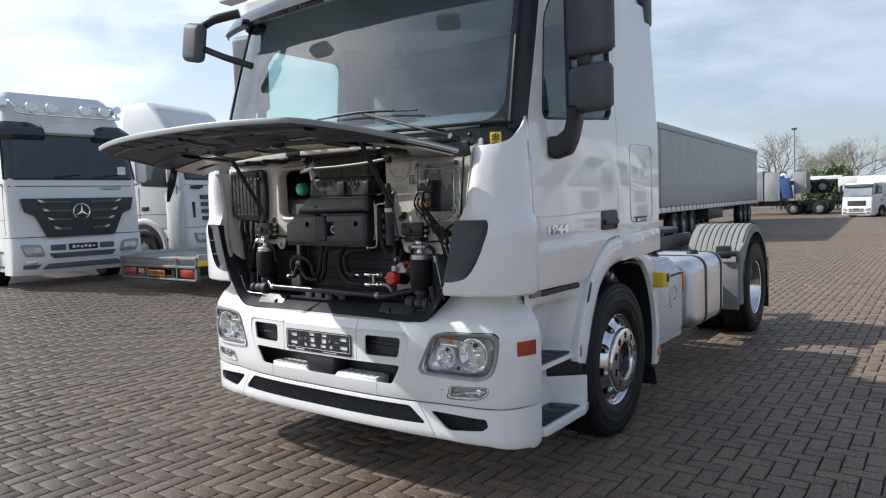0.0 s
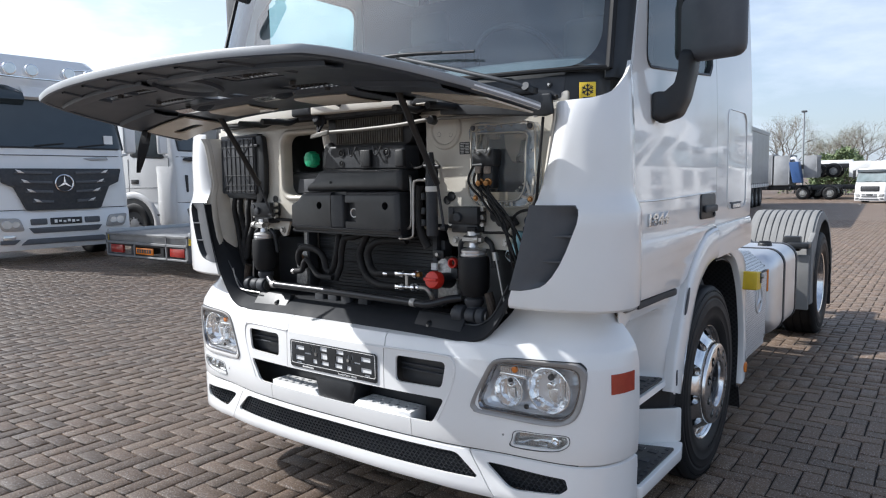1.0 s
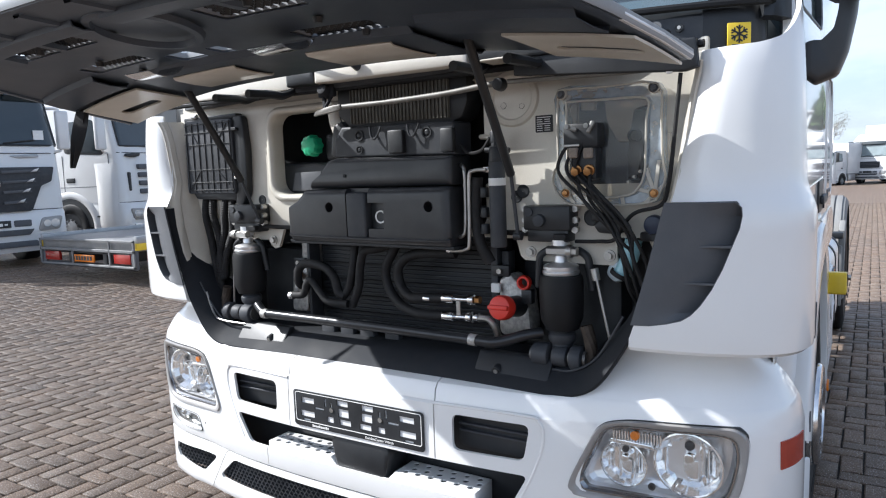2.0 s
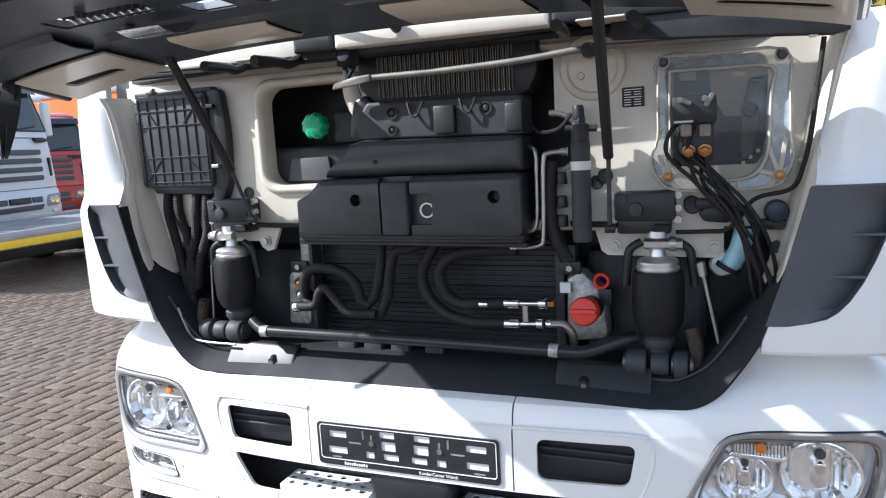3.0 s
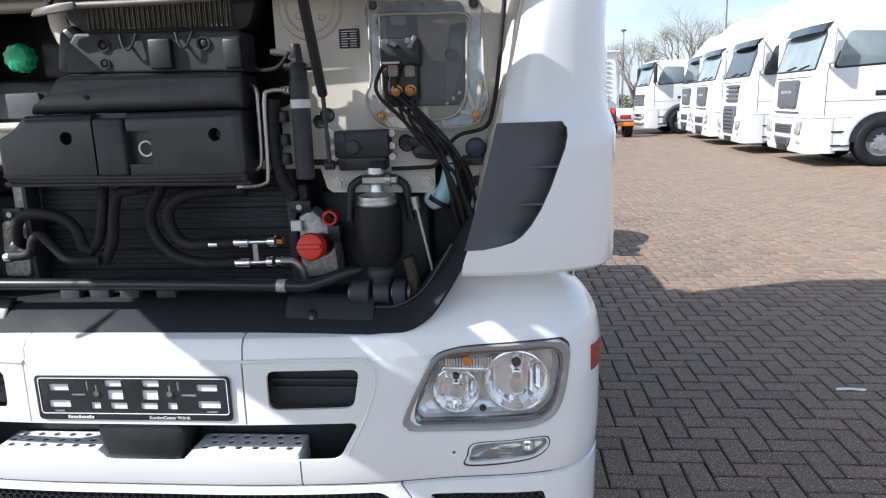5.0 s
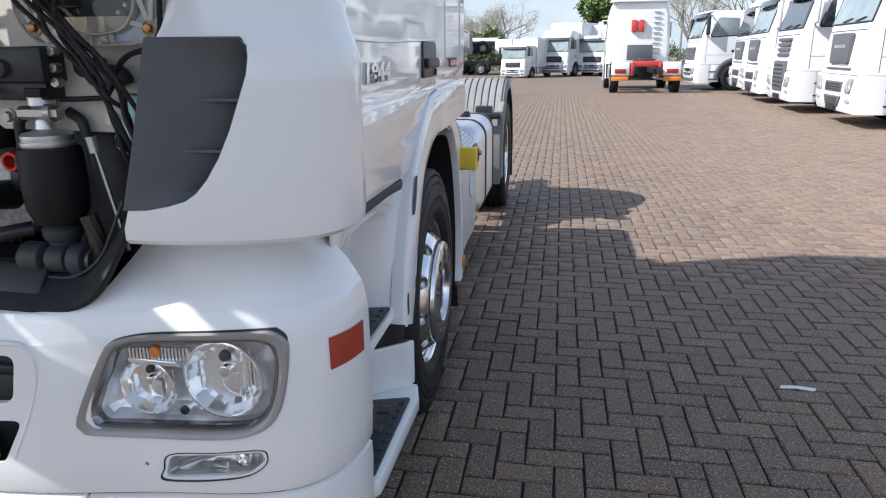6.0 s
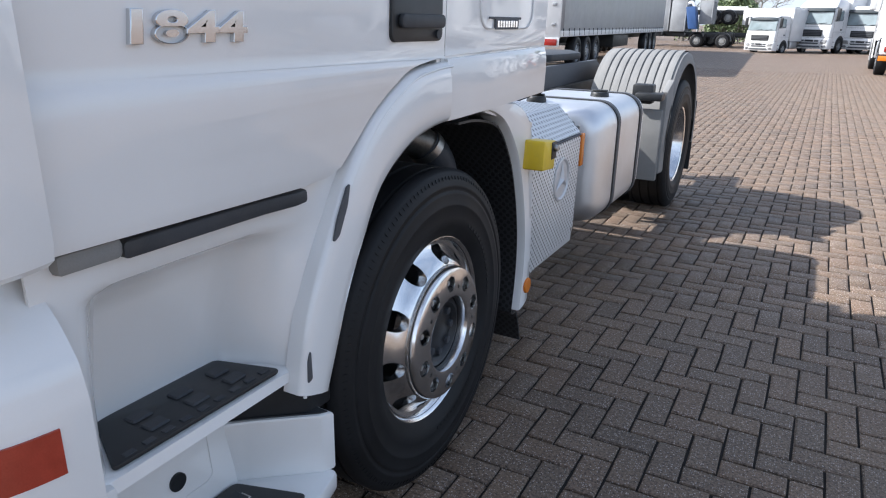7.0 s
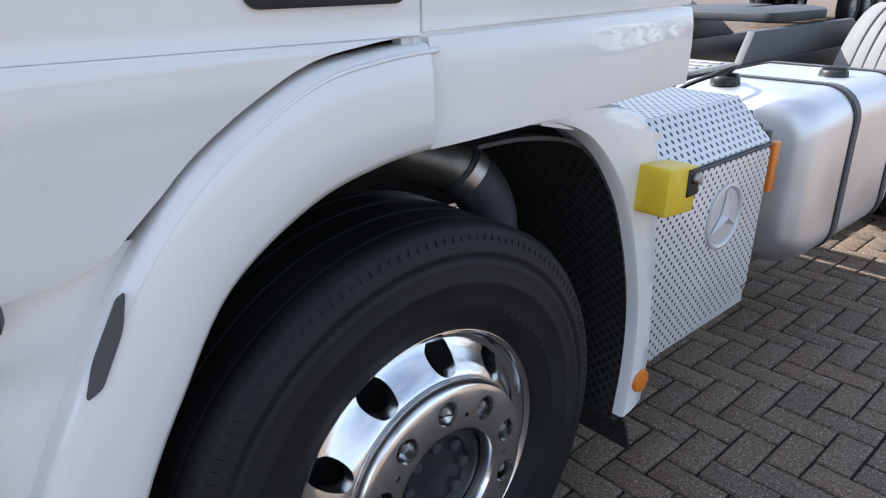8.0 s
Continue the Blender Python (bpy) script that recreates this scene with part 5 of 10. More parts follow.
# grey ribbed rear fenders
for s in (1, -1):
    fender = thing("rear_fender", "", "")
    fender.parent = truck
    angs = [radians(200 - 200 * k / 108 - 8) for k in range(109)]
    rows = []
    for f, dr in ((0.0, -0.05), (0.02, 0.0), (0.5, 0.004), (0.9, 0.0), (0.97, -0.012), (1.0, -0.05), (1.0, -0.09)):
        row = []
        for k, a in enumerate(angs):
            r = 0.690 + dr
            row.append(Vector((s * (0.62 + 0.605 * f), RY - 0.10 + r * math.cos(a) * 0.98, 0.54 + r * math.sin(a))))
        rows.append(row)
    g = bmesh.new()
    loft(g, rows)
    part("fender_shell", g, FENDER, fender, "grey ribbed plastic mudguard", 35)
    # low swellings over the wheel with dark slits between them
    arc = [radians(146 - 3.4 * k) for k in range(24)]
    for k in range(9):
        x = 0.655 + 0.0595 * k
        g = bmesh.new()
        rows = []
        for dx, dr in ((0.004, 0.0005), (0.016, 0.0022), (0.043, 0.0022), (0.055, 0.0005)):
            rows.append([Vector((s * (x + dx), RY - 0.10 + (0.692 + dr * math.sin(math.pi * i / 23) ** 0.3) * math.cos(q) * 0.98, 0.54 + (0.692 + dr * math.sin(math.pi * i / 23) ** 0.3) * math.sin(q))) for i, q in enumerate(arc)])
        loft(g, rows)
        part("fender_rib", g, FENDER, fender)
        if k:
            g = bmesh.new()
            rows = [[Vector((s * (x + dx * math.sin(math.pi * (i + 0.5) / 24) ** 0.5), RY - 0.10 + 0.6955 * math.cos(q) * 0.98, 0.54 + 0.6955 * math.sin(q))) for i, q in enumerate(arc)] for dx in (-0.0055, 0.0055)]
            loft(g, rows)
            thicken(g, 0.003)
            part("fender_slit", g, BLACK, fender, "dark slit")
    g = bmesh.new()
    bx(g, (min(s * 0.66, s * 1.21), RY - 0.84, 0.36), (max(s * 0.66, s * 1.21), RY - 0.80, 0.86), 0.01)
    part("front_mud_guard", g, FENDER, fender, "grey lower mudguard panel")
    g = bmesh.new()
    prism(g, [(RY - 0.82, 0.42), (RY - 0.82, 0.98), (RY - 0.62, 1.05), (RY - 0.60, 0.80), (RY - 0.70, 0.60), (RY - 0.74, 0.42)], min(s * 1.18, s * 1.225), max(s * 1.18, s * 1.225), fyz, 0.008)
    part("side_skirt", g, FENDER, fender)
    g = bmesh.new()
    bx(g, (min(s * 0.68, s * 1.22), RY + 0.56, 0.20), (max(s * 0.68, s * 1.22), RY + 0.585, 0.80), 0.006)
    part("mud_flap", g, BLACK, fender)
    g = bmesh.new()
    bx(g, (min(s * 1.0, s * 1.14), RY - 0.90, 0.90), (max(s * 1.0, s * 1.14), RY - 0.80, 1.03), 0.012)
    bx(g, (min(s * 1.04, s * 1.22), RY - 0.98, 0.93), (max(s * 1.04, s * 1.22), RY - 0.86, 0.98), 0.01)
    part("fender_bracket", g, BLACK, fender)

# fuel tank on the left, air vessel side the same on the right
for s in (1, -1):
    tank = thing("fuel_tank", "", "")
    tank.parent = truck
    o = rounded(0.56, 0.385, 1.208, 1.02, 0.12, 10)
    g = bmesh.new()
    rows = []
    for y, k in ((3.228, 0.50), (3.23, 0.74), (3.235, 0.81), (3.248, 0.87), (3.272, 0.92), (3.305, 0.957), (3.35, 0.983), (3.41, 0.996), (3.48, 1.0), (3.7, 1.0), (3.9, 1.0), (4.10, 1.0), (4.14, 0.99), (4.175, 0.96), (4.195, 0.90), (4.20, 0.80)):
        rows.append([Vector((s * u, y, v)) for u, v in scaled(o, k)])
    vv = loft(g, rows, True)
    g.faces.new(vv[0])
    g.faces.new(vv[-1])
    part("tank_shell", g, ALUB, tank, "brushed aluminium fuel tank", 40)
    for y in (3.56, 4.06):
        g = bmesh.new()
        loft(g, [[Vector((s * u, y + dy, v)) for u, v in scaled(o, k)] for dy, k in ((-0.03, 1.0), (-0.03, 1.014), (0.03, 1.014), (0.03, 1.0))], True)
        part("tank_strap", g, BLACK, tank, "black steel tank strap")
        g = bmesh.new()
        loft(g, [[Vector((s * u, y + dy, v)) for u, v in scaled(o, k)] for dy, k in ((-0.018, 1.014), (-0.018, 1.019), (0.018, 1.019), (0.018, 1.014))], True)
        part("strap_pad", g, GREYP, tank)
    for x, y in ((1.02, 3.80), (0.80, 3.36)):
        g = bmesh.new()
        cyl(g, (s * x, y, 1.012), (s * x, y, 1.045), 0.055, 0.05, 24, 0.006)
        bx(g, (s * x - 0.045, y - 0.012, 1.04), (s * x + 0.045, y + 0.012, 1.058), 0.005)
        part("filler_cap", g, BLACK, tank, "black fuel filler cap")
    g = bmesh.new()
    tube(g, [(s * 0.80, 3.36, 1.05), (s * 0.86, 3.29, 1.085), (s * 0.84, 3.22, 1.07), (s * 0.74, 3.18, 1.02), (s * 0.66, 3.14, 0.95)], 0.008, 8)
    part("breather_hose", g, HOSE, tank)
    # perforated cover box ahead of the tank
    box = thing("cover_box", "", "")
    box.parent = truck
    g = bmesh.new()
    prism(g, [(s * 0.62, 0.455), (s * 1.225, 0.455), (s * 1.225, 0.955), (s * 1.115, 1.068), (s * 0.62, 1.072)], 2.215, 2.80, lambda u, v, d: Vector((u, d, v)), 0.004)
    part("box_body", g, SILVER, box)
    g = bmesh.new()
    prism(g, soften([(2.225, 0.455), (2.79, 0.50), (2.805, 0.945), (2.225, 0.945)], 0.06), s * 1.227, s * 1.234, fyz, 0.002)
    part("perforated_side", g, PERF, box, "perforated silver side panel")
    g = bmesh.new()
    loft(g, [[Vector((s * x, y, z)) for y in (2.22, 2.5, 2.80)] for x, z in ((1.231, 0.962), (1.12, 1.074), (0.66, 1.080))])
    thicken(g, 0.004)
    part("perforated_lid", g, PERFT, box, "perforated silver top panel")
    g = bmesh.new()
    lathe(g, [(0.094, 0.0), (0.094, 0.006), (0.086, 0.008), (0.080, 0.004), (0.079, 0.001), (0.001, 0.001)], axle_frame(s, 1.2335, 2.570, 0.790), 40)
    badge = part("round_badge", g, SILVER, box, "round embossed silver badge")
    h = bmesh.new()
    q = axle_frame(s, 1.2345, 2.570, 0.790)
    top = h.verts.new(q @ Vector((0, 0, 0.016)))
    rim = []
    for k in range(6):
        a = radians(180 + 60 * k)
        r, e = (0.082, 0.003) if k % 2 == 0 else (0.018, 0.001)
        rim.append(h.verts.new(q @ Vector((r * math.cos(a), r * math.sin(a), e))))
    for k in range(6):
        h.faces.new((top, rim[k], rim[(k + 1) % 6]))
    part("badge_star", h, SILVER, badge, "raised three-pointed emblem", 0)
    g = bmesh.new()
    bx(g, (min(s * 1.14, s * 1.21), 2.82, 0.86), (max(s * 1.14, s * 1.21), 2.86, 0.98), 0.006)
    tube(g, [(s * 1.17, 2.84, 0.88), (s * 1.19, 2.85, 0.76), (s * 1.15, 2.86, 0.68)], 0.012, 8)
    part("lamp_bracket", g, BLACK, truck)
    g = bmesh.new()
    bx(g, (min(s * 1.215, s * 1.235), 2.83, 0.80), (max(s * 1.215, s * 1.235), 2.87, 0.95), 0.005)
    part("side_marker", g, AMBER, truck, "amber side marker")
    g = bmesh.new()
    bx(g, (min(s * 1.10, s * 1.16), 2.80, 0.985), (max(s * 1.10, s * 1.16), 2.825, 1.035), 0.006)
    cyl(g, (s * 1.185, 2.795, 0.992), (s * 1.185, 2.815, 0.992), 0.012, seg=12)
    part("box_latch", g, BLACK, box)
    g = bmesh.new()
    bx(g, (min(s * 1.225, s * 1.238), 2.225, 0.948), (max(s * 1.225, s * 1.238), 2.80, 0.956), 0.002, 1)
    part("panel_edge", g, GREYP, box)
    for y, z in ((2.30, 0.915), (2.76, 0.52)):
        g = bmesh.new()
        cyl(g, (s * 1.233, y, z), (s * 1.239, y, z), 0.008, seg=10)
        part("box_screw", g, STEEL, box)

# mudguard edge strip, liner and flap behind the front wheels
STRIP_IN = [(1.76, 1.158), (1.84, 1.150), (1.95, 1.098), (2.06, 0.98), (2.125, 0.85), (2.17, 0.70), (2.185, 0.58), (2.18, 0.45), (2.162, 0.335)]
STRIP_OUT = [(1.78, 1.176), (1.90, 1.172), (2.06, 1.15), (2.19, 1.06), (2.225, 0.88), (2.24, 0.72), (2.25, 0.58), (2.255, 0.46), (2.245, 0.36)]
for s in (1, -1):
    si, so = smooth2(STRIP_IN, 5), smooth2(STRIP_OUT, 5)
    rows = []
    for f, x in ((0.0, 1.16), (0.0, 1.226), (0.05, 1.236), (0.4, 1.240), (0.9, 1.238), (1.0, 1.230), (1.0, 1.12)):
        rows.append([Vector((s * x, a[0] + (b[0] - a[0]) * f, a[1] + (b[1] - a[1]) * f)) for a, b in zip(si, so)])
    g = bmesh.new()
    loft(g, rows)
    strip = part("mudguard_edge", g, WHITE, truck, "white mudguard edge strip", 45)
    g = bmesh.new()
    prism(g, [(s * 0.85, 1.150), (s * 1.225, 1.150), (s * 1.225, 1.168), (s * 1.12, 1.18), (s * 0.85, 1.18)], 1.80, 2.22, lambda u, v, d: Vector((u, d, v - 0.10 * max(0, d - 2.05) / 0.17)), 0.004)
    part("mudguard_top", g, WHITE, strip)
    g = bmesh.new()
    liner = [(1.66, 1.135), (1.80, 1.128)] + [(y + 0.006, z - 0.012) for y, z in STRIP_IN[2:]] + [(2.22, 0.30), (2.275, 0.158)]
    lp = smooth2(liner, 4)
    loft(g, [[Vector((s * x, y, z)) for y, z in lp] for x in (0.80, 0.9, 1.0, 1.1, 1.205)])
    thicken(g, 0.008)
    part("wheel_liner", g, FLAP, truck, "black knobbed mud flap behind the wheel", 40)
    g = bmesh.new()
    cyl(g, (s * 1.238, 2.222, 0.425), (s * 1.248, 2.222, 0.425), 0.033, 0.030, 24, 0.003)
    part("reflector_disc", g, AMBER, truck, "round amber reflector")
    # yellow wheel-chock style box on the strip
    g = bmesh.new()
    prism(g, soften([(2.115, 0.915), (2.235, 0.905), (2.245, 1.01), (2.12, 1.022)], 0.08), min(s * 1.232, s * 1.315), max(s * 1.232, s * 1.315), fyz, 0.006)
    yb = part("yellow_box", g, YELLOW, truck, "yellow plastic lamp box")
    g = bmesh.new()
    bx(g, (min(s * 1.31, s * 1.318), 2.195, 0.945), (max(s * 1.31, s * 1.318), 2.243, 1.008), 0.002)
    part("box_socket", g, BLACK, yb)
    g = bmesh.new()
    cyl(g, (s * 1.316, 2.222, 0.985), (s * 1.332, 2.222, 0.985), 0.014, 0.012, 14, 0.003)
    part("box_knob", g, STEEL, yb)

# chassis
frame_rail = thing("chassis", "", "")
frame_rail.parent = truck
for s in (1, -1):
    g = bmesh.new()
    bx(g, (min(s * 0.40, s * 0.47), 0.40, 0.72), (max(s * 0.40, s * 0.47), 6.55, 0.98), 0.008)
    part("rail", g, BLACK, frame_rail)
    g = bmesh.new()
    prism(g, [(4.2, 0.98), (4.3, 1.13), (5.6, 1.13), (5.9, 0.98)], min(s * 0.42, s * 0.46), max(s * 0.42, s * 0.46), fyz, 0.004)
    part("plate_bracket", g, GREYP, frame_rail)
for y in (2.6, 4.15, 6.3):
    g = bmesh.new()
    bx(g, (-0.42, y - 0.06, 0.78), (0.42, y + 0.06, 0.94), 0.01)
    part("cross_member", g, BLACK, frame_rail)
g = bmesh.new()
prism(g, soften([(-0.40, 4.62), (0.40, 4.62), (0.45, 5.2), (0.22, 5.62), (0.05, 5.62), (0.04, 5.2), (-0.04, 5.2), (-0.05, 5.62), (-0.22, 5.62), (-0.45, 5.2)], 0.1), 1.15, 1.20, fxy, 0.008)
part("coupling_plate", g, DARK, frame_rail, "greasy steel coupling plate")
g = bmesh.new()
bx(g, (-0.62, 2.35, 1.0), (0.55, 3.95, 1.02), 0.003)
part("catwalk", g, DULL, frame_rail, "aluminium tread plate catwalk")
for k in range(14):
    g = bmesh.new()
    bx(g, (-0.60, 2.42 + 0.11 * k, 1.02), (0.53, 2.45 + 0.11 * k, 1.026), 0.002, 1)
    part("catwalk_rib", g, DULL, frame_rail)
g = bmesh.new()
cyl(g, (-0.95, 1.535, 0.50), (0.95, 1.535, 0.50), 0.06)
part("front_axle", g, BLACK, frame_rail)
g = bmesh.new()
cyl(g, (-0.95, RY, 0.50), (0.95, RY, 0.50), 0.09)
lathe(g, [(0.001, -0.25), (0.14, -0.2), (0.22, 0.0), (0.14, 0.2), (0.001, 0.25)], Matrix.Translation((0, RY, 0.52)) @ Matrix.Rotation(radians(90), 4, "X"), 24)
part("rear_axle", g, BLACK, frame_rail)
g = bmesh.new()
bx(g, (-0.42, 0.55, 0.50), (0.42, 2.20, 1.34), 0.04)
bx(g, (-0.30, 2.15, 0.62), (0.30, 3.3, 0.95), 0.04)
part("engine", g, BLACK, truck, "dark engine block under the cab")
for s in (1, -1):
    g = bmesh.new()
    bx(g, (min(s * 0.44, s * 0.78), 0.35, 0.30), (max(s * 0.44, s * 0.78), 1.02, 1.30), 0.03)
    part("inner_wing", g, BLACK, truck)
    g = bmesh.new()
    tube(g, [(s * 0.45, 1.40, 1.07), (s * 0.72, 1.55, 1.085), (s * 0.93, 1.69, 1.075), (s * 0.99, 1.76, 1.05), (s * 1.01, 1.80, 1.025)], 0.055, 22, 6)
    part("exhaust_pipe", g, mat("dull_exhaust_steel", (0.20, 0.19, 0.175), 0.42, 0.8, 0.3, 14.0, 0.1, 120), truck, "dull steel exhaust pipe")
    g = bmesh.new()
    tube(g, [(s * 1.005, 1.79, 1.032), (s * 1.025, 1.835, 0.985), (s * 1.03, 1.868, 0.92), (s * 1.03, 1.875, 0.84)], 0.060, 22, 5, 0, False)
    part("pipe_muff", g, DARK, truck, "black pipe sleeve")
    g = bmesh.new()
    tube(g, [(s * 1.008, 1.795, 1.028), (s * 1.016, 1.814, 1.008)], 0.0635, 22, 2)
    part("pipe_clamp", g, STEEL, truck)
# ---- the tractor unit: service bay behind the flap ----
FW = 0.20
g = bmesh.new()
prism(g, [(-1.04, 1.86), (-1.04, 1.25), (-0.93, 1.25), (-0.885, 1.32), (-0.85, 1.392), (-0.70, 1.388), (-0.70, 1.345), (-0.565, 1.345), (-0.556, 1.325), (-0.535, 1.312), (-0.512, 1.318), (-0.482, 1.388), (0.50, 1.372), (0.515, 1.318), (0.53, 1.306), (0.80, 1.300), (0.812, 1.315), (0.812, 1.38), (0.90, 1.38), (0.93, 1.31), (0.955, 1.25), (1.05, 1.25), (1.05, 1.86)], FW, FW + 0.012, fxz, 0.003)
firewall = part("firewall", g, CREAM, truck, "cream painted cab front wall with openings")
cut = bmesh.new()
window = rounded(-0.508, 1.518, -0.16, 1.818, 0.055)
prism(cut, window, 0.1, 0.4, fxz)
carve(firewall, cut)
cut = bmesh.new()
prism(cut, rounded(-0.10, 1.40, 0.40, 1.855, 0.04), 0.1, 0.4, fxz)
prism(cut, rounded(0.675, 1.53, 0.905, 1.79, 0.03), 0.1, 0.4, fxz)
carve(firewall, cut)
cut = bmesh.new()
cyl(cut, (0.392, 0.1, 1.607), (0.392, 0.4, 1.607), 0.070, seg=36)
carve(firewall, cut)
g = bmesh.new()
lathe(g, [(0.084, -0.001), (0.080, 0.008), (0.074, 0.009), (0.069, 0.003), (0.068, -0.04)], Matrix.Translation((0.392, FW, 1.607)) @ Matrix.Rotation(radians(90), 4, "X") @ Matrix.Rotation(radians(-80), 4, "Z"), 24, radians(175))
part("opening_rim", g, CREAM, firewall, "rolled cream rim of a round opening", 50)
g = bmesh.new()
loft(g, [[Vector((x, y, z)) for x, z in scaled(window, k)] for k, y in ((1.17, FW - 0.001), (1.14, FW - 0.010), (1.08, FW - 0.014), (1.02, FW - 0.010), (0.99, FW + 0.004), (0.985, FW + 0.05))], True)
part("opening_rim", g, CREAM, firewall, "rolled cream opening rim", 50)
g = bmesh.new()
bx(g, (-1.04, FW + 0.012, 1.845), (1.05, FW + 0.05, 1.90), 0.008)
part("firewall_top", g, CREAM, firewall)
# pressed dish round the linkage pivot, and small holes
g = bmesh.new()
lathe(g, [(0.085, 0.0), (0.080, 0.008), (0.066, 0.010), (0.06, 0.004), (0.001, 0.004)], Matrix.Translation((0.50, FW, 1.79)) @ Matrix.Rotation(radians(90), 4, "X"), 36)
part("pressed_dish", g, CREAM, firewall, "", 40)
for x, z, r in ((0.47, 1.77, 0.008), (0.53, 1.765, 0.007), (0.505, 1.498, 0.014), (-0.585, 1.50, 0.014), (0.735, 1.44, 0.014)):
    g = bmesh.new()
    lathe(g, [(r * 1.35, 0.001), (r * 1.3, 0.004), (r, 0.004), (r * 0.9, 0.001), (0.001, 0.001)], Matrix.Translation((x, FW, z)) @ Matrix.Rotation(radians(90), 4, "X"), 20)
    part("plug", g, BLACK, firewall)
for x, z in ((-0.535, 1.345), (0.548, 1.332), (0.79, 1.328), (-0.665, 1.36)):
    g = bmesh.new()
    cyl(g, (x, FW, z), (x, FW - 0.006, z), 0.017, seg=20)
    cyl(g, (x, FW - 0.005, z), (x, FW - 0.016, z), 0.011, seg=6)
    part("wall_bolt", g, STEEL, firewall)
g = bmesh.new()
prism(g, rounded(0.572, 1.684, 0.626, 1.733, 0.003), FW - 0.0025, FW, fxz)
plate = part("data_label", g, BLACK, firewall, "small black data label")
for k in range(7):
    for j in range(1 if k in (0, 3) else 2):
        h = bmesh.new()
        bx(h, (0.577 + 0.024 * j, FW - 0.0032, 1.726 - 0.0062 * k), (0.577 + 0.024 * j + (0.043 if k in (0, 3) else 0.017), FW - 0.0024, 1.728 - 0.0062 * k))
        part("label_line", h, WHITEP, plate)

# cream inner cheeks and dark edge trims
for s in (1, -1):
    g = bmesh.new()
    rows = []
    for z in (1.24, 1.30, 1.40, 1.5, 1.58, 1.66, 1.74, 1.79, 1.825):
        e = bay_edge(z)
        rows.append([Vector((s * (e + dx), y + roll(z) * max(0.0, 0.215 - y) / 0.14, z)) for dx, y in ((0.006, 0.075), (0.002, 0.088), (-0.006, 0.092), (-0.010, 0.110), (-0.004, 0.118), (-0.012, 0.135), (-0.020, 0.17), (-0.024, 0.215))])
    loft(g, rows)
    thicken(g, 0.006)
    part("bay_cheek", g, CREAM, truck, "cream inner cheek of the bay", 50)
    g = bmesh.new()
    way = spline([(0.0, 0.948, 0), (0.35, 0.947, 0), (0.58, 0.945, 0), (0.67, 0.945, 0), (0.725, 0.951, 0), (0.768, 0.967, 0), (0.808, 1.0, 0), (0.850, 1.06, 0), (0.888, 1.125, 0), (0.908, 1.175, 0), (0.926, 1.235, 0), (0.945, 1.30, 0), (0.968, 1.39, 0), (0.990, 1.475, 0)], 5)
    rows = []
    for inn, y in ((-0.002, 0.066), (0.0, 0.056), (0.006, 0.054), (0.016, 0.062), (0.052, 0.104), (0.066, 0.135), (0.070, 0.18), (0.070, 0.30)):
        row = []
        for k, p in enumerate(way):
            d = (way[min(k + 1, len(way) - 1)] - way[max(k - 1, 0)]).normalized()
            slim = interp(p.y, [(1.0, 1.0), (1.12, 0.75), (1.22, 0.42), (1.30, 0.14)])
            row.append(Vector((s * (p.x - d.y * inn * slim), y if y < 0.1 else 0.1 + (y - 0.1) * interp(p.y, [(1.1, 1.0), (1.22, 0.45), (1.30, 0.05)]), p.y + d.x * inn * slim)))
        rows.append(row)
    loft(g, rows)
    thicken(g, 0.004)
    part("bay_tray", g, TRAYP, truck, "black plastic trim round the foot of the bay", 40)
    g = bmesh.new()
    tube(g, [(s * x, y, z) for x, y, z in ((0.585, 0.128, 1.018), (0.60, 0.118, 1.008), (0.66, 0.114, 1.004), (0.70, 0.114, 1.006), (0.745, 0.112, 1.026), (0.785, 0.108, 1.06), (0.825, 0.10, 1.12), (0.86, 0.095, 1.18))], 0.0035, 8, 5)
    part("tray_bead", g, DARK, truck)
    g = bmesh.new()
    tx = sorted((s * 0.402, s * 0.645))
    prism(g, soften([(tx[0], 0.950), (tx[1], 0.950), (tx[1], 1.030), (tx[0], 1.035)], 0.08), 0.061, 0.09, lambda u, v, d: Vector((u, d + (v - 0.950) * 0.75, v)), 0.005)
    cov = part("corner_cover", g, BLACK, truck, "dark plastic cover with a bolt")
    h = bmesh.new()
    cyl(h, (s * 0.477, 0.105, 0.99), (s * 0.477, 0.084, 0.985), 0.016, 0.013, 18, 0.002)
    part("cover_bolt", h, BLACK, cov)
    h = bmesh.new()
    cyl(h, (s * 0.477, 0.088, 0.986), (s * 0.477, 0.080, 0.984), 0.007, seg=6)
    part("bolt_head", h, STEEL, cov)

# dark back of the bay
g = bmesh.new()
bx(g, (-1.02, 0.44, 0.50), (1.02, 0.46, 1.90))
bx(g, (-1.02, 0.30, 0.50), (1.02, 0.46, 0.94))
part("bay_back", g, BLACK, truck)

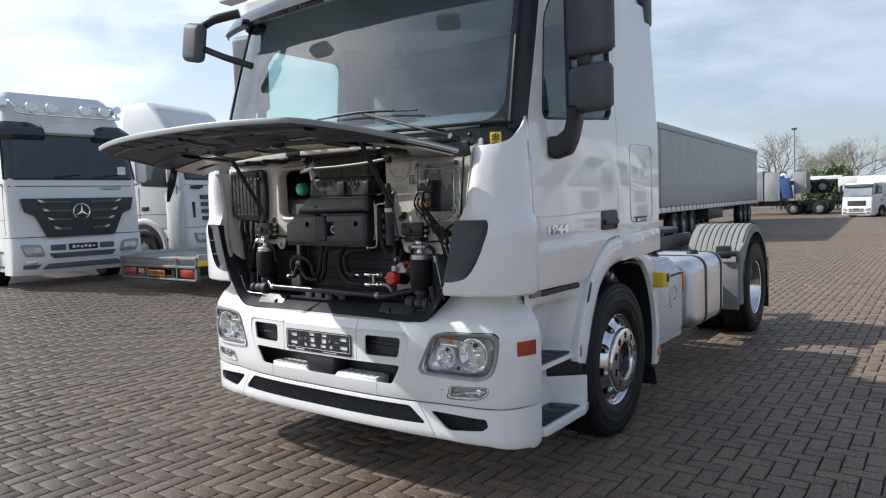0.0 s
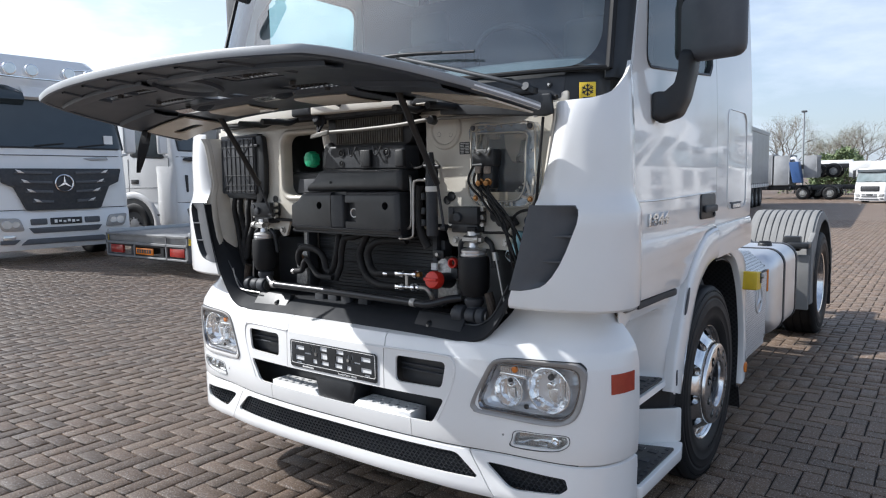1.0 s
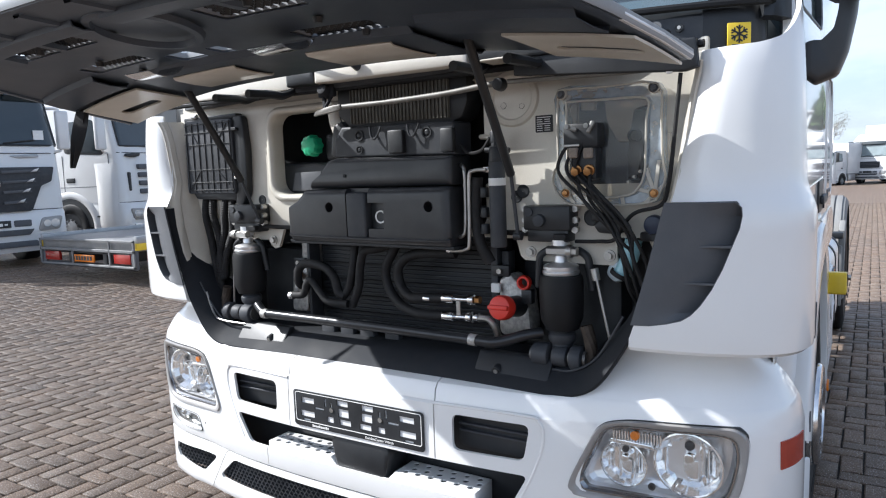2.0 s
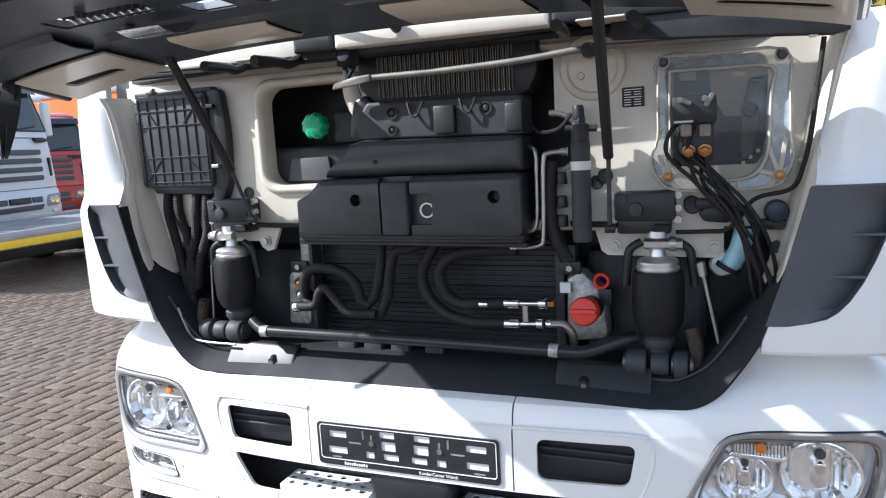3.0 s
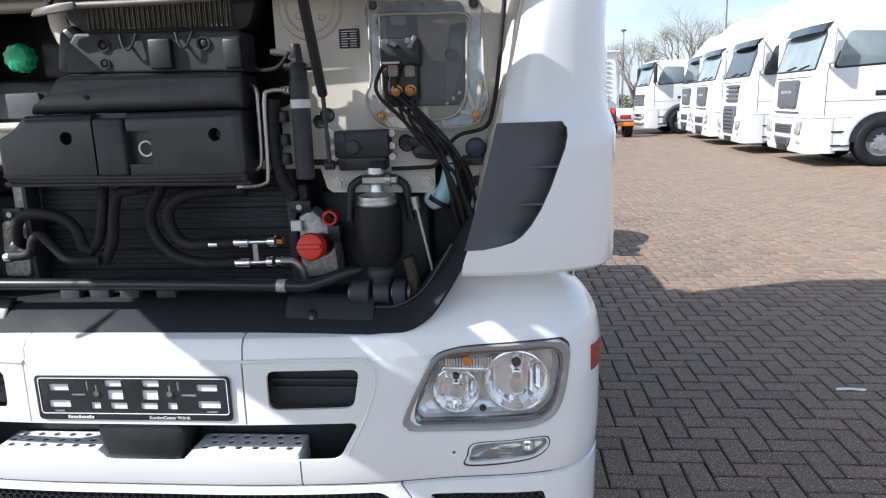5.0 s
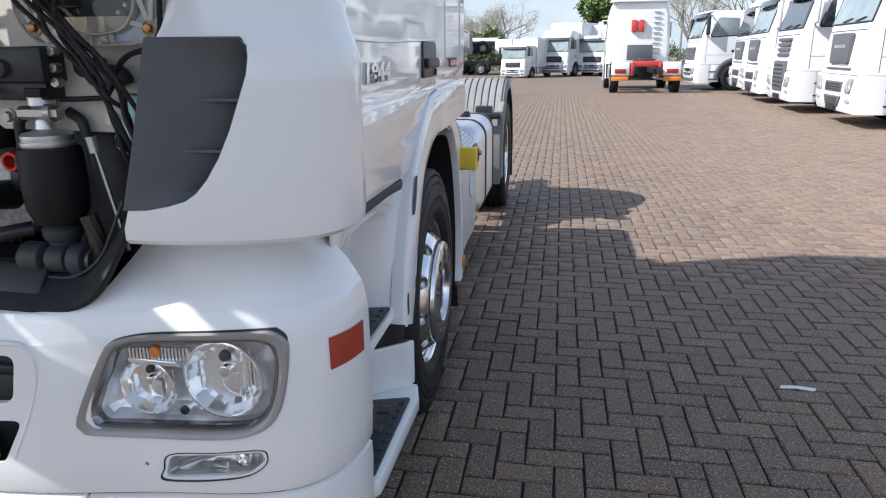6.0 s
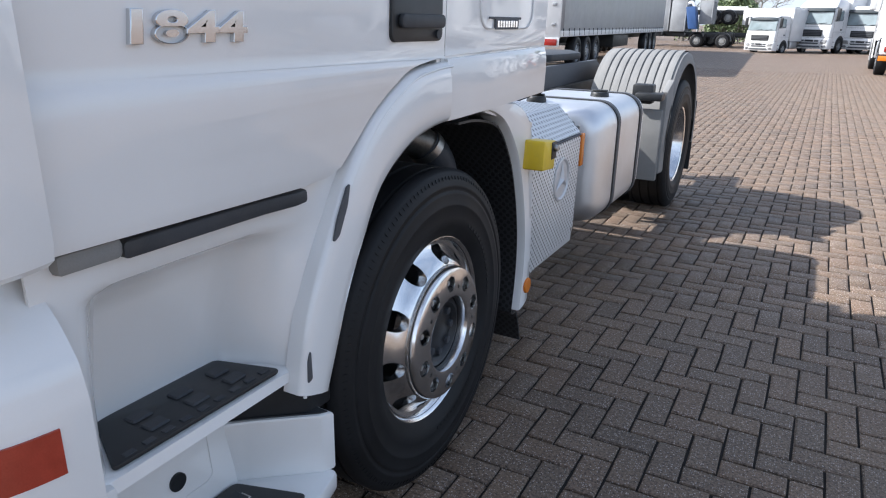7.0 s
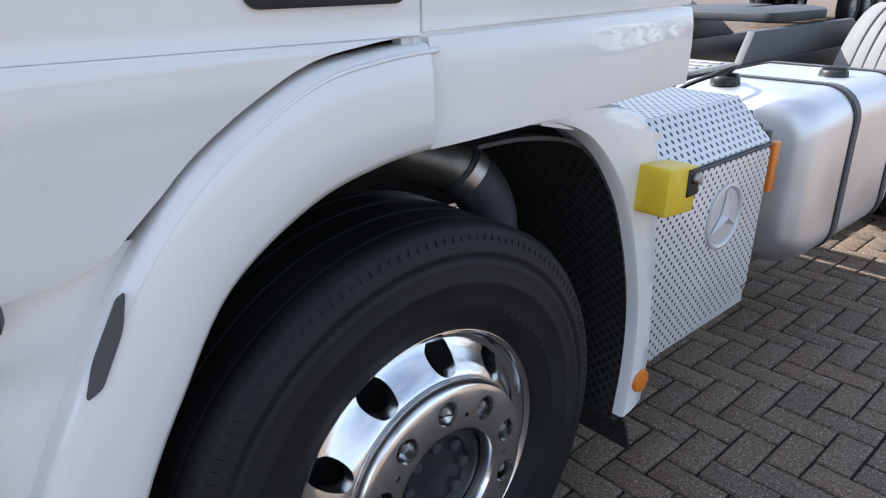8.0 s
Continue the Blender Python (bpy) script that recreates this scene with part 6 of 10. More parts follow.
# cooler with its fins and end tanks
cooler = thing("cooler", "", "")
cooler.parent = truck
g = bmesh.new()
bx(g, (-0.42, 0.33, 0.98), (0.40, 0.37, 1.42))
part("cooler_core", g, BLACK, cooler)
for k in range(26):
    g = bmesh.new()
    z = 1.0 + 0.0155 * k
    bx(g, (-0.40, 0.318, z), (0.385, 0.335, z + 0.0035))
    part("cooler_fin", g, DARK if k % 4 else HOSE, cooler)
g = bmesh.new()
bx(g, (-0.455, 0.26, 1.24), (-0.41, 0.33, 1.40), 0.006)
prism(g, soften([(-0.515, 1.06), (-0.43, 1.06), (-0.42, 1.24), (-0.50, 1.235)], 0.2), 0.25, 0.33, fxz, 0.012)
part("end_tank", g, DULL, cooler, "stained cast aluminium end tank")
g = bmesh.new()
bx(g, (-0.418, 0.25, 1.03), (-0.405, 0.31, 1.40), 0.002)
part("cooler_frame", g, DARK, cooler)
g = bmesh.new()
bx(g, (0.375, 0.26, 1.03), (0.40, 0.33, 1.42), 0.004)
part("cooler_frame", g, DARK, cooler)
g = bmesh.new()
bx(g, (0.405, 0.28, 1.03), (0.43, 0.33, 1.32), 0.004)
part("cooler_frame", g, DARK, cooler)
for x, z in ((-0.452, 1.255), (0.42, 1.262)):
    g = bmesh.new()
    bx(g, (x - 0.03, 0.24, z - 0.018), (x + 0.03, 0.255, z + 0.018), 0.003)
    part("tank_clip", g, BLACK, cooler)
    g = bmesh.new()
    cyl(g, (x, 0.24, z), (x, 0.228, z), 0.009, seg=6)
    part("clip_bolt", g, STEEL, cooler)

# moulded intake cover
cover = thing("intake_cover", "", "")
cover.parent = truck


def cushion(pts, y, y1, bev, sag=0.0):
    """A moulded plate with a rounded front edge."""
    b = bmesh.new()
    us, vs = [p[0] for p in pts], [p[1] for p in pts]
    w, h = max(us) - min(us), max(vs) - min(vs)
    rows = [[Vector((u, y1, v)) for u, v in pts]]
    for k in range(5):
        a = radians(22.5 * k)
        i, d = bev * (1 - math.cos(a)), y + bev * (1 - math.sin(a))
        rows.append([Vector((u, d, v)) for u, v in scaled(pts, 1 - 2 * i / w, 1 - 2 * i / h)])
    vv = loft(b, rows, True)
    b.faces.new(vv[0])
    b.faces.new(vv[-1])
    bmesh.ops.recalc_face_normals(b, faces=b.faces[:])
    return b


low_o = [(-0.345, 1.375), (-0.33, 1.356), (0.33, 1.348), (0.333, 1.40), (0.330, 1.537), (-0.262, 1.537), (-0.30, 1.50), (-0.345, 1.478)]
lower = part("cover_lower", cushion(soften(low_o, 0.12), 0.085, 0.22, 0.022), SATIN, cover, "black moulded lower cover", 45)
cut = bmesh.new()
prism(cut, [(-0.072, 1.372), (0.022, 1.372), (0.022, 1.405), (0.085, 1.405), (0.085, 1.49), (0.022, 1.49), (0.022, 1.56), (-0.072, 1.56)], 0.05, 0.115, fxz)
for x in (-0.145, 0.258):
    cyl(cut, (x, 0.05, 1.476), (x, 0.14, 1.476), 0.017, seg=20)
carve(lower, cut)
g = bmesh.new()
tube(g, [(-0.335, 0.094, 1.384), (-0.30, 0.086, 1.378), (0.0, 0.084, 1.372), (0.30, 0.086, 1.370), (0.325, 0.096, 1.375)], 0.0055, 8, 5)
part("cover_bead", g, SATIN, cover)
g = bmesh.new()
prism(g, soften([(-0.352, 1.362), (0.338, 1.352), (0.338, 1.340), (-0.345, 1.350)], 0.2), 0.10, 0.20, fxz, 0.004)
part("cover_flange", g, BLACK, cover)
g = bmesh.new()
bx(g, (-0.066, 0.078, 1.376), (0.014, 0.13, 1.524), 0.008, 3)
part("cover_catch", g, DARK, cover)
g = bmesh.new()
lathe(g, [(0.021, 0.0), (0.021, 0.012), (0.0165, 0.012), (0.0165, 0.0)], Matrix.Translation((0.066, 0.105, 1.444)) @ Matrix.Rotation(radians(90), 4, "X"), 28)
part("white_ring", g, WHITEP, cover, "pale plastic ring")
g = bmesh.new()
cyl(g, (0.066, 0.115, 1.444), (0.066, 0.096, 1.444), 0.0165, seg=20)
part("ring_core", g, BLACK, cover)
for x in (-0.145, 0.258):
    g = bmesh.new()
    cyl(g, (x, 0.14, 1.476), (x, 0.118, 1.476), 0.011, seg=6)
    part("cover_bolt", g, BLACK, cover)
mid_o = [(-0.255, 1.539), (0.330, 1.539), (0.330, 1.630), (-0.130, 1.640), (-0.165, 1.632), (-0.20, 1.590)]
part("cover_middle", cushion(soften(mid_o, 0.1), 0.105, 0.23, 0.02), SATIN, cover, "black moulded middle cover", 45)
g = bmesh.new()
cyl(g, (-0.085, 0.11, 1.580), (-0.085, 0.102, 1.580), 0.006, seg=12)
part("cover_hole", g, RUBBER, cover)
up_o = [(-0.148, 1.643), (0.275, 1.634), (0.328, 1.632), (0.330, 1.735), (-0.115, 1.744), (-0.150, 1.70)]
part("cover_upper", cushion(soften(up_o, 0.1), 0.135, 0.24, 0.008), DARK, cover, "dark upper cover plate", 45)
g = bmesh.new()
prism(g, soften([(-0.150, 1.640), (-0.185, 1.648), (-0.178, 1.70), (-0.165, 1.752), (-0.13, 1.768), (-0.105, 1.744), (-0.13, 1.70)], 0.3), 0.150, 0.24, fxz, 0.012)
part("cover_shoulder", g, SATIN, cover)
g = bmesh.new()
rows = []
for k in range(13):
    a = radians(178 + 8.5 * k)
    rows.append([Vector((-0.095 + (r * math.cos(a)), y, 1.80 + r * math.sin(a) * 1.12)) for r, y in ((0.072, 0.19), (0.082, 0.180), (0.108, 0.180), (0.118, 0.19))])
loft(g, rows)
thicken(g, 0.004)
part("wall_flange", g, CREAM, truck, "cream curved flange beside the intake", 50)
for x, z, r in ((-0.038, 1.711, 0.014), (0.232, 1.705, 0.014), (-0.039, 1.664, 0.011)):
    g = bmesh.new()
    lathe(g, [(r * 1.3, 0.0), (r * 1.3, 0.004), (r, 0.004), (r * 0.8, 0.0), (r * 0.4, 0.004), (0.001, 0.004)], Matrix.Translation((x, 0.135, z)) @ Matrix.Rotation(radians(90), 4, "X"), 22)
    part("cover_stud", g, BLACK, cover)
g = bmesh.new()
bx(g, (0.09, 0.115, 1.645), (0.15, 0.14, 1.72), 0.006)
part("snap_lock", g, BLACK, cover)
g = bmesh.new()
bx(g, (0.284, 0.122, 1.64), (0.332, 0.15, 1.715), 0.008)
part("side_lug", g, BLACK, cover)
for x in (0.035, 0.185):
    g = bmesh.new()
    tube(g, [(x - 0.022, 0.128, 1.735), (x - 0.012, 0.12, 1.705), (x, 0.118, 1.695), (x + 0.012, 0.12, 1.705), (x + 0.022, 0.128, 1.735)], 0.0035, 6)
    part("wire_clip", g, BLACK, cover)
duct = bmesh.new()
duct_o = soften([(-0.148, 1.88), (-0.148, 1.785), (-0.10, 1.742), (0.29, 1.725), (0.345, 1.745), (0.365, 1.79), (0.365, 1.88)], 0.2)
prism(duct, duct_o, 0.160, 0.26, fxz, 0.008)
part("filter_frame", duct, BLACK, cover, "black filter frame")
for k in range(56):
    g = bmesh.new()
    x = -0.078 + 0.0069 * k
    bx(g, (x, 0.142 + 0.004 * (k % 2), 1.752 - 0.0001 * k), (x + 0.0032, 0.165, 1.862))
    part("filter_pleat", g, FINS, cover)

# fuse box with ribbed lid
fuse = thing("fuse_box", "", "")
fuse.parent = truck
g = bmesh.new()
prism(g, soften([(-0.970, 1.530), (-0.684, 1.527), (-0.684, 1.818), (-0.962, 1.824)], 0.05), 0.155, 0.20, fxz, 0.006)
part("fuse_lid", g, DARK, fuse, "dark ribbed fuse box lid")
for k in range(8):
    g = bmesh.new()
    x = -0.952 + 0.0368 * k
    bx(g, (x - 0.0013, 0.1515, 1.536), (x + 0.0013, 0.157, 1.812), 0.0006, 1)
    part("lid_rib", g, BLACK, fuse)
for z in (1.545, 1.575, 1.625, 1.725, 1.772, 1.806):
    g = bmesh.new()
    bx(g, (-0.962, 0.1515, z - 0.0013), (-0.688, 0.157, z + 0.0013), 0.0006, 1)
    part("lid_rib", g, BLACK, fuse)
for a, b in (((-0.925, 1.785), (-0.885, 1.73)), ((-0.71, 1.80), (-0.775, 1.73)), ((-0.945, 1.55), (-0.875, 1.625)), ((-0.715, 1.565), (-0.775, 1.62))):
    g = bmesh.new()
    tube(g, [(a[0], 0.154, a[1]), (b[0], 0.154, b[1])], 0.0024, 6, 1)
    part("lid_brace", g, BLACK, fuse)
for k in range(9):
    for x0, x1 in ((-0.978, -0.966), (-0.688, -0.676)):
        g = bmesh.new()
        bx(g, (x0, 0.165, 1.545 + 0.032 * k), (x1, 0.178, 1.549 + 0.032 * k), 0.001, 1)
        part("lid_tooth", g, BLACK, fuse)
g = bmesh.new()
prism(g, soften([(-0.70, 1.47), (-0.66, 1.478), (-0.632, 1.53), (-0.622, 1.70), (-0.636, 1.825), (-0.69, 1.832)], 0.3), 0.165, 0.2, fxz, 0.010)
bx(g, (-0.975, 0.165, 1.818), (-0.665, 0.2, 1.836), 0.005)
prism(g, soften([(-0.95, 1.535), (-0.68, 1.535), (-0.70, 1.50), (-0.93, 1.508)], 0.2), 0.165, 0.2, fxz, 0.006)
part("fuse_base", g, BLACK, fuse)
for z in (1.59, 1.775):
    g = bmesh.new()
    bx(g, (-0.682, 0.150, z - 0.006), (-0.655, 0.168, z + 0.006), 0.002, 1)
    part("fuse_latch", g, STEEL if z < 1.7 else BLACK, fuse)
g = bmesh.new()
cyl(g, (-0.92, 0.165, 1.836), (-0.89, 0.165, 1.838), 0.010, 0.010, 10, 0.003)
part("fuse_latch", g, STEEL, fuse)
for pts in ([(-0.898, 1.521), (-0.903, 1.444), (-0.892, 1.35), (-0.866, 1.26), (-0.85, 1.15)], [(-0.861, 1.520), (-0.858, 1.44), (-0.842, 1.36), (-0.826, 1.27), (-0.83, 1.18)], [(-0.781, 1.519), (-0.79, 1.44), (-0.806, 1.37), (-0.838, 1.25), (-0.84, 1.12)], [(-0.741, 1.518), (-0.744, 1.453), (-0.758, 1.375), (-0.79, 1.289), (-0.82, 1.19)], [(-0.70, 1.50), (-0.715, 1.44), (-0.72, 1.38)]):
    g = bmesh.new()
    tube(g, [(x, 0.19 - 0.008 * (i % 2), z) for i, (x, z) in enumerate(pts)], 0.0145, 12, 26, 0.0014)
    part("conduit", g, HOSE, fuse, "black corrugated conduit", 0)

# coolant reservoir behind the wall opening
g = bmesh.new()
bx(g, (-0.55, 0.25, 1.50), (-0.10, 0.42, 1.637), 0.02, 3)
bx(g, (-0.30, 0.25, 1.637), (-0.12, 0.40, 1.74), 0.02, 3)
res = part("coolant_tank", g, BLACK, truck, "black coolant expansion tank")
g = bmesh.new()
m = Matrix.Translation((-0.345, 0.235, 1.695)) @ Matrix.Rotation(radians(90), 4, "X")
rows = []
for r, d in ((0.037, -0.02), (0.038, 0.010), (0.033, 0.022), (0.020, 0.027), (0.003, 0.028)):
    rows.append([m @ Vector((r * (1 + 0.07 * (r / 0.038) * math.cos(9 * a)) * math.cos(a), r * (1 + 0.07 * (r / 0.038) * math.cos(9 * a)) * math.sin(a), d)) for a in [2 * math.pi * k / 54 for k in range(54)]])
vv = loft(g, rows, True)
g.faces.new(vv[-1])
part("green_cap", g, GREEN, res, "green screw cap", 20)
g = bmesh.new()
prism(g, [(-0.46, 1.53), (-0.30, 1.53), (-0.31, 1.60), (-0.44, 1.60)], 0.235, 0.25, fxz, 0.004)
part("grey_holder", g, GREYP, res)

# cab suspension: air springs, brackets, bushes, cross bar
for s, x, bush in ((1, 0.657, 0.64), (-1, -0.645, -0.67)):
    sp = thing("air_spring", "", "")
    sp.parent = truck
    zt = 1.275 if s > 0 else 1.30
    g = bmesh.new()
    m = Matrix.Translation((x, 0.165, 0))
    lathe(g, [(0.03, zt - 0.165), (0.048, zt - 0.16), (0.061, zt - 0.13), (0.064, zt - 0.08), (0.0635, zt - 0.02), (0.060, zt - 0.003), (0.052, zt)], m, 36)
    part("bellows", g, RUBBER, sp, "black rubber air bellows", 40)
    g = bmesh.new()
    lathe(g, [(0.05, zt - 0.002), (0.053, zt + 0.004), (0.053, zt + 0.010), (0.049, zt + 0.012), (0.051, zt + 0.018), (0.051, zt + 0.024), (0.046, zt + 0.028), (0.03, zt + 0.032), (0.02, zt + 0.036), (0.016, zt + 0.06), (0.026, zt + 0.065), (0.026, zt + 0.10), (0.001, zt + 0.10)], m, 30)
    part("spring_head", g, ALUB, sp, "silver spring top with crimp rings", 35)
    g = bmesh.new()
    lathe(g, [(0.034, zt - 0.20), (0.040, zt - 0.19), (0.040, zt - 0.175), (0.03, zt - 0.165)], m, 24)
    cyl(g, (x, 0.165, zt - 0.26), (x, 0.165, zt - 0.19), 0.028, 0.032, 20)
    part("spring_foot", g, DARK, sp)
    g = bmesh.new()
    cyl(g, (x - s * 0.03, 0.14, zt + 0.07), (x + s * 0.06, 0.14, zt + 0.07), 0.014, seg=6)
    cyl(g, (x + s * 0.03, 0.14, zt + 0.07), (x + s * 0.045, 0.14, zt + 0.07), 0.018, seg=16)
    part("pivot_bolt", g, STEEL, sp)
    b = thing("spring_bracket", "", "")
    b.parent = truck
    bz = 1.374 if s > 0 else 1.385
    bx0, bx1 = (0.556, 0.70) if s > 0 else (-0.70, -0.548)
    g = bmesh.new()
    bx(g, (bx0, 0.13, bz + 0.03), (bx1, 0.20, bz + 0.10), 0.006)
    bx(g, (bx0 + 0.005, 0.145, bz - 0.005), (bx1 - 0.01, 0.20, bz + 0.035), 0.006)
    part("bracket_box", g, BLACK, b, "black steel spring bracket")
    g = bmesh.new()
    cyl(g, ((bx0 + bx1) / 2 - 0.02, 0.135, bz + 0.058), ((bx0 + bx1) / 2 - 0.02, 0.118, bz + 0.058), 0.020, 0.017, 20, 0.002)
    cyl(g, (bx0 + 0.02, 0.132, bz + 0.082), (bx0 + 0.02, 0.126, bz + 0.082), 0.012, seg=16)
    part("bracket_boss", g, DARK, b)
    g = bmesh.new()
    bx(g, (bx1 - 0.05, 0.128, bz + 0.002), (bx1 - 0.012, 0.15, bz + 0.02), 0.002, 1)
    part("bracket_slot", g, RUBBER, b)
    for dz in (0.03, 0.058, 0.09):
        for xx in (bx0 - 0.004, bx1 + 0.006):
            g = bmesh.new()
            cyl(g, (xx, 0.17, bz + dz), (xx, 0.150, bz + dz), 0.010, seg=6)
            part("bracket_bolt", g, STEEL, b)
    # lower bushes
    bu = thing("suspension_bush", "", "")
    bu.parent = truck
    z0 = 1.038 if s > 0 else 1.062
    for a, c, r in ((-0.06, -0.01, 0.036), (0.0, 0.045, 0.030), (0.055, 0.09, 0.036)):
        g = bmesh.new()
        cyl(g, (bush + s * a, 0.14, z0), (bush + s * c, 0.14, z0), r, r, 24, 0.006)
        part("bush", g, DARK, bu)
    for a in (-0.068, 0.05, 0.094):
        g = bmesh.new()
        cyl(g, (bush + s * a, 0.14, z0), (bush + s * (a + 0.008), 0.14, z0), 0.024, seg=20)
        part("bush_washer", g, mat("worn_washer", (0.16, 0.155, 0.15), 0.45, 0.8, 0.3, 30.0), bu)
    g = bmesh.new()
    xx = bush + s * 0.105
    tube(g, [(xx, 0.15, z0 - 0.03), (xx + s * 0.004, 0.15, z0 + 0.04), (xx - s * 0.01, 0.15, z0 + 0.095)], 0.018, 10)
    part("link_arm", g, mat("rusty_dark_steel", (0.060, 0.046, 0.036), 0.6, 0.4, 0.5, 40.0, 0.2, 160), bu, "rusty dark link arm")
    # level rod
    g = bmesh.new()
    if s > 0:
        cyl(g, (0.760, 0.165, 1.28), (0.808, 0.165, 1.055), 0.0045, seg=8)
        cyl(g, (0.756, 0.165, 1.295), (0.762, 0.165, 1.262), 0.012, seg=12)
    else:
        cyl(g, (-0.735, 0.165, 1.27), (-0.75, 0.165, 1.06), 0.0045, seg=8)
    part("level_rod", g, STEEL, truck)
g = bmesh.new()
tube(g, [(-0.548, 0.105, 1.108), (-0.50, 0.09, 1.085), (-0.435, 0.088, 1.082), (0.05, 0.088, 1.078), (0.40, 0.088, 1.072), (0.48, 0.09, 1.073), (0.56, 0.12, 1.095), (0.60, 0.15, 1.10)], 0.0165, 14, 8)
bar = part("cross_bar", g, mat("black_steel_tube", (0.03, 0.031, 0.034), 0.28, 0.4, 0.2, 10.0), truck, "glossy black cross tube")
for x in (-0.49, 0.402):
    g = bmesh.new()
    tube(g, [(x - 0.012, 0.087, 1.082 if x < 0 else 1.073), (x + 0.012, 0.087, 1.082 if x < 0 else 1.072)], 0.0185, 14, 2)
    part("tube_clamp", g, DULL, bar)
for x in (-0.29, -0.20, -0.11, 0.0):
    g = bmesh.new()
    bx(g, (x, 0.17, 0.985), (x + 0.06, 0.20, 1.055), 0.006)
    part("tray_pocket", g, DARK, truck)

# pipes and hoses
HOSES = [([(-0.122, 0.19, 1.36), (-0.122, 0.18, 1.322), (-0.129, 0.17, 1.249), (-0.15, 0.17, 1.184), (-0.181, 0.17, 1.15)], 0.0145),
         ([(0.03, 0.20, 1.345), (-0.024, 0.18, 1.327), (-0.071, 0.17, 1.318), (-0.092, 0.17, 1.268), (-0.106, 0.17, 1.185), (-0.139, 0.17, 1.122)], 0.015),
         ([(-0.40, 0.22, 1.165), (-0.389, 0.17, 1.19), (-0.379, 0.16, 1.238), (-0.341, 0.16, 1.266), (-0.253, 0.16, 1.258), (-0.206, 0.16, 1.222), (-0.19, 0.16, 1.171), (-0.165, 0.165, 1.155)], 0.016),
         ([(-0.43, 0.20, 1.14), (-0.40, 0.15, 1.148), (-0.341, 0.14, 1.156), (-0.322, 0.14, 1.196), (-0.297, 0.14, 1.208), (-0.26, 0.14, 1.17), (-0.223, 0.14, 1.138), (-0.14, 0.15, 1.132)], 0.0135),
         ([(0.05, 0.21, 1.36), (0.031, 0.2, 1.318), (-0.004, 0.2, 1.254), (0.007, 0.2, 1.19), (0.07, 0.18, 1.138), (0.16, 0.16, 1.119), (0.255, 0.16, 1.120)], 0.0165),
         ([(0.288, 0.19, 1.321), (0.123, 0.19, 1.311), (0.059, 0.19, 1.266), (0.065, 0.19, 1.203), (0.119, 0.17, 1.170), (0.178, 0.16, 1.173), (0.256, 0.16, 1.177)], 0.0165),
         ([(0.398, 0.15, 1.56), (0.39, 0.15, 1.481), (0.393, 0.15, 1.411), (0.404, 0.15, 1.357), (0.430, 0.16, 1.300)], 0.018)]
for pts, r in HOSES:
    g = bmesh.new()
    tube(g, pts, r, 12, 7)
    part("hose", g, HOSE, truck, "black rubber hose", 60)
PIPES = [[(0.336, 0.16, 1.60), (0.358, 0.14, 1.585), (0.360, 0.14, 1.527), (0.357, 0.14, 1.41), (0.345, 0.14, 1.382), (0.318, 0.15, 1.378)], [(0.440, 0.13, 1.582), (0.395, 0.13, 1.580), (0.381, 0.13, 1.555), (0.375, 0.13, 1.375), (0.362, 0.13, 1.342), (0.299, 0.14, 1.335)]]
for pts in PIPES:
    g = bmesh.new()
    tube(g, pts, 0.0062, 10, 7)
    part("metal_pipe", g, STEEL, truck, "thin metal refrigerant pipe", 60)
FITS = [((0.279, 1.335), (0.325, 1.335), 0.011), ((0.183, 1.173), (0.209, 1.174), 0.0125), ((0.256, 1.178), (0.296, 1.179), 0.0155), ((0.296, 1.179), (0.36, 1.180), 0.008), ((0.352, 1.180), (0.372, 1.181), 0.0165), ((0.255, 1.120), (0.296, 1.121), 0.0165), ((0.296, 1.121), (0.345, 1.123), 0.008), ((0.345, 1.123), (0.362, 1.124), 0.0185), ((0.37, 1.124), (0.385, 1.125), 0.014), ((0.42, 1.582), (0.440, 1.582), 0.011), ((-0.424, 1.143), (-0.404, 1.146), 0.016)]
for a, b, r in FITS:
    g = bmesh.new()
    cyl(g, (a[0], 0.155, a[1]), (b[0], 0.155, b[1]), r, r, 18, 0.0015)
    part("pipe_fitting", g, ALU, truck, "bright metal pipe fitting")
g = bmesh.new()
cyl(g, (0.376, 0.155, 1.181), (0.392, 0.155, 1.182), 0.0125, 0.0125, 6)
part("brass_nut", g, BRASS, truck)
g = bmesh.new()
tube(g, [(0.385, 0.155, 1.125), (0.418, 0.155, 1.124), (0.438, 0.16, 1.10), (0.44, 0.18, 1.06)], 0.011, 10)
part("elbow_pipe", g, STEEL, truck)
g = bmesh.new()
bx(g, (0.305, 0.15, 1.118), (0.320, 0.158, 1.185), 0.002, 1)
part("pipe_clamp", g, STEEL, truck)
for z in (1.168, 1.205):
    g = bmesh.new()
    cyl(g, (-0.455, 0.24, z), (-0.425, 0.20, z), 0.016, 0.012, 12, 0.002)
    part("valve_stub", g, BRASS if z > 1.2 else STEEL, truck)

# steering oil vessel with red cap
g = bmesh.new()
prism(g, soften([(0.405, 1.05), (0.525, 1.06), (0.51, 1.20), (0.45, 1.255), (0.41, 1.235)], 0.2), 0.24, 0.33, fxz, 0.02)
pump = part("oil_vessel", g, DULL, truck, "pale cast oil vessel")
g = bmesh.new()
m = Matrix.Translation((0.476, 0.135, 1.168)) @ Matrix.Rotation(radians(80), 4, "X")
lathe(g, [(0.030, -0.03), (0.037, -0.022), (0.038, 0.008), (0.034, 0.018), (0.02, 0.022), (0.001, 0.022)], m, 28)
bx(g, (-0.033, -0.007, 0.012), (0.033, 0.007, 0.032), 0.004, 2, m)
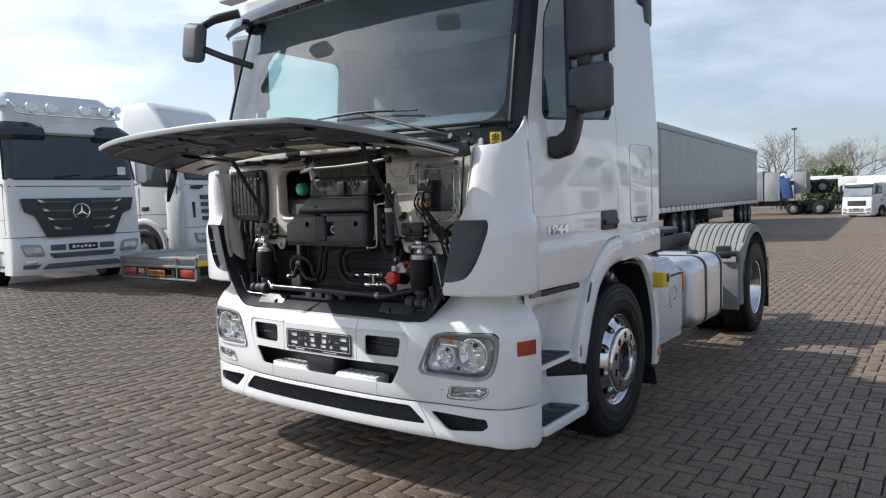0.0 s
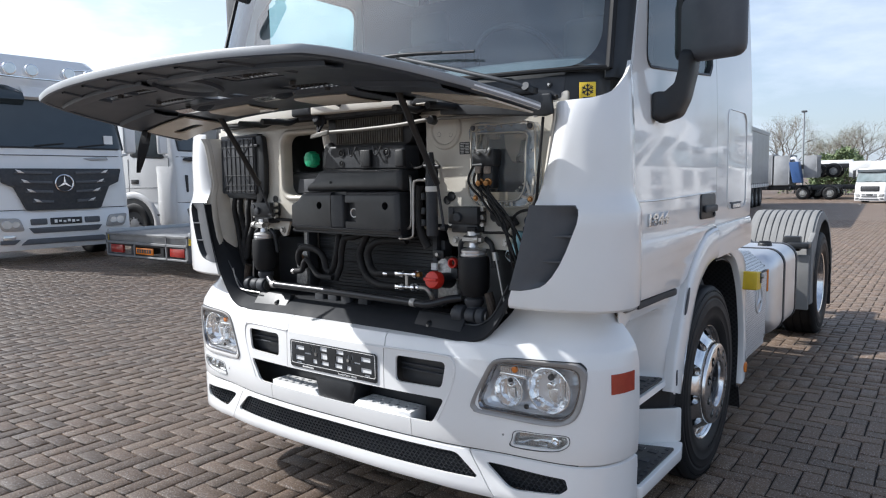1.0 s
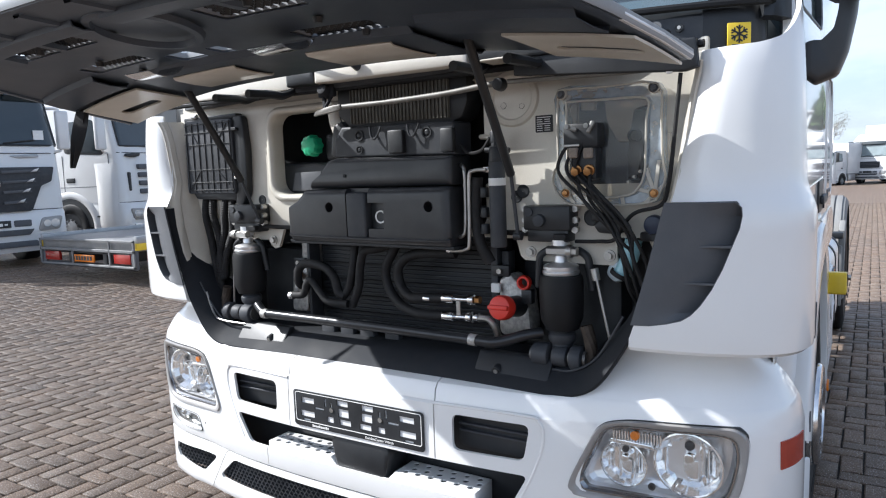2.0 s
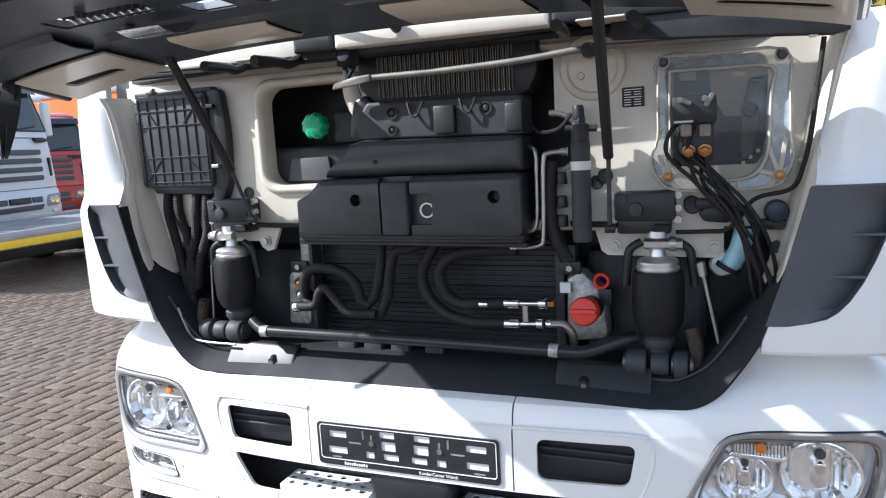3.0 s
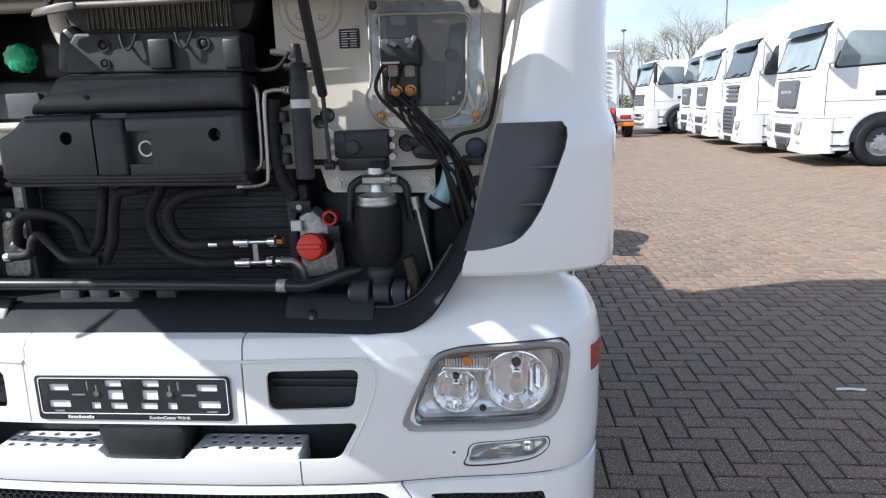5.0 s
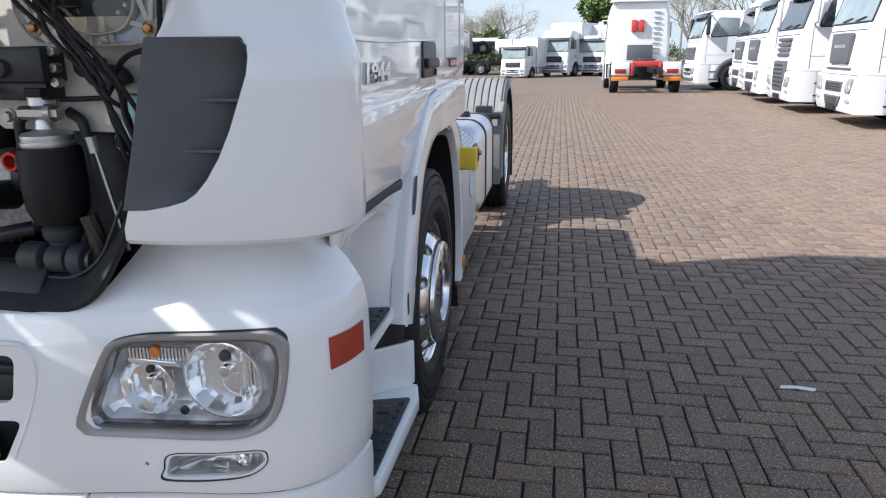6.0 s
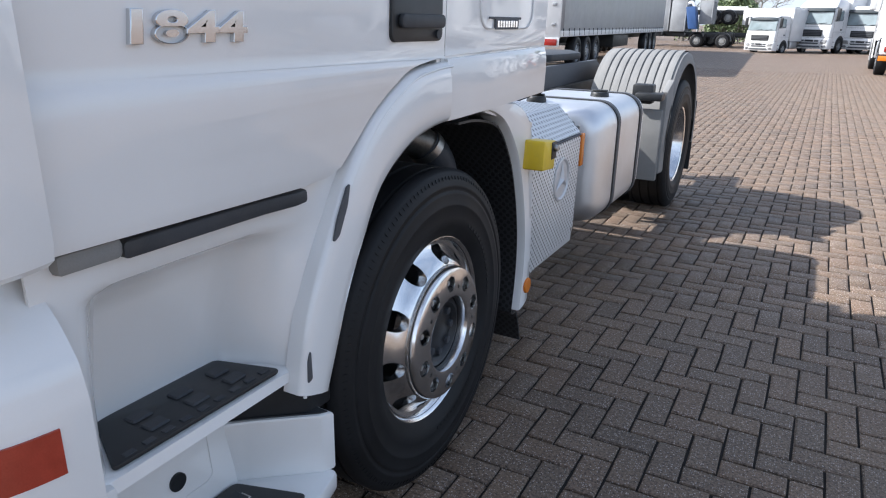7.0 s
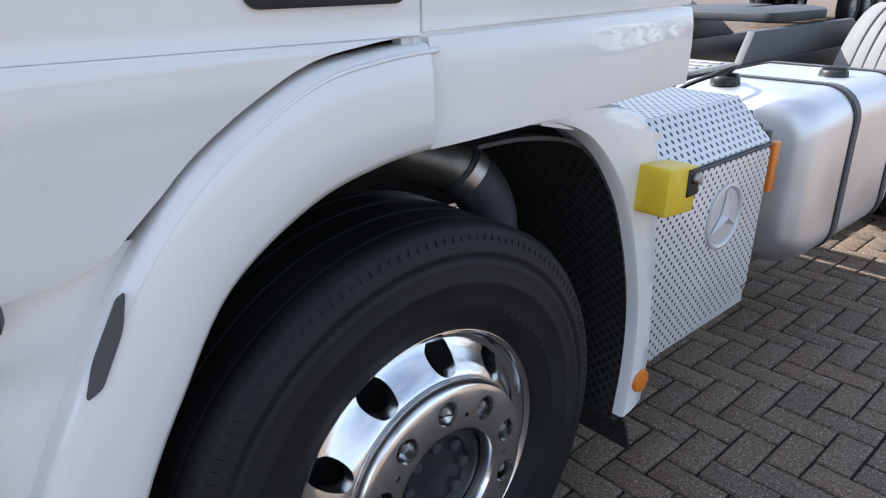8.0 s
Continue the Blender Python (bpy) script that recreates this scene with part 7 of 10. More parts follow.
part("red_cap", g, RED, pump, "red screw cap", 35)
g = bmesh.new()
cyl(g, (0.476, 0.16, 1.165), (0.476, 0.26, 1.15), 0.03, 0.035, 20)
part("filler_neck", g, BLACK, pump)
g = bmesh.new()
lathe(g, [(0.021, 0.0), (0.024, 0.012), (0.021, 0.022), (0.015, 0.022), (0.013, 0.0)], Matrix.Translation((0.508, 0.24, 1.231)) @ Matrix.Rotation(radians(90), 4, "X"), 26)
part("red_ring", g, RED, pump, "red ring on the dipstick", 40)
g = bmesh.new()
bx(g, (0.50, 0.22, 1.165), (0.535, 0.25, 1.21), 0.004)
part("small_block", g, BLACK, pump)
g = bmesh.new()
bx(g, (0.395, 0.22, 1.195), (0.425, 0.235, 1.225), 0.002, 1)
part("paper_tag", g, WHITEP, pump)

# receiver dryer
g = bmesh.new()
cyl(g, (0.476, 0.13, 1.352), (0.476, 0.13, 1.605), 0.0245, 0.0245, 24, 0.005)
dry = part("receiver_dryer", g, DARK, truck, "dark cylindrical receiver dryer")
g = bmesh.new()
cyl(g, (0.476, 0.13, 1.600), (0.476, 0.13, 1.650), 0.0235, 0.0215, 20, 0.005)
cyl(g, (0.476, 0.13, 1.648), (0.476, 0.13, 1.664), 0.015, 0.015, 6, 0.002)
cyl(g, (0.474, 0.13, 1.660), (0.472, 0.13, 1.695), 0.0155, 0.0135, 14, 0.004)
cyl(g, (0.44, 0.13, 1.64), (0.518, 0.13, 1.636), 0.0085, seg=12)
part("dryer_head", g, BLACK, dry)
g = bmesh.new()
lathe(g, [(0.025, 1.535), (0.0256, 1.536), (0.0256, 1.556), (0.025, 1.557)], Matrix.Translation((0.476, 0.13, 0)), 24)
part("dryer_label", g, WHITEP, dry, "pale label band")
for z in (1.39, 1.44, 1.50):
    g = bmesh.new()
    cyl(g, (0.424, 0.145, z), (0.424, 0.145, z + 0.03), 0.015, 0.013, 14, 0.002)
    part("dryer_plug", g, BLACK, dry)
g = bmesh.new()
tube(g, [(0.455, 0.13, 1.675), (0.42, 0.14, 1.64), (0.37, 0.15, 1.635), (0.34, 0.16, 1.66)], 0.005, 6)
part("sensor_cable", g, HOSE, dry)

# clear dusty cover over the brake valve, valve and cables
VOUT = [(0.662, 1.797), (0.80, 1.794), (0.938, 1.789), (0.950, 1.70), (0.953, 1.59), (0.962, 1.545), (0.948, 1.505), (0.922, 1.478), (0.80, 1.471), (0.705, 1.473), (0.672, 1.485), (0.647, 1.515), (0.640, 1.555), (0.657, 1.60), (0.658, 1.70)]
VINN = [(0.690, 1.756), (0.80, 1.754), (0.906, 1.748), (0.905, 1.70), (0.902, 1.62), (0.899, 1.565), (0.885, 1.525), (0.855, 1.502), (0.79, 1.496), (0.745, 1.502), (0.718, 1.518), (0.702, 1.538), (0.694, 1.56), (0.691, 1.62), (0.690, 1.70)]
vout, vinn = ring_of(VOUT, 1, 3), ring_of(VINN, 1, 3)
RIMPLASTIC = thin_glass("cloudy_rim_plastic", (0.86, 0.84, 0.80), 0.1, 0.34)
g = bmesh.new()
loft(g, [[Vector((x, y, z)) for x, z in between_rings(vout, vinn, k)] for k, y in ((0.0, 0.192), (0.0, 0.156), (0.06, 0.148), (0.14, 0.150), (0.20, 0.158), (0.80, 0.160), (0.88, 0.150), (0.96, 0.148), (1.0, 0.154), (1.02, 0.19))], True)
vc = part("valve_cover_rim", g, RIMPLASTIC, truck, "dusty clear plastic cover rim", 40)
for k in (0.08, 0.93):
    h = bmesh.new()
    o = between_rings(vout, vinn, k)
    tube(h, [(x, 0.149, z) for x, z in o[::3]] + [(o[0][0], 0.149, o[0][1])], 0.0032, 6, 3)
    part("rim_bead", h, CLEARCREAM, vc, "", 60)
g = bmesh.new()
g.faces.new([g.verts.new((x, 0.152, z)) for x, z in vinn])
part("clear_cover", g, CLEAR, vc, "cloudy clear plastic window").visible_shadow = False
for x, z in ((0.674, 1.781), (0.928, 1.776), (0.683, 1.508), (0.928, 1.504)):
    h = bmesh.new()
    lathe(h, [(0.015, 0.0), (0.015, 0.012), (0.0125, 0.014), (0.0115, 0.006), (0.001, 0.006)], Matrix.Translation((x, 0.158, z)) @ Matrix.Rotation(radians(90), 4, "X"), 20)
    part("screw_boss", h, CLEARCREAM, vc)
    h = bmesh.new()
    cyl(h, (x, 0.152, z), (x, 0.138, z), 0.0085, 0.0085, 6, 0.001)
    cyl(h, (x, 0.152, z), (x, 0.147, z), 0.011, seg=16)
    part("cover_screw", h, BRASS if z < 1.6 else GREYP, vc)
for a, b in (((0.683, 1.508), (0.662, 1.562)), ((0.683, 1.508), (0.690, 1.572)), ((0.683, 1.508), (0.722, 1.512)), ((0.683, 1.508), (0.706, 1.478)), ((0.683, 1.508), (0.648, 1.512)), ((0.928, 1.504), (0.905, 1.57)), ((0.928, 1.504), (0.940, 1.59)), ((0.928, 1.504), (0.885, 1.515)), ((0.928, 1.504), (0.900, 1.475)), ((0.928, 1.504), (0.958, 1.53)), ((0.76, 1.50), (0.755, 1.473)), ((0.80, 1.497), (0.80, 1.472)), ((0.84, 1.50), (0.845, 1.473))):
    h = bmesh.new()
    q, length = aim((a[0], 0.154, a[1]), (b[0], 0.154, b[1]))
    bx(h, (-0.0022, -0.005, -length / 2), (0.0022, 0.005, length / 2), 0.001, 1, q)
    part("rim_rib", h, CLEARCREAM, vc)
# dark sheet added behind the cover, standing in for shade inside the hole
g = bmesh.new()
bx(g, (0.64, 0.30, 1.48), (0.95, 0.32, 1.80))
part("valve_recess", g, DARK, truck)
# brownish tone puts shade into the cream panel's colour; the tan plugs share it
TAUPE = mat("dusty_taupe_panel", (0.25, 0.21, 0.175), 0.7, 0, 0.3, 9.0, 0.1, 200)
g = bmesh.new()
prism(g, soften([(0.660, 1.80), (0.94, 1.80), (0.94, 1.745), (0.905, 1.740), (0.868, 1.735), (0.850, 1.645), (0.812, 1.645), (0.782, 1.702), (0.775, 1.768), (0.746, 1.768), (0.744, 1.738), (0.706, 1.740), (0.704, 1.770), (0.690, 1.775), (0.688, 1.56), (0.660, 1.56)], 0.14), 0.212, 0.232, fxz, 0.006)
part("recess_panel", g, TAUPE, truck, "cream panel behind the cover, coloured brownish for shade")
g = bmesh.new()
prism(g, soften([(0.958, 1.665), (0.912, 1.635), (0.900, 1.585), (0.895, 1.55), (0.875, 1.52), (0.96, 1.50)], 0.18), 0.196, 0.206, fxz, 0.003)
part("wall_corner", g, CREAM, truck, "cream wall edge seen through the cover")
g = bmesh.new()
prism(g, soften([(0.862, 1.730), (0.902, 1.724), (0.893, 1.655), (0.884, 1.60), (0.872, 1.54), (0.842, 1.54), (0.846, 1.64)], 0.16), 0.19, 0.245, fxz, 0.010)
valve = part("valve_body", g, BLACK, truck, "dark valve body behind the cover")
g = bmesh.new()
lathe(g, [(0.019, 0.0), (0.019, 0.010), (0.015, 0.012), (0.012, 0.002), (0.001, 0.002)], Matrix.Translation((0.867, 0.19, 1.658)) @ Matrix.Rotation(radians(90), 4, "X"), 20)
part("valve_port", g, RUBBER, valve)
for x, z in ((0.868, 1.548), (0.852, 1.535), (0.884, 1.562)):
    g = bmesh.new()
    cyl(g, (x, 0.185, z), (x, 0.170, z), 0.005, 0.004, 8)
    part("valve_stud", g, STEEL, valve)
g = bmesh.new()
bx(g, (0.694, 0.105, 1.630), (0.792, 0.165, 1.697), 0.007)
bx(g, (0.715, 0.110, 1.545), (0.785, 0.16, 1.632), 0.006)
block = part("valve_block", g, BLACK, truck, "black valve block with cables")
g = bmesh.new()
bx(g, (0.698, 0.100, 1.634), (0.742, 0.106, 1.642), 0.002, 1)
part("block_rail", g, STEEL, block)
for x, a in ((0.722, 24), (0.776, -62)):
    g = bmesh.new()
    bx(g, (-0.017, -0.006, -0.006), (0.017, 0.006, 0.006), 0.003, 2, Matrix.Translation((x, 0.098, 1.684)) @ Matrix.Rotation(radians(a), 4, "Y"))
    cyl(g, (x - 0.01, 0.096, 1.688), (x - 0.01, 0.086, 1.688), 0.007, seg=10)
    part("bright_clip", g, mat("worn_clip_steel", (0.26, 0.26, 0.25), 0.4, 0.8, 0.3, 30.0), block, "bright metal clip")
for x, z in ((0.726, 1.618), (0.767, 1.616)):
    g = bmesh.new()
    bx(g, (x - 0.012, 0.092, z - 0.014), (x + 0.012, 0.110, z + 0.014), 0.003, 1)
    part("tan_plug", g, TAUPE, block)
for x in (0.732, 0.767):
    g = bmesh.new()
    cyl(g, (x, 0.125, 1.572), (x, 0.088, 1.566), 0.0125, 0.0115, 6, 0.001)
    cyl(g, (x, 0.118, 1.572), (x, 0.104, 1.570), 0.0155, 0.0155, 16, 0.002)
    part("brass_fitting", g, BRASS, block, "brass hose fitting")
wire = random.Random(4)
for k in range(8):
    g = bmesh.new()
    d = 0.0082 * (k - 3.5)
    a = [(0.751 + d * 0.6, 0.115, 1.674), (0.719 + d, 0.105, 1.615), (0.712 + d, 0.10, 1.565)] if k % 3 == 0 else [(0.731 if k % 2 else 0.768, 0.11, 1.575)]
    pts = a + [(x + d * e + wire.gauss(0, 0.005), y + wire.uniform(-0.012, 0.012), z + wire.gauss(0, 0.006)) for x, y, z, e in ((0.770, 0.105, 1.505, 1.2), (0.818, 0.102, 1.450, 1.1), (0.855, 0.106, 1.395, 0.9), (0.878, 0.112, 1.33, 0.8), (0.895, 0.12, 1.25, 0.9), (0.905, 0.16, 1.19, 0.8))]
    tube(g, pts, 0.0048, 8, 6)
    part("air_line", g, HOSE, truck, "black air line", 60)
g = bmesh.new()
tube(g, [(1.005, 0.105, 1.80), (0.995, 0.105, 1.70), (0.985, 0.105, 1.60), (0.973, 0.115, 1.528), (0.952, 0.13, 1.475), (0.886, 0.14, 1.456), (0.855, 0.14, 1.43), (0.82, 0.15, 1.38), (0.77, 0.165, 1.372), (0.70, 0.17, 1.37)], 0.0055, 8, 6)
part("seal_cable", g, HOSE, truck, "black cable along the bay edge", 60)
g = bmesh.new()
tube(g, [(-0.832, 0.10, 1.141), (-0.797, 0.10, 1.058), (-0.754, 0.10, 1.033), (-0.618, 0.10, 1.028)], 0.004, 6, 6)
part("seal_cable", g, STEEL, truck)
g = bmesh.new()
tube(g, [(-0.55, 0.165, 1.402), (-0.45, 0.17, 1.398), (-0.34, 0.17, 1.397)], 0.008, 8, 4)
part("wiring_run", g, HOSE, truck)
g = bmesh.new()
tube(g, [(0.44, 0.17, 1.394), (0.52, 0.165, 1.392), (0.56, 0.165, 1.391)], 0.008, 8, 4)
part("wiring_run", g, HOSE, truck)
g = bmesh.new()
cyl(g, (0.924, 0.17, 1.42), (0.924, 0.145, 1.42), 0.028, 0.024, 24, 0.004)
part("washer_cap", g, mat("dark_blue_cap", (0.02, 0.03, 0.06), 0.4), truck, "dark blue washer filler cap")
g = bmesh.new()
bx(g, (0.885, 0.16, 1.375), (0.955, 0.19, 1.40), 0.006)
part("bay_clip", g, BLACK, truck)
g = bmesh.new()
cyl(g, (0.93, 0.165, 1.388), (0.93, 0.15, 1.388), 0.012, seg=16)
part("bay_clip", g, BLACK, truck)
g = bmesh.new()
cyl(g, (0.925, 0.17, 1.335), (0.925, 0.155, 1.335), 0.014, seg=16)
part("bay_clip", g, BLACK, truck)
g = bmesh.new()
bx(g, (0.745, 0.17, 1.425), (0.80, 0.195, 1.452), 0.008)
part("bay_clip", g, BLACK, truck)
g = bmesh.new()
tube(g, [(0.822, 0.20, 1.275), (0.836, 0.198, 1.30), (0.850, 0.198, 1.335), (0.858, 0.20, 1.375)], 0.024, 16, 6)
bottle = part("washer_bottle", g, BLUE, truck, "pale blue washer fluid neck", 60)
g = bmesh.new()
prism(g, soften([(0.772, 1.275), (0.79, 1.315), (0.825, 1.318), (0.842, 1.29), (0.835, 1.258), (0.80, 1.248)], 0.35), 0.20, 0.25, fxz, 0.016)
part("bottle_shoulder", g, mat("milky_plastic", (0.52, 0.60, 0.64), 0.35, 0, 0.1, 14.0), bottle, "milky bottle shoulder")
g = bmesh.new()
lathe(g, [(0.026, -0.006), (0.031, -0.006), (0.031, 0.006), (0.026, 0.006), (0.026, -0.006)], Matrix.Translation((0.822, 0.198, 1.276)) @ Matrix.Rotation(radians(28), 4, "Y"), 22)
part("bottle_ring", g, HOSE, bottle)

for x, z, r in ((0.739, 1.434, 0.022), (0.527, 1.514, 0.020)):
    g = bmesh.new()
    lathe(g, [(r, 0.0), (r, 0.004), (r * 0.85, 0.006), (r * 0.3, 0.005), (0.001, 0.005)], Matrix.Translation((x, FW, z)) @ Matrix.Rotation(radians(90), 4, "X"), 22)
    part("blind_plug", g, BLACK, truck)
g = bmesh.new()
prism(g, soften([(0.752, 1.415), (0.778, 1.44), (0.84, 1.435), (0.86, 1.405), (0.82, 1.39), (0.765, 1.395)], 0.3), 0.172, 0.196, fxz, 0.008)
part("bay_clip", g, BLACK, truck, "black cable bracket")
for s, x0, x1 in ((1, 0.582, 0.738), (-1, -0.735, -0.575)):
    for x, e in ((x0, -1), (x1, 1)):
        g = bmesh.new()
        tube(g, [(x - e * 0.035, 0.18, 1.345), (x - e * 0.006, 0.178, 1.325), (x, 0.18, 1.29), (x + e * 0.006, 0.185, 1.23)], 0.011, 8, 5)
        part("spring_guard", g, BLACK, truck, "black bent guard beside the air spring", 60)
# wiper linkage across the top of the bay
g = bmesh.new()
tube(g, [(-0.127, 0.10, 1.801), (-0.077, 0.10, 1.806), (0.098, 0.10, 1.806), (0.32, 0.10, 1.812), (0.45, 0.10, 1.822), (0.51, 0.11, 1.826)], 0.0085, 10, 4)
GREYMET = mat("tarnished_metal", (0.20, 0.195, 0.18), 0.5, 0.35, 0.25, 20.0, 0.1, 160, 0, 0.5, 0.2, 0.2)
link = part("wiper_linkage", g, GREYMET, truck, "dull metal wiper linkage rod", 60)
g = bmesh.new()
prism(g, soften([(-0.195, 1.782), (-0.185, 1.80), (-0.12, 1.812), (-0.075, 1.815), (-0.075, 1.797), (-0.12, 1.79)], 0.3), 0.088, 0.10, fxz, 0.003)
part("linkage_lever", g, GREYMET, link)
g = bmesh.new()
tube(g, [(-0.17, 0.12, 1.862), (-0.15, 0.10, 1.812), (-0.14, 0.095, 1.80)], 0.007, 8, 4)
tube(g, [(-0.125, 0.12, 1.86), (-0.145, 0.10, 1.815)], 0.006, 8, 4)
cyl(g, (-0.15, 0.125, 1.858), (-0.15, 0.085, 1.872), 0.021, 0.019, 18, 0.003)
bx(g, (-0.185, 0.105, 1.845), (-0.115, 0.125, 1.885), 0.006)
part("linkage_bearing", g, TRAYP, link)
g = bmesh.new()
cyl(g, (0.505, 0.12, 1.822), (0.505, 0.09, 1.822), 0.02, 0.017, 20, 0.003)
part("linkage_pivot", g, BLACK, link)
g = bmesh.new()
tube(g, [(0.53, 0.11, 1.827), (0.70, 0.11, 1.822), (0.90, 0.10, 1.816), (0.985, 0.095, 1.822)], 0.0075, 8, 4)
part("linkage_rod", g, GREYMET, link)
g = bmesh.new()
prism(g, soften([(0.965, 1.835), (1.0, 1.84), (0.99, 1.80), (0.975, 1.798)], 0.3), 0.085, 0.095, fxz, 0.002)
part("linkage_bracket", g, ALUB, link)
# ---- the tractor unit: raised flap, struts, wipers, mirrors ----
flap = thing("service_flap", "", "")
flap.parent = truck
FLAPTOP = mat("grey_flap_skin", (0.27, 0.285, 0.30), 0.45, 0, 0.1, 6.0, 0.1, 300)


def flap_at(t, f, d=0.0):
    """A place on the raised flap: t across from -1 to 1, f from the hinge to the free edge, d below the skin."""
    w = interp(f, [(0, 1.062), (0.05, 1.06), (0.25, 1.035), (0.48, 0.992), (0.7, 0.935), (0.85, 0.875), (0.95, 0.82), (1.0, 0.775)])
    y = 0.045 + f * (-0.965 + 0.10 * abs(t) ** 2.5)
    z = 1.822 + 0.14 * (0.045 - y) + (1 - abs(t) ** 2.6) * (0.105 - 0.105 * f)
    return Vector((t * w, y, z - d))


ts = [-1 + 2 * k / 28 for k in range(29)]
fs = [0.075 + 0.925 * k / 16 for k in range(17)]
g = bmesh.new()
loft(g, [[flap_at(t, f) for t in ts] for f in fs])
bmesh.ops.recalc_face_normals(g, faces=g.faces[:])
thicken(g, 0.014)
skin = part("flap_skin", g, FLAPTOP, flap, "grey outer skin of the flap", 40)
# the last two openings are added to throw sun patches on the bumper shoulder
HOLES = [(-0.38, -0.695, 0.36, 0.095), (-0.41, -0.475, 0.27, 0.07), (0.335, -0.655, 0.25, 0.10), (0.355, -0.40, 0.24, 0.095), (-0.18, -0.415, 0.10, 0.075), (-0.045, -0.41, 0.055, 0.065)]
cut = bmesh.new()
for x, y, w, h in HOLES:
    prism(cut, rounded(x - w / 2, y - h / 2, x + w / 2, y + h / 2, 0.012), 1.6, 2.3, fxy)
carve(skin, cut)
g = bmesh.new()
loft(g, [[flap_at(t, f, 0.017) for t in ts] for f in fs])
bmesh.ops.recalc_face_normals(g, faces=g.faces[:])
thicken(g, 0.002)
lining = part("flap_lining", g, FLAPIN, flap, "black inner lining of the flap", 40)
cut = bmesh.new()
for x, y, w, h in HOLES:
    prism(cut, rounded(x - w / 2, y - h / 2, x + w / 2, y + h / 2, 0.012), 1.6, 2.3, fxy)
carve(lining, cut)
for x, y, w, h in HOLES[:4]:
    # slanting wires of a rhombic mesh
    g = bmesh.new()
    z = 1.822 + 0.14 * (0.045 - y) + (1 - abs(x) ** 2.6) * (0.105 + 0.109 * y) - 0.006
    for way in (-1, 1):
        for i in range(-int(h / 0.024), int(w / 0.024) + 1):
            e0 = Vector((i * 0.024, 0, 0))
            e1 = Vector((i * 0.024 + h * 1.15, h, 0))
            k0, k1 = max(0.0, -e0.x / (h * 1.15)), min(1.0, (w - e0.x) / (h * 1.15))
            if k1 - k0 < 0.05:
                continue
            a, b = e0.lerp(e1, k0), e0.lerp(e1, k1)
            cyl(g, *[Vector((x + way * (q.x - w / 2), y - h / 2 + q.y, z - 0.14 * (q.y - h / 2))) for q in (a, b)], 0.0042, seg=4)
    part("flap_mesh", g, BLACK, flap, "black grille mesh seen from behind", 0)
# rim and stiffening frame on the underside
g = bmesh.new()
edge = [flap_at(-1, f) for f in fs] + [flap_at(t, 1) for t in ts[1:-1]] + [flap_at(1, f) for f in fs[::-1]]
mid = Vector((0, -0.4, 1.87))
rows = []
for k, d in ((0.001, -0.001), (0.001, 0.014), (0.008, 0.021), (0.03, 0.021), (0.034, 0.014)):
    rows.append([p.lerp(mid, k) - Vector((0, 0, d)) for p in edge])
loft(g, rows)
thicken(g, 0.003)
part("flap_rim", g, FLAPIN, flap, "", 50)
g = bmesh.new()
loft(g, [[p.lerp(mid, k) - Vector((0, 0, d)) for p in edge] for k, d in ((-0.0015, 0.019), (-0.005, 0.013), (-0.005, -0.002), (0.0, -0.006))])
thicken(g, 0.002)
part("flap_edge", g, FLAPTOP, flap, "pale outer edge of the flap", 50)
for s in (1, -1):
    g = bmesh.new()
    rows = [[flap_at(s * t, f, d) for f in [0.075 + 0.365 * k / 10 for k in range(11)]] for t, d in ((1.003, -0.004), (1.006, 0.008), (1.0, 0.020), (0.985, 0.022))]
    loft(g, rows)
    thicken(g, 0.004)
    part("flap_side_strip", g, WHITE, flap, "white painted flap edge")
    g = bmesh.new()
    rows = [[flap_at(s * t, f, 0.030) for f in (0.085, 0.14, 0.2, 0.28, 0.35)] for t in [(0.70 if s > 0 else 0.60) + (0.285 if s > 0 else 0.34) * k / 6 for k in range(7)]]
    loft(g, rows)
    thicken(g, 0.006)
    cream = part("flap_inner_panel", g, CREAM, flap, "cream inner flap panel with a slot", 40)
    cut = bmesh.new()
    c = flap_at(s * (0.85 if s > 0 else 0.77), 0.2, 0.03)
    bx(cut, (c.x - 0.10, c.y - 0.025, c.z - 0.1), (c.x + 0.10, c.y + 0.02, c.z + 0.1), 0.018)
    carve(cream, cut)
    for f0, f1, t0, t1 in ((0.38, 0.52, 0.60, 0.95), (0.82, 0.88, 0.06, 0.9)):
        g = bmesh.new()
        loft(g, [[flap_at(s * (t0 + (t1 - t0) * k / 8), f0 + (f1 - f0) * e, d) for k in range(9)] for e, d in ((0, 0.016), (0.05, 0.032), (0.5, 0.036), (0.95, 0.032), (1, 0.016))])
        thicken(g, 0.003)
        part("flap_rib", g, FLAPIN, flap)
    for f in (0.3, 0.45, 0.6, 0.78):
        g = bmesh.new()
        p = flap_at(s * 0.42, f, 0.022)
        cyl(g, p, p - Vector((0, 0, 0.012)), 0.012, 0.009, 10)
        part("flap_clip", g, BLACK, flap)
g = bmesh.new()
loft(g, [[flap_at(-0.52 + 1.04 * k / 20, 0.10 + 0.33 * e, d) for k in range(21)] for e, d in ((0, 0.016), (0.06, 0.030), (0.5, 0.034), (0.94, 0.030), (1, 0.016))])
thicken(g, 0.003)
beam = part("flap_beam", g, FLAPIN, flap, "black stiffening beam", 40)
cut = bmesh.new()
for x, y, w, h in HOLES[4:]:
    prism(cut, rounded(x - w / 2, y - h / 2, x + w / 2, y + h / 2, 0.012), 1.6, 2.3, fxy)
carve(beam, cut)
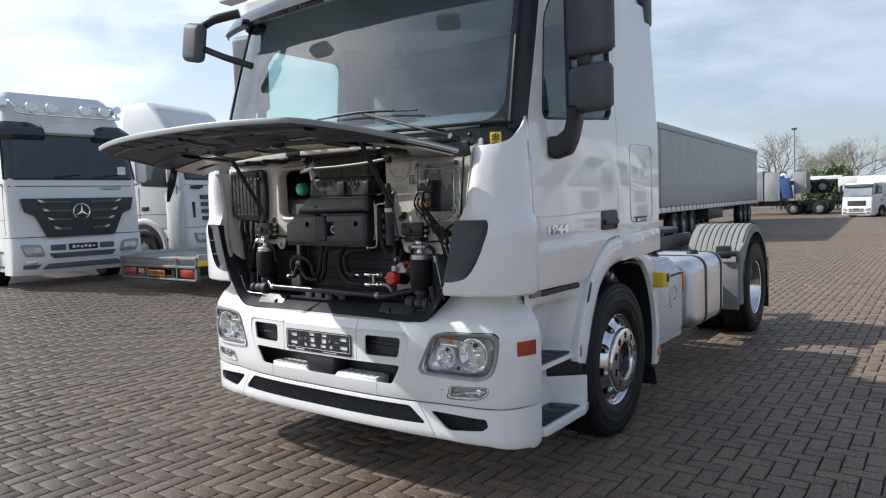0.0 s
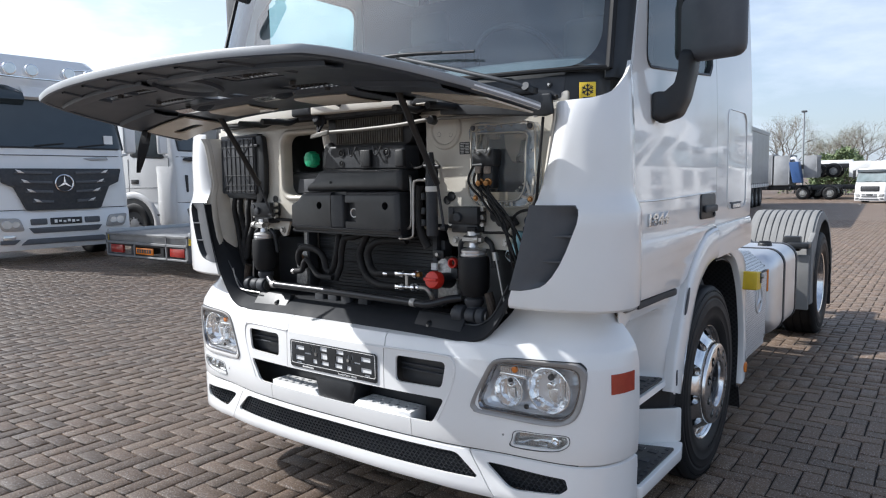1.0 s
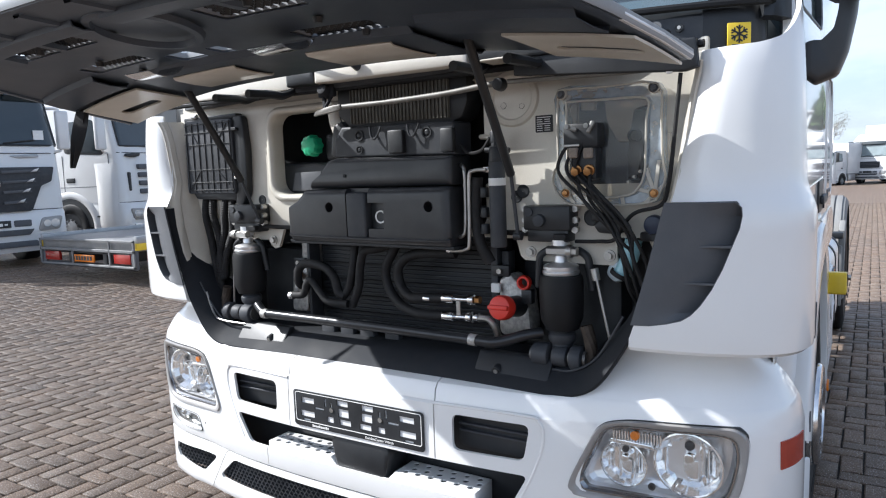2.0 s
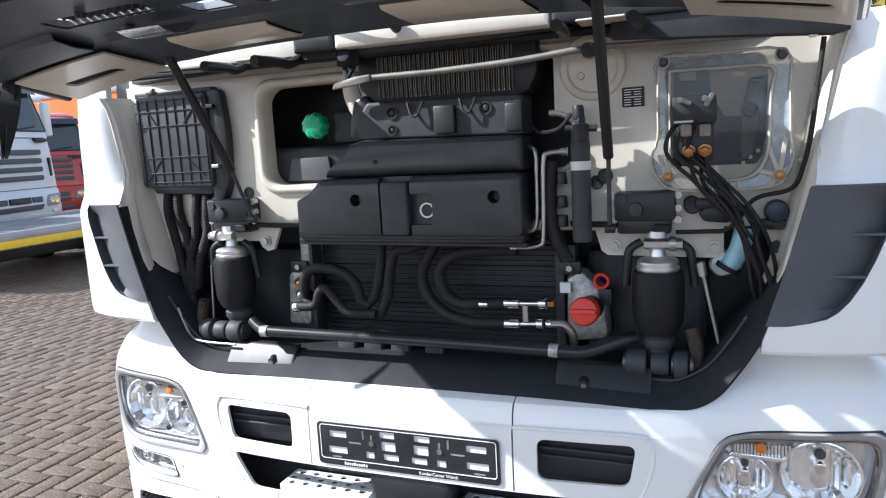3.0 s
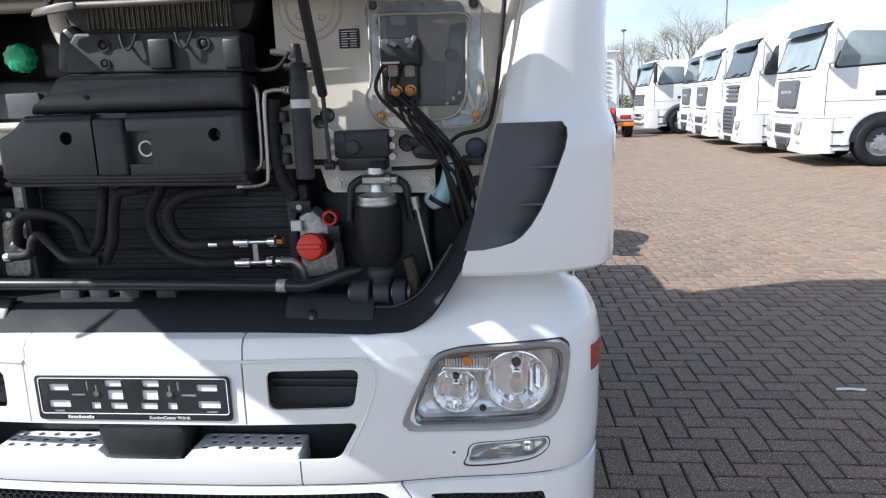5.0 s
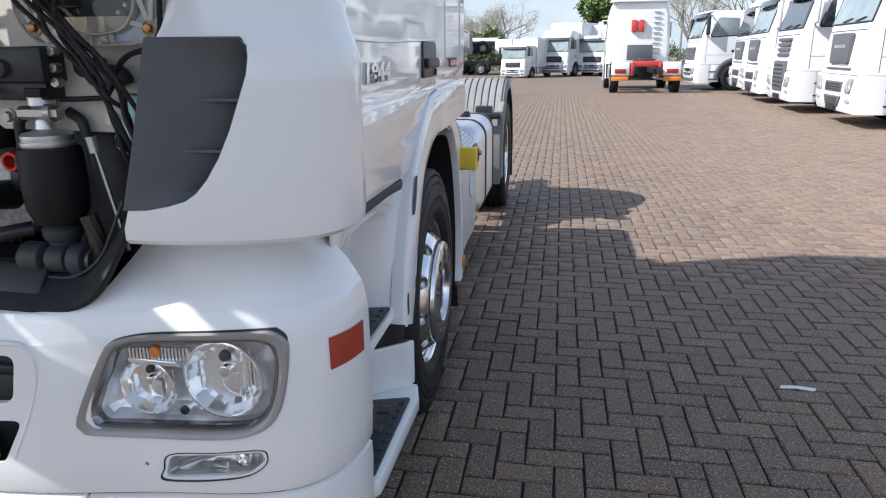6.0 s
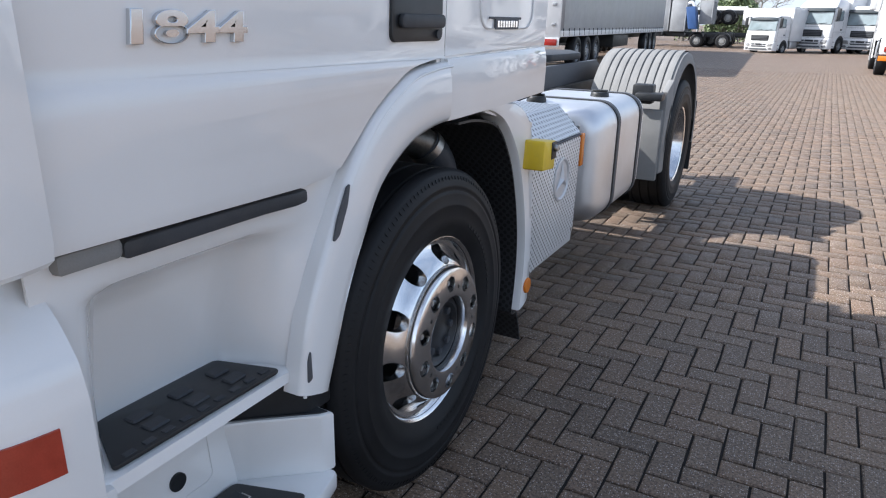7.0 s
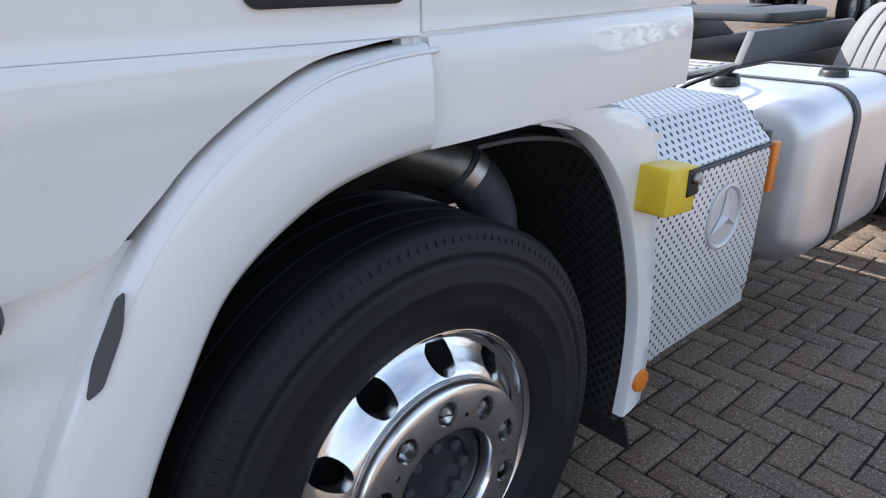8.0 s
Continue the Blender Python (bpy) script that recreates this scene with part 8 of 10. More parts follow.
for t0, t1, f0, f1 in ((-0.39, -0.12, 0.20, 0.36), (0.15, 0.42, 0.17, 0.36)):
    g = bmesh.new()
    loft(g, [[flap_at(t0 + (t1 - t0) * k / 8, f0 + (f1 - f0) * e, d) for k in range(9)] for e, d in ((0, 0.034), (0.05, 0.040), (0.5, 0.042), (0.95, 0.040), (1, 0.034))])
    thicken(g, 0.004)
    part("flap_inner_panel", g, CREAM, flap, "cream painted patch under the flap", 40)
for k in range(6):
    g = bmesh.new()
    t = -0.6 + 0.24 * k
    loft(g, [[flap_at(t + dt, f, d) for f in (0.74, 0.80, 0.86, 0.92, 0.97)] for dt, d in ((-0.02, 0.016), (-0.012, 0.026), (0.012, 0.026), (0.02, 0.016))])
    part("flap_stay", g, FLAPIN, flap)
# ring-shaped recess and bright catches under the flap
g = bmesh.new()
c = flap_at(0.035, 0.755, 0.024)
lathe(g, [(0.13, 0.0), (0.125, -0.012), (0.11, -0.014), (0.105, 0.0)], Matrix.Translation(c) @ Matrix.Rotation(radians(-8), 4, "X"), 36)
part("badge_carrier", g, FLAPIN, flap)
for x, y in ((-0.30, -0.395), (0.215, -0.415)):
    g = bmesh.new()
    rows = []
    z = 1.822 + 0.14 * (0.045 - y) + 0.045
    for k in range(8):
        a = radians(-35 + 15 * k)
        rows.append([Vector((x + dx, y - 0.05 + 0.075 * math.sin(a), z - 0.005 - 0.05 * math.cos(a))) for dx in (-0.055, -0.03, 0.0, 0.03, 0.055)])
    loft(g, rows)
    thicken(g, 0.002)
    part("bright_catch", g, ALU, flap, "bright curved metal catch", 50)
# light cream hinge cover with two openings, black hinge arms
g = bmesh.new()
prism(g, soften([(-0.98, 1.888), (-0.30, 1.886), (-0.30, 1.945), (-0.6, 1.945), (-0.98, 1.915)], 0.1), 0.108, 0.122, fxz, 0.004)
part("hinge_cover", g, CREAM, truck, "cream strip above the bay")
for x0, x1, m0 in ((-0.298, -0.17, BLACK), (-0.168, 0.42, CREAM), (0.422, 0.98, BLACK)):
    g = bmesh.new()
    zt = [interp(x, [(-0.3, 1.947), (0.6, 1.935), (0.98, 1.905)]) for x in (x0, x1)]
    zb = [interp(x, [(-0.3, 1.888), (0.98, 1.880)]) for x in (x0, x1)]
    prism(g, soften([(x0, zb[0]), (x1, zb[1]), (x1, zt[1]), (x0, zt[0])], 0.04), 0.070, 0.124, fxz, 0.012)
    part("hinge_beam", g, m0, truck, "cream beam above the bay" if m0 is CREAM else "black hinge beam above the bay")
g = bmesh.new()
prism(g, soften([(0.56, 1.838), (1.02, 1.800), (1.052, 1.808), (1.045, 1.878), (0.56, 1.895)], 0.06), 0.082, 0.104, fxz, 0.006)
part("cowl_end", g, BLACK, truck, "black cowl end below the windscreen")
for x in (-0.40, 0.545):
    g = bmesh.new()
    bx(g, (x - 0.055, 0.02, 1.862), (x + 0.055, 0.10, 1.868), 0.002, 1, Matrix.Translation((0, 0, 0.014)) @ Matrix.Identity(4))
    part("hinge_plate", g, CREAM, truck, "cream hinge plate")
    g = bmesh.new()
    tube(g, [(x - 0.09, 0.13, 1.885), (x - 0.09, 0.07, 1.862), (x - 0.085, 0.02, 1.862), (x - 0.08, -0.08, 1.858)], 0.014, 8)
    part("hinge_arm", g, BLACK, truck, "black hinge arm")
    g = bmesh.new()
    tube(g, [(x + 0.09, 0.13, 1.885), (x + 0.09, 0.07, 1.862), (x + 0.085, 0.02, 1.862), (x + 0.08, -0.08, 1.858)], 0.014, 8)
    part("hinge_arm", g, BLACK, truck, "black hinge arm")
g = bmesh.new()
tube(g, [(-1.06, 0.115, 1.880), (-0.5, 0.125, 1.876), (0, 0.125, 1.872), (0.5, 0.121, 1.868), (1.06, 0.105, 1.864)], 0.010, 8, 6)
part("bay_seal", g, RUBBER, truck, "black rubber seal above the bay")
for pts in (((0.547, 0.115, 1.388), (0.552, 0.07, 1.565), (0.566, -0.19, 1.925)), ((-0.518, 0.115, 1.425), (-0.530, 0.055, 1.575), (-0.548, -0.16, 1.925))):
    st = thing("gas_strut", "", "")
    st.parent = truck
    g = bmesh.new()
    cyl(g, pts[0], pts[1], 0.0055, seg=12)
    part("strut_rod", g, DARK, st)
    g = bmesh.new()
    cyl(g, pts[1], pts[2], 0.0125, 0.0125, 16, 0.003)
    part("strut_tube", g, BLACK, st, "black gas strut tube")
    g = bmesh.new()
    cyl(g, Vector(pts[0]) - Vector((0.012, 0, 0)), Vector(pts[0]) + Vector((0.012, 0, 0)), 0.012, seg=14)
    part("strut_end", g, BLACK, st)
# hanging pull strap
g = bmesh.new()
rows = []
for k in range(13):
    f = k / 12
    w = 0.016 * math.cos(1.9 * f)
    rows.append([Vector((-0.985 + 0.02 * f - w, -0.255 - 0.07 * f - 0.010 * math.sin(3 * f), 1.868 - 0.225 * f)), Vector((-0.985 + 0.02 * f + w, -0.255 - 0.07 * f + 0.012, 1.868 - 0.225 * f))])
loft(g, rows)
rows = [[p + Vector((0.016 * math.sin(math.pi * i / 12), 0.010, 0)) for p in r] for i, r in enumerate(rows)]
loft(g, rows)
thicken(g, 0.0025)
part("pull_strap", g, STRAP, flap, "black webbing pull strap")

# wipers
for a, b, c0, c1 in (((0.955, 0.075, 1.905), (0.33, 0.105, 2.088), (-0.045, 0.108, 2.092), (0.70, 0.125, 2.070)), ((0.02, 0.06, 1.93), (-0.55, 0.09, 2.07), (-0.93, 0.135, 2.055), (-0.2, 0.085, 2.085))):
    wiper = thing("wiper", "", "")
    wiper.parent = truck
    g = bmesh.new()
    tube(g, [a, (a[0] * 0.75 + b[0] * 0.25, a[1] - 0.03, a[2] * 0.72 + b[2] * 0.28), b], 0.0085, 8, 6)
    cyl(g, Vector(a) + Vector((0, 0.03, -0.01)), Vector(a) + Vector((0, -0.012, 0.004)), 0.018, 0.015, 14)
    part("wiper_arm", g, DARK, wiper, "dark wiper arm", 60)
    g = bmesh.new()
    tube(g, [c0, (Vector(c0) + Vector(c1)) / 2 + Vector((0, -0.01, 0.012)), c1], 0.006, 8, 6)
    tube(g, [Vector(c0).lerp(Vector(c1), 0.2) + Vector((0, -0.008, 0.008)), Vector(b) + Vector((0, -0.01, 0.008)), Vector(c0).lerp(Vector(c1), 0.8) + Vector((0, -0.008, 0.008))], 0.0065, 8, 6)
    part("wiper_blade", g, BLACK, wiper, "", 60)

# mirrors
for s in (1, -1):
    mir = thing("wing_mirror", "", "")
    mir.parent = truck
    for z0, z1, dx in ((2.03, 2.285, 0.0), (2.325, 2.92, 0.012)):
        g = bmesh.new()
        bx(g, (-0.14, -0.075, z0), (0.14 + dx, 0.03, z1), 0.045, 4, Matrix.Translation((s * 1.415, 0.735, 0)) @ Matrix.Rotation(radians(-12 * s), 4, "Z"))
        part("mirror_housing", g, GREYP, mir, "dark grey mirror housing", 50)
        g = bmesh.new()
        bx(g, (-0.115, 0.031, z0 + 0.03), (0.12 + dx, 0.034, z1 - 0.03), 0.001, 1, Matrix.Translation((s * 1.415, 0.735, 0)) @ Matrix.Rotation(radians(-12 * s), 4, "Z"))
        part("mirror_glass", g, CHROME, mir)
    g = bmesh.new()
    bx(g, (-0.06, -0.05, 2.28), (0.02, 0.0, 2.33), 0.006, 2, Matrix.Translation((s * 1.415, 0.735, 0)))
    bx(g, (-0.13, -0.055, 2.05), (-0.10, 0.02, 2.9), 0.01, 2, Matrix.Translation((s * (1.415 if s > 0 else 1.415), 0.735, 0)) @ Matrix.Scale(s, 4, (1, 0, 0)))
    part("mirror_bridge", g, BLACK, mir)
    g = bmesh.new()
    blade = [(1.236, 1.905), (1.282, 1.906), (1.330, 1.945), (1.350, 2.01), (1.352, 2.075), (1.412, 2.075), (1.404, 1.995), (1.378, 1.884), (1.345, 1.815), (1.268, 1.788), (1.236, 1.806)]
    prism(g, soften(blade, 0.22), 0.545, 0.635, lambda u, v, d: Vector((s * (u - 0.27 * (u - 1.24)), d + 0.8 * (u - 1.24), v)), 0.024, 3)
    part("mirror_arm", g, BLACK, mir, "black mirror arm", 60)
# kerb mirror at the right front corner
kerb = thing("kerb_mirror", "", "")
kerb.parent = truck
g = bmesh.new()
bx(g, (-0.10, -0.05, -0.13), (0.10, 0.04, 0.13), 0.045, 4, Matrix.Translation((-1.20, 0.10, 2.728)) @ Matrix.Rotation(radians(12), 4, "Y"))
part("kerb_housing", g, GREYP, kerb, "dark kerb mirror housing", 50)
g = bmesh.new()
tube(g, [(-1.17, 0.13, 2.83), (-1.04, 0.14, 2.86), (-0.90, 0.25, 2.90)], 0.03, 10)
tube(g, [(-1.12, 0.12, 2.675), (-0.95, 0.16, 2.60), (-0.78, 0.24, 2.53)], 0.022, 10)
part("kerb_arm", g, BLACK, kerb, "", 60)
# ---- the yard: parked vehicles ----
BGWHITE = mat("parked_white_paint", (0.70, 0.70, 0.695), 0.35, 0, 0.05, 1.5, 0, 200, 0.6, 0.5, 0.1, 0.05)
BGRED = mat("red_paint", (0.48, 0.035, 0.025), 0.35, 0, 0.08, 2.0, 0, 200, 0.5)
CURTAIN = mat("grey_curtain", (0.26, 0.27, 0.285), 0.32, 0, 0.22, 0.8, 0.5, 5, 0, 0.5, 0.3, 0.1)
ORANGE = mat("orange_curtain", (0.78, 0.16, 0.015), 0.5, 0, 0.08, 1.0, 0.1, 60)
BLUEP = mat("blue_paint", (0.035, 0.085, 0.22), 0.4, 0, 0.1, 3.0)
GLASSD = mat("dark_glass", (0.03, 0.04, 0.045), 0.06, 0, 0.1, 3.0, 0, 200, 0, 0.8)
GLASSL = mat("pale_glass", (0.22, 0.27, 0.28), 0.06, 0, 0.2, 2.0, 0, 200, 0, 0.8)
LAMPG = mat("lamp_glass", (0.65, 0.66, 0.66), 0.08, 0.6, 0.1, 12.0)
REDL = mat("red_lamp", (0.30, 0.022, 0.016), 0.2)
STEELG = mat("galvanised_steel", (0.36, 0.37, 0.38), 0.45, 0.7, 0.15, 5.0)


def simple_wheel(parent, s, x, y, r=0.5, rim=None):
    w = part("wheel", lathe(bmesh.new(), [(r * 0.56, -0.13), (r * 0.62, -0.15), (r * 0.93, -0.15), (r, -0.12), (r, 0.12), (r * 0.93, 0.15), (r * 0.62, 0.15), (r * 0.58, 0.13), (r * 0.56, 0.10)], axle_frame(s, x, y, r), 32), RUBBER, parent, "", 50)
    g = bmesh.new()
    lathe(g, [(r * 0.59, 0.13), (r * 0.56, 0.135), (r * 0.53, 0.08), (r * 0.40, 0.10), (r * 0.36, 0.13), (r * 0.22, 0.14), (0.001, 0.145)], axle_frame(s, x, y, r), 28)
    for k in range(10):
        q = axle_frame(s, x, y, r) @ Matrix.Rotation(radians(36 * k), 4, "Z")
        cyl(g, q @ Vector((r * 0.31, 0, 0.12)), q @ Vector((r * 0.31, 0, 0.16)), r * 0.035, seg=6)
    part("wheel_rim", g, rim or STEELG, w, "", 40)
    return w


def cab_over(name, label, m, paint=None, h=3.55, w=1.24, roof=0.9, glass_m=None, grille="bars", lamps=False, depth=2.2, group="", low_wide=True, box=None, ws=(1.98, 2.72), lift=0.0, star=1.36):
    """A parked cab-over truck; its front faces -y of its own frame."""
    paint = paint or BGWHITE
    glass_m = glass_m or GLASSD
    th = thing(name, label, "truck", m, group)

    def y0(z):
        return interp(z, [(0.3, 0.0), (0.95, -0.02), (1.3, 0.0), (ws[0] - 0.08, 0.06), (ws[1] + 0.03, 0.30), (ws[1] + 0.23, 0.36), (max(h, ws[1] + 0.3), roof), (h + 0.4, roof + 0.2)])

    def wide(z):
        return interp(z, [(0.9, w), (2.0, w), (2.9, w - 0.06), (h, w - 0.2)])

    g = bmesh.new()
    rows = []
    for z in (1.0, 1.3, 1.6, ws[0] - 0.03, (ws[0] + ws[1]) / 2, ws[1] + 0.02, ws[1] + 0.2, ws[1] + 0.2 + (h - ws[1] - 0.2) * 0.4, ws[1] + 0.2 + (h - ws[1] - 0.2) * 0.8, h):
        k = 1.0 if z < h else 0.96
        rows.append([Vector((x * k, y, z)) for x, y in rounded(-wide(z), y0(z) + (0.06 if z == h else 0), wide(z), depth, 0.16, 5)])
    vv = loft(g, rows, True)
    g.faces.new(vv[-1])
    g.faces.new(vv[0])
    part("cab", g, paint, th, "", 40)
    g = bmesh.new()
    rows = [[Vector((x, y, z)) for x, y in rounded(-w - 0.005, -0.05 + d, w + 0.005, 0.62, 0.17, 5)] for z, d in ((0.28, 0.03), (0.34, 0.0), (0.62, -0.02), (0.93, 0.0), (0.99, 0.05))]
    vv = loft(g, rows, True)
    g.faces.new(vv[-1])
    g.faces.new(vv[0])
    bp = part("bumper", g, paint, th, "", 40)
    # windscreen
    g = bmesh.new()
    n = 40
    pane_w = 0.995 if grille == "wide" else 0.93

    def round_front(x, z, d):
        u = max(0.0, abs(x) - (wide(z) - 0.16))
        return Vector((x * (1 + d / 1.2 if u > 0.1 else 1), y0(z) + 0.16 - math.sqrt(max(0.0, 0.16 ** 2 - u * u)) - d, z))

    rows = []
    for z in (ws[0], ws[0] + 0.22, ws[0] + 0.5, ws[1]):
        rows.append([round_front(pane_w * wide(z) * (2 * k / n - 1), z, 0.014) for k in range(n + 1)])
    loft(g, rows)
    thicken(g, 0.012)
    front_pane = part("windscreen", g, glass_m, th, "", 40)
    for x in (-0.4, 0.35):
        g = bmesh.new()
        tube(g, [(x, y0(ws[0]) - 0.03, ws[0] + 0.02), (x + 0.5, y0(ws[0] + 0.08) - 0.035, ws[0] + 0.08)], 0.012, 6, 1)
        part("wiper", g, BLACK, front_pane)
    g = bmesh.new()
    if grille == "wide":
        # white middle, dark shoulders at both sides
        for a0, a1, m2 in ((-0.99, -0.40, GLASSD), (-0.40, 0.40, paint), (0.40, 0.99, GLASSD)):
            g = bmesh.new()
            rows = []
            for z, d, dz in ((ws[1] - 0.10, 0.04, 0.10), (ws[1] - 0.02, 0.13, 0.06), (ws[1] + 0.10, 0.12, 0.0), (ws[1] + 0.24, 0.02, 0.0)):
                row = []
                for k in range(13):
                    u = a0 + (a1 - a0) * k / 12
                    drop = dz if m2 is paint else 0.0
                    tail = 0.0 if m2 is paint else 0.09 * max(0.0, 1 - (abs(u) - 0.40) / 0.18)
                    zz = z + drop - (tail if d < 0.05 and dz == 0 else 0)
                    row.append(round_front(u * wide(2.9), zz, d))
                rows.append(row)
            loft(g, rows)
            thicken(g, 0.012)
            part("sun_visor", g, m2, th, "dark tinted visor shoulder" if m2 is not paint else "", 40)
    g = bmesh.new()
    vis = [[Vector((wide(2.8) * 0.97 * (2 * k / n - 1), y0(z) + d + 0.10 * abs(2 * k / n - 1) ** 3, z)) for k in range(n + 1)] for z, d in ((ws[1] - 0.02, -0.20), (ws[1] + 0.14, -0.16), (ws[1] + 0.2, 0.02))]
    if grille != "wide":
        loft(g, vis)
        thicken(g, 0.012)
        part("sun_visor", g, GLASSD, th, "", 40)
    else:
        # paper permit behind the glass
        g = bmesh.new()
        q = round_front(0.93, ws[0] + 0.16, 0.03)
        bx(g, (q.x - 0.085, q.y - 0.002, q.z - 0.09), (q.x + 0.085, q.y + 0.002, q.z + 0.09), 0.001, 1)
        part("permit_card", g, WHITEP, front_pane, "white permit card on the glass")
        g = bmesh.new()
        prism(g, soften([(0.40, star + 0.47), (0.86, star + 0.50), (0.88, star + 0.44), (0.55, star + 0.42)], 0.3), y0(star + 0.45) - 0.012, y0(star + 0.45) + 0.03, fxz, 0.002)
        part("front_stripe", g, STEELG, th)
    # grille
    if grille == "wide":
        o = soften([(-1.06, star + 0.27), (1.06, star + 0.27), (1.0, star + 0.02), (0.82, star - 0.06), (0.64, star - 0.48), (-0.64, star - 0.48), (-0.82, star - 0.06), (-1.0, star + 0.02)], 0.10)
        g = bmesh.new()
        prism(g, o, -0.085, 0.02, fxz, 0.01)
        gr = part("grille", g, DARK, th, "dark grille with bright bars")
        for z, e in ((star + 0.20, 0.82), (star + 0.03, 0.74), (star - 0.14, 0.66), (star - 0.32, 0.56)):
            for sgn in (-1, 1):
                g = bmesh.new()
                prism(g, soften([(sgn * 0.20, z - 0.035), (sgn * e, z - 0.02), (sgn * (e - 0.04), z + 0.03), (sgn * 0.20, z + 0.012)], 0.2), -0.11, -0.08, fxz, 0.004)
                part("grille_bar", g, GREYP, gr)
                g = bmesh.new()
                prism(g, [(sgn * (e - 0.17), z - 0.018), (sgn * (e - 0.07), z - 0.01), (sgn * (e - 0.02), z + 0.052), (sgn * (e - 0.10), z + 0.03)], -0.118, -0.108, fxz, 0.003)
                part("bar_tip", g, ALUB, gr)
        g = bmesh.new()
        q = Matrix.Translation((0, -0.10, star)) @ Matrix.Rotation(radians(90), 4, "X")
        lathe(g, [(0.15, 0.0), (0.165, 0.012), (0.15, 0.022), (0.14, 0.010)], q, 32)
        part("grille_ring", g, ALU, gr, "bright round badge")
        for k in range(3):
            h2 = bmesh.new()
            qq = q @ Matrix.Rotation(radians(90 + 120 * k), 4, "Z")
            prism(h2, [(0, 0.022), (0.145, 0), (0, -0.022)], 0.0, 0.02, lambda u, v, d: qq @ Vector((u, v, d)))
            part("badge_spoke", h2, ALU, gr)
        zs = ()
    elif grille == "small":
        zs = ()
        g = bmesh.new()
        prism(g, rounded(-0.72, 1.05, 0.72, 1.46, 0.06), -0.05, 0.03, fxz, 0.01)
        gr = part("grille", g, BLACK, th, "wide dark grille")
        for z in (1.15, 1.25, 1.35):
            g = bmesh.new()
            bx(g, (-0.64, -0.062, z - 0.018), (0.64, -0.048, z + 0.018), 0.004, 1)
            part("grille_slat", g, GREYP, gr)
    elif grille == "slats":
        zs = (1.72, 1.55, 1.38, 1.21)
        for sgn in (-1, 1):
            g = bmesh.new()
            prism(g, soften([(sgn * 0.70, ws[0] - 0.15), (sgn * 1.02, ws[0] - 0.17), (sgn * 1.08, ws[0] - 0.22), (sgn * 0.86, ws[0] - 0.25), (sgn * 0.72, ws[0] - 0.22)], 0.3), -0.02, 0.12, fxz, 0.006)
            part("corner_vent", g, BLACK, th, "dark drop-shaped corner vent")
            g = bmesh.new()
            prism(g, rounded(min(sgn * 1.0, sgn * 1.06), 1.22, max(sgn * 1.0, sgn * 1.06), 1.60, 0.025), -0.02, 0.10, fxz, 0.006)
            part("corner_slot", g, BLACK, th)
            # bulging lower side fairing between the corner and the wheel
            g = bmesh.new()
            rows = []
            for z, d in ((0.42, -0.01), (0.55, 0.03), (0.95, 0.055), (1.25, 0.05), (1.60, 0.03), (1.80, 0.0)):
                rows.append([Vector((sgn * (w + d * k), y, z)) for y, k in ((0.10, -0.6), (0.16, 0.4), (0.26, 0.9), (0.44, 1.0), (0.60, 0.8), (0.68, -0.3))])
            loft(g, rows)
            part("side_fairing", g, paint, th, "", 60)
    elif grille == "man":
        g = bmesh.new()
        prism(g, rounded(-0.55, 1.20, 0.55, 1.78, 0.06), -0.06, 0.03, fxz, 0.01)
        gr = part("grille", g, GREYP, th, "dark upper grille panel")
        g = bmesh.new()
        bx(g, (-0.32, -0.068, 1.50), (0.32, -0.058, 1.56), 0.004, 1)
        part("badge_bar", g, ALUB, gr)
        zs = ()
        for z, e0, e1 in ((0.76, 0.52, 0.50), (0.48, 0.54, 0.36)):
            g = bmesh.new()
            prism(g, soften([(-e0, z + 0.10), (e0, z + 0.10), (e1, z - 0.10), (-e1, z - 0.10)], 0.12), -0.085, 0.0, fxz, 0.006)
            lg = part("lower_grille", g, GREYP, th)
            for dz in (-0.05, 0.0, 0.05):
                g = bmesh.new()
                bx(g, (-e1 + 0.03, -0.094, z + dz - 0.012), (e1 - 0.03, -0.082, z + dz + 0.012), 0.003, 1)
                part("grille_slat", g, BLACK, lg)
        g = bmesh.new()
        bx(g, (-0.72, -0.055, 1.10), (0.72, 0.0, 1.125), 0.004, 1)
        part("grille_lip", g, GREYP, th)
    elif grille == "daf":
        zs = (1.74, 1.62, 1.50, 1.38)
        g = bmesh.new()
        prism(g, soften([(-0.52, 1.22), (0.52, 1.22), (0.56, 0.80), (0.46, 0.50), (-0.46, 0.50), (-0.56, 0.80)], 0.12), -0.09, 0.0, fxz, 0.008)
        lg = part("lower_grille", g, GREYP, th, "tall dark lower grille")
        for k in range(6):
            g = bmesh.new()
            bx(g, (-0.44, -0.102, 0.60 + 0.10 * k), (0.44, -0.088, 0.63 + 0.10 * k), 0.004, 1)
            part("grille_slat", g, BLACK, lg)
    else:
        zs = (1.58, 1.46, 1.34, 1.22)
    # dark joint between cab and bumper, panel joints beside the grille
    g = bmesh.new()
    rows = [[Vector((x, y, z)) for x, y in rounded(-w + 0.012, -0.004, w - 0.012, 0.6, 0.16, 5)] for z in (0.97, 1.035)]
    vv = loft(g, rows, True)
    part("bumper_joint", g, BLACK, th)
    # black seal round the windscreen, crease below it
    g = bmesh.new()
    zs_ = [ws[0] - 0.01 + (ws[1] - ws[0]) * k / 6 for k in range(7)]
    for sgn in (-1, 1):
        tube(g, [round_front(sgn * pane_w * wide(z), z, 0.012) for z in zs_], 0.022, 6, 2)
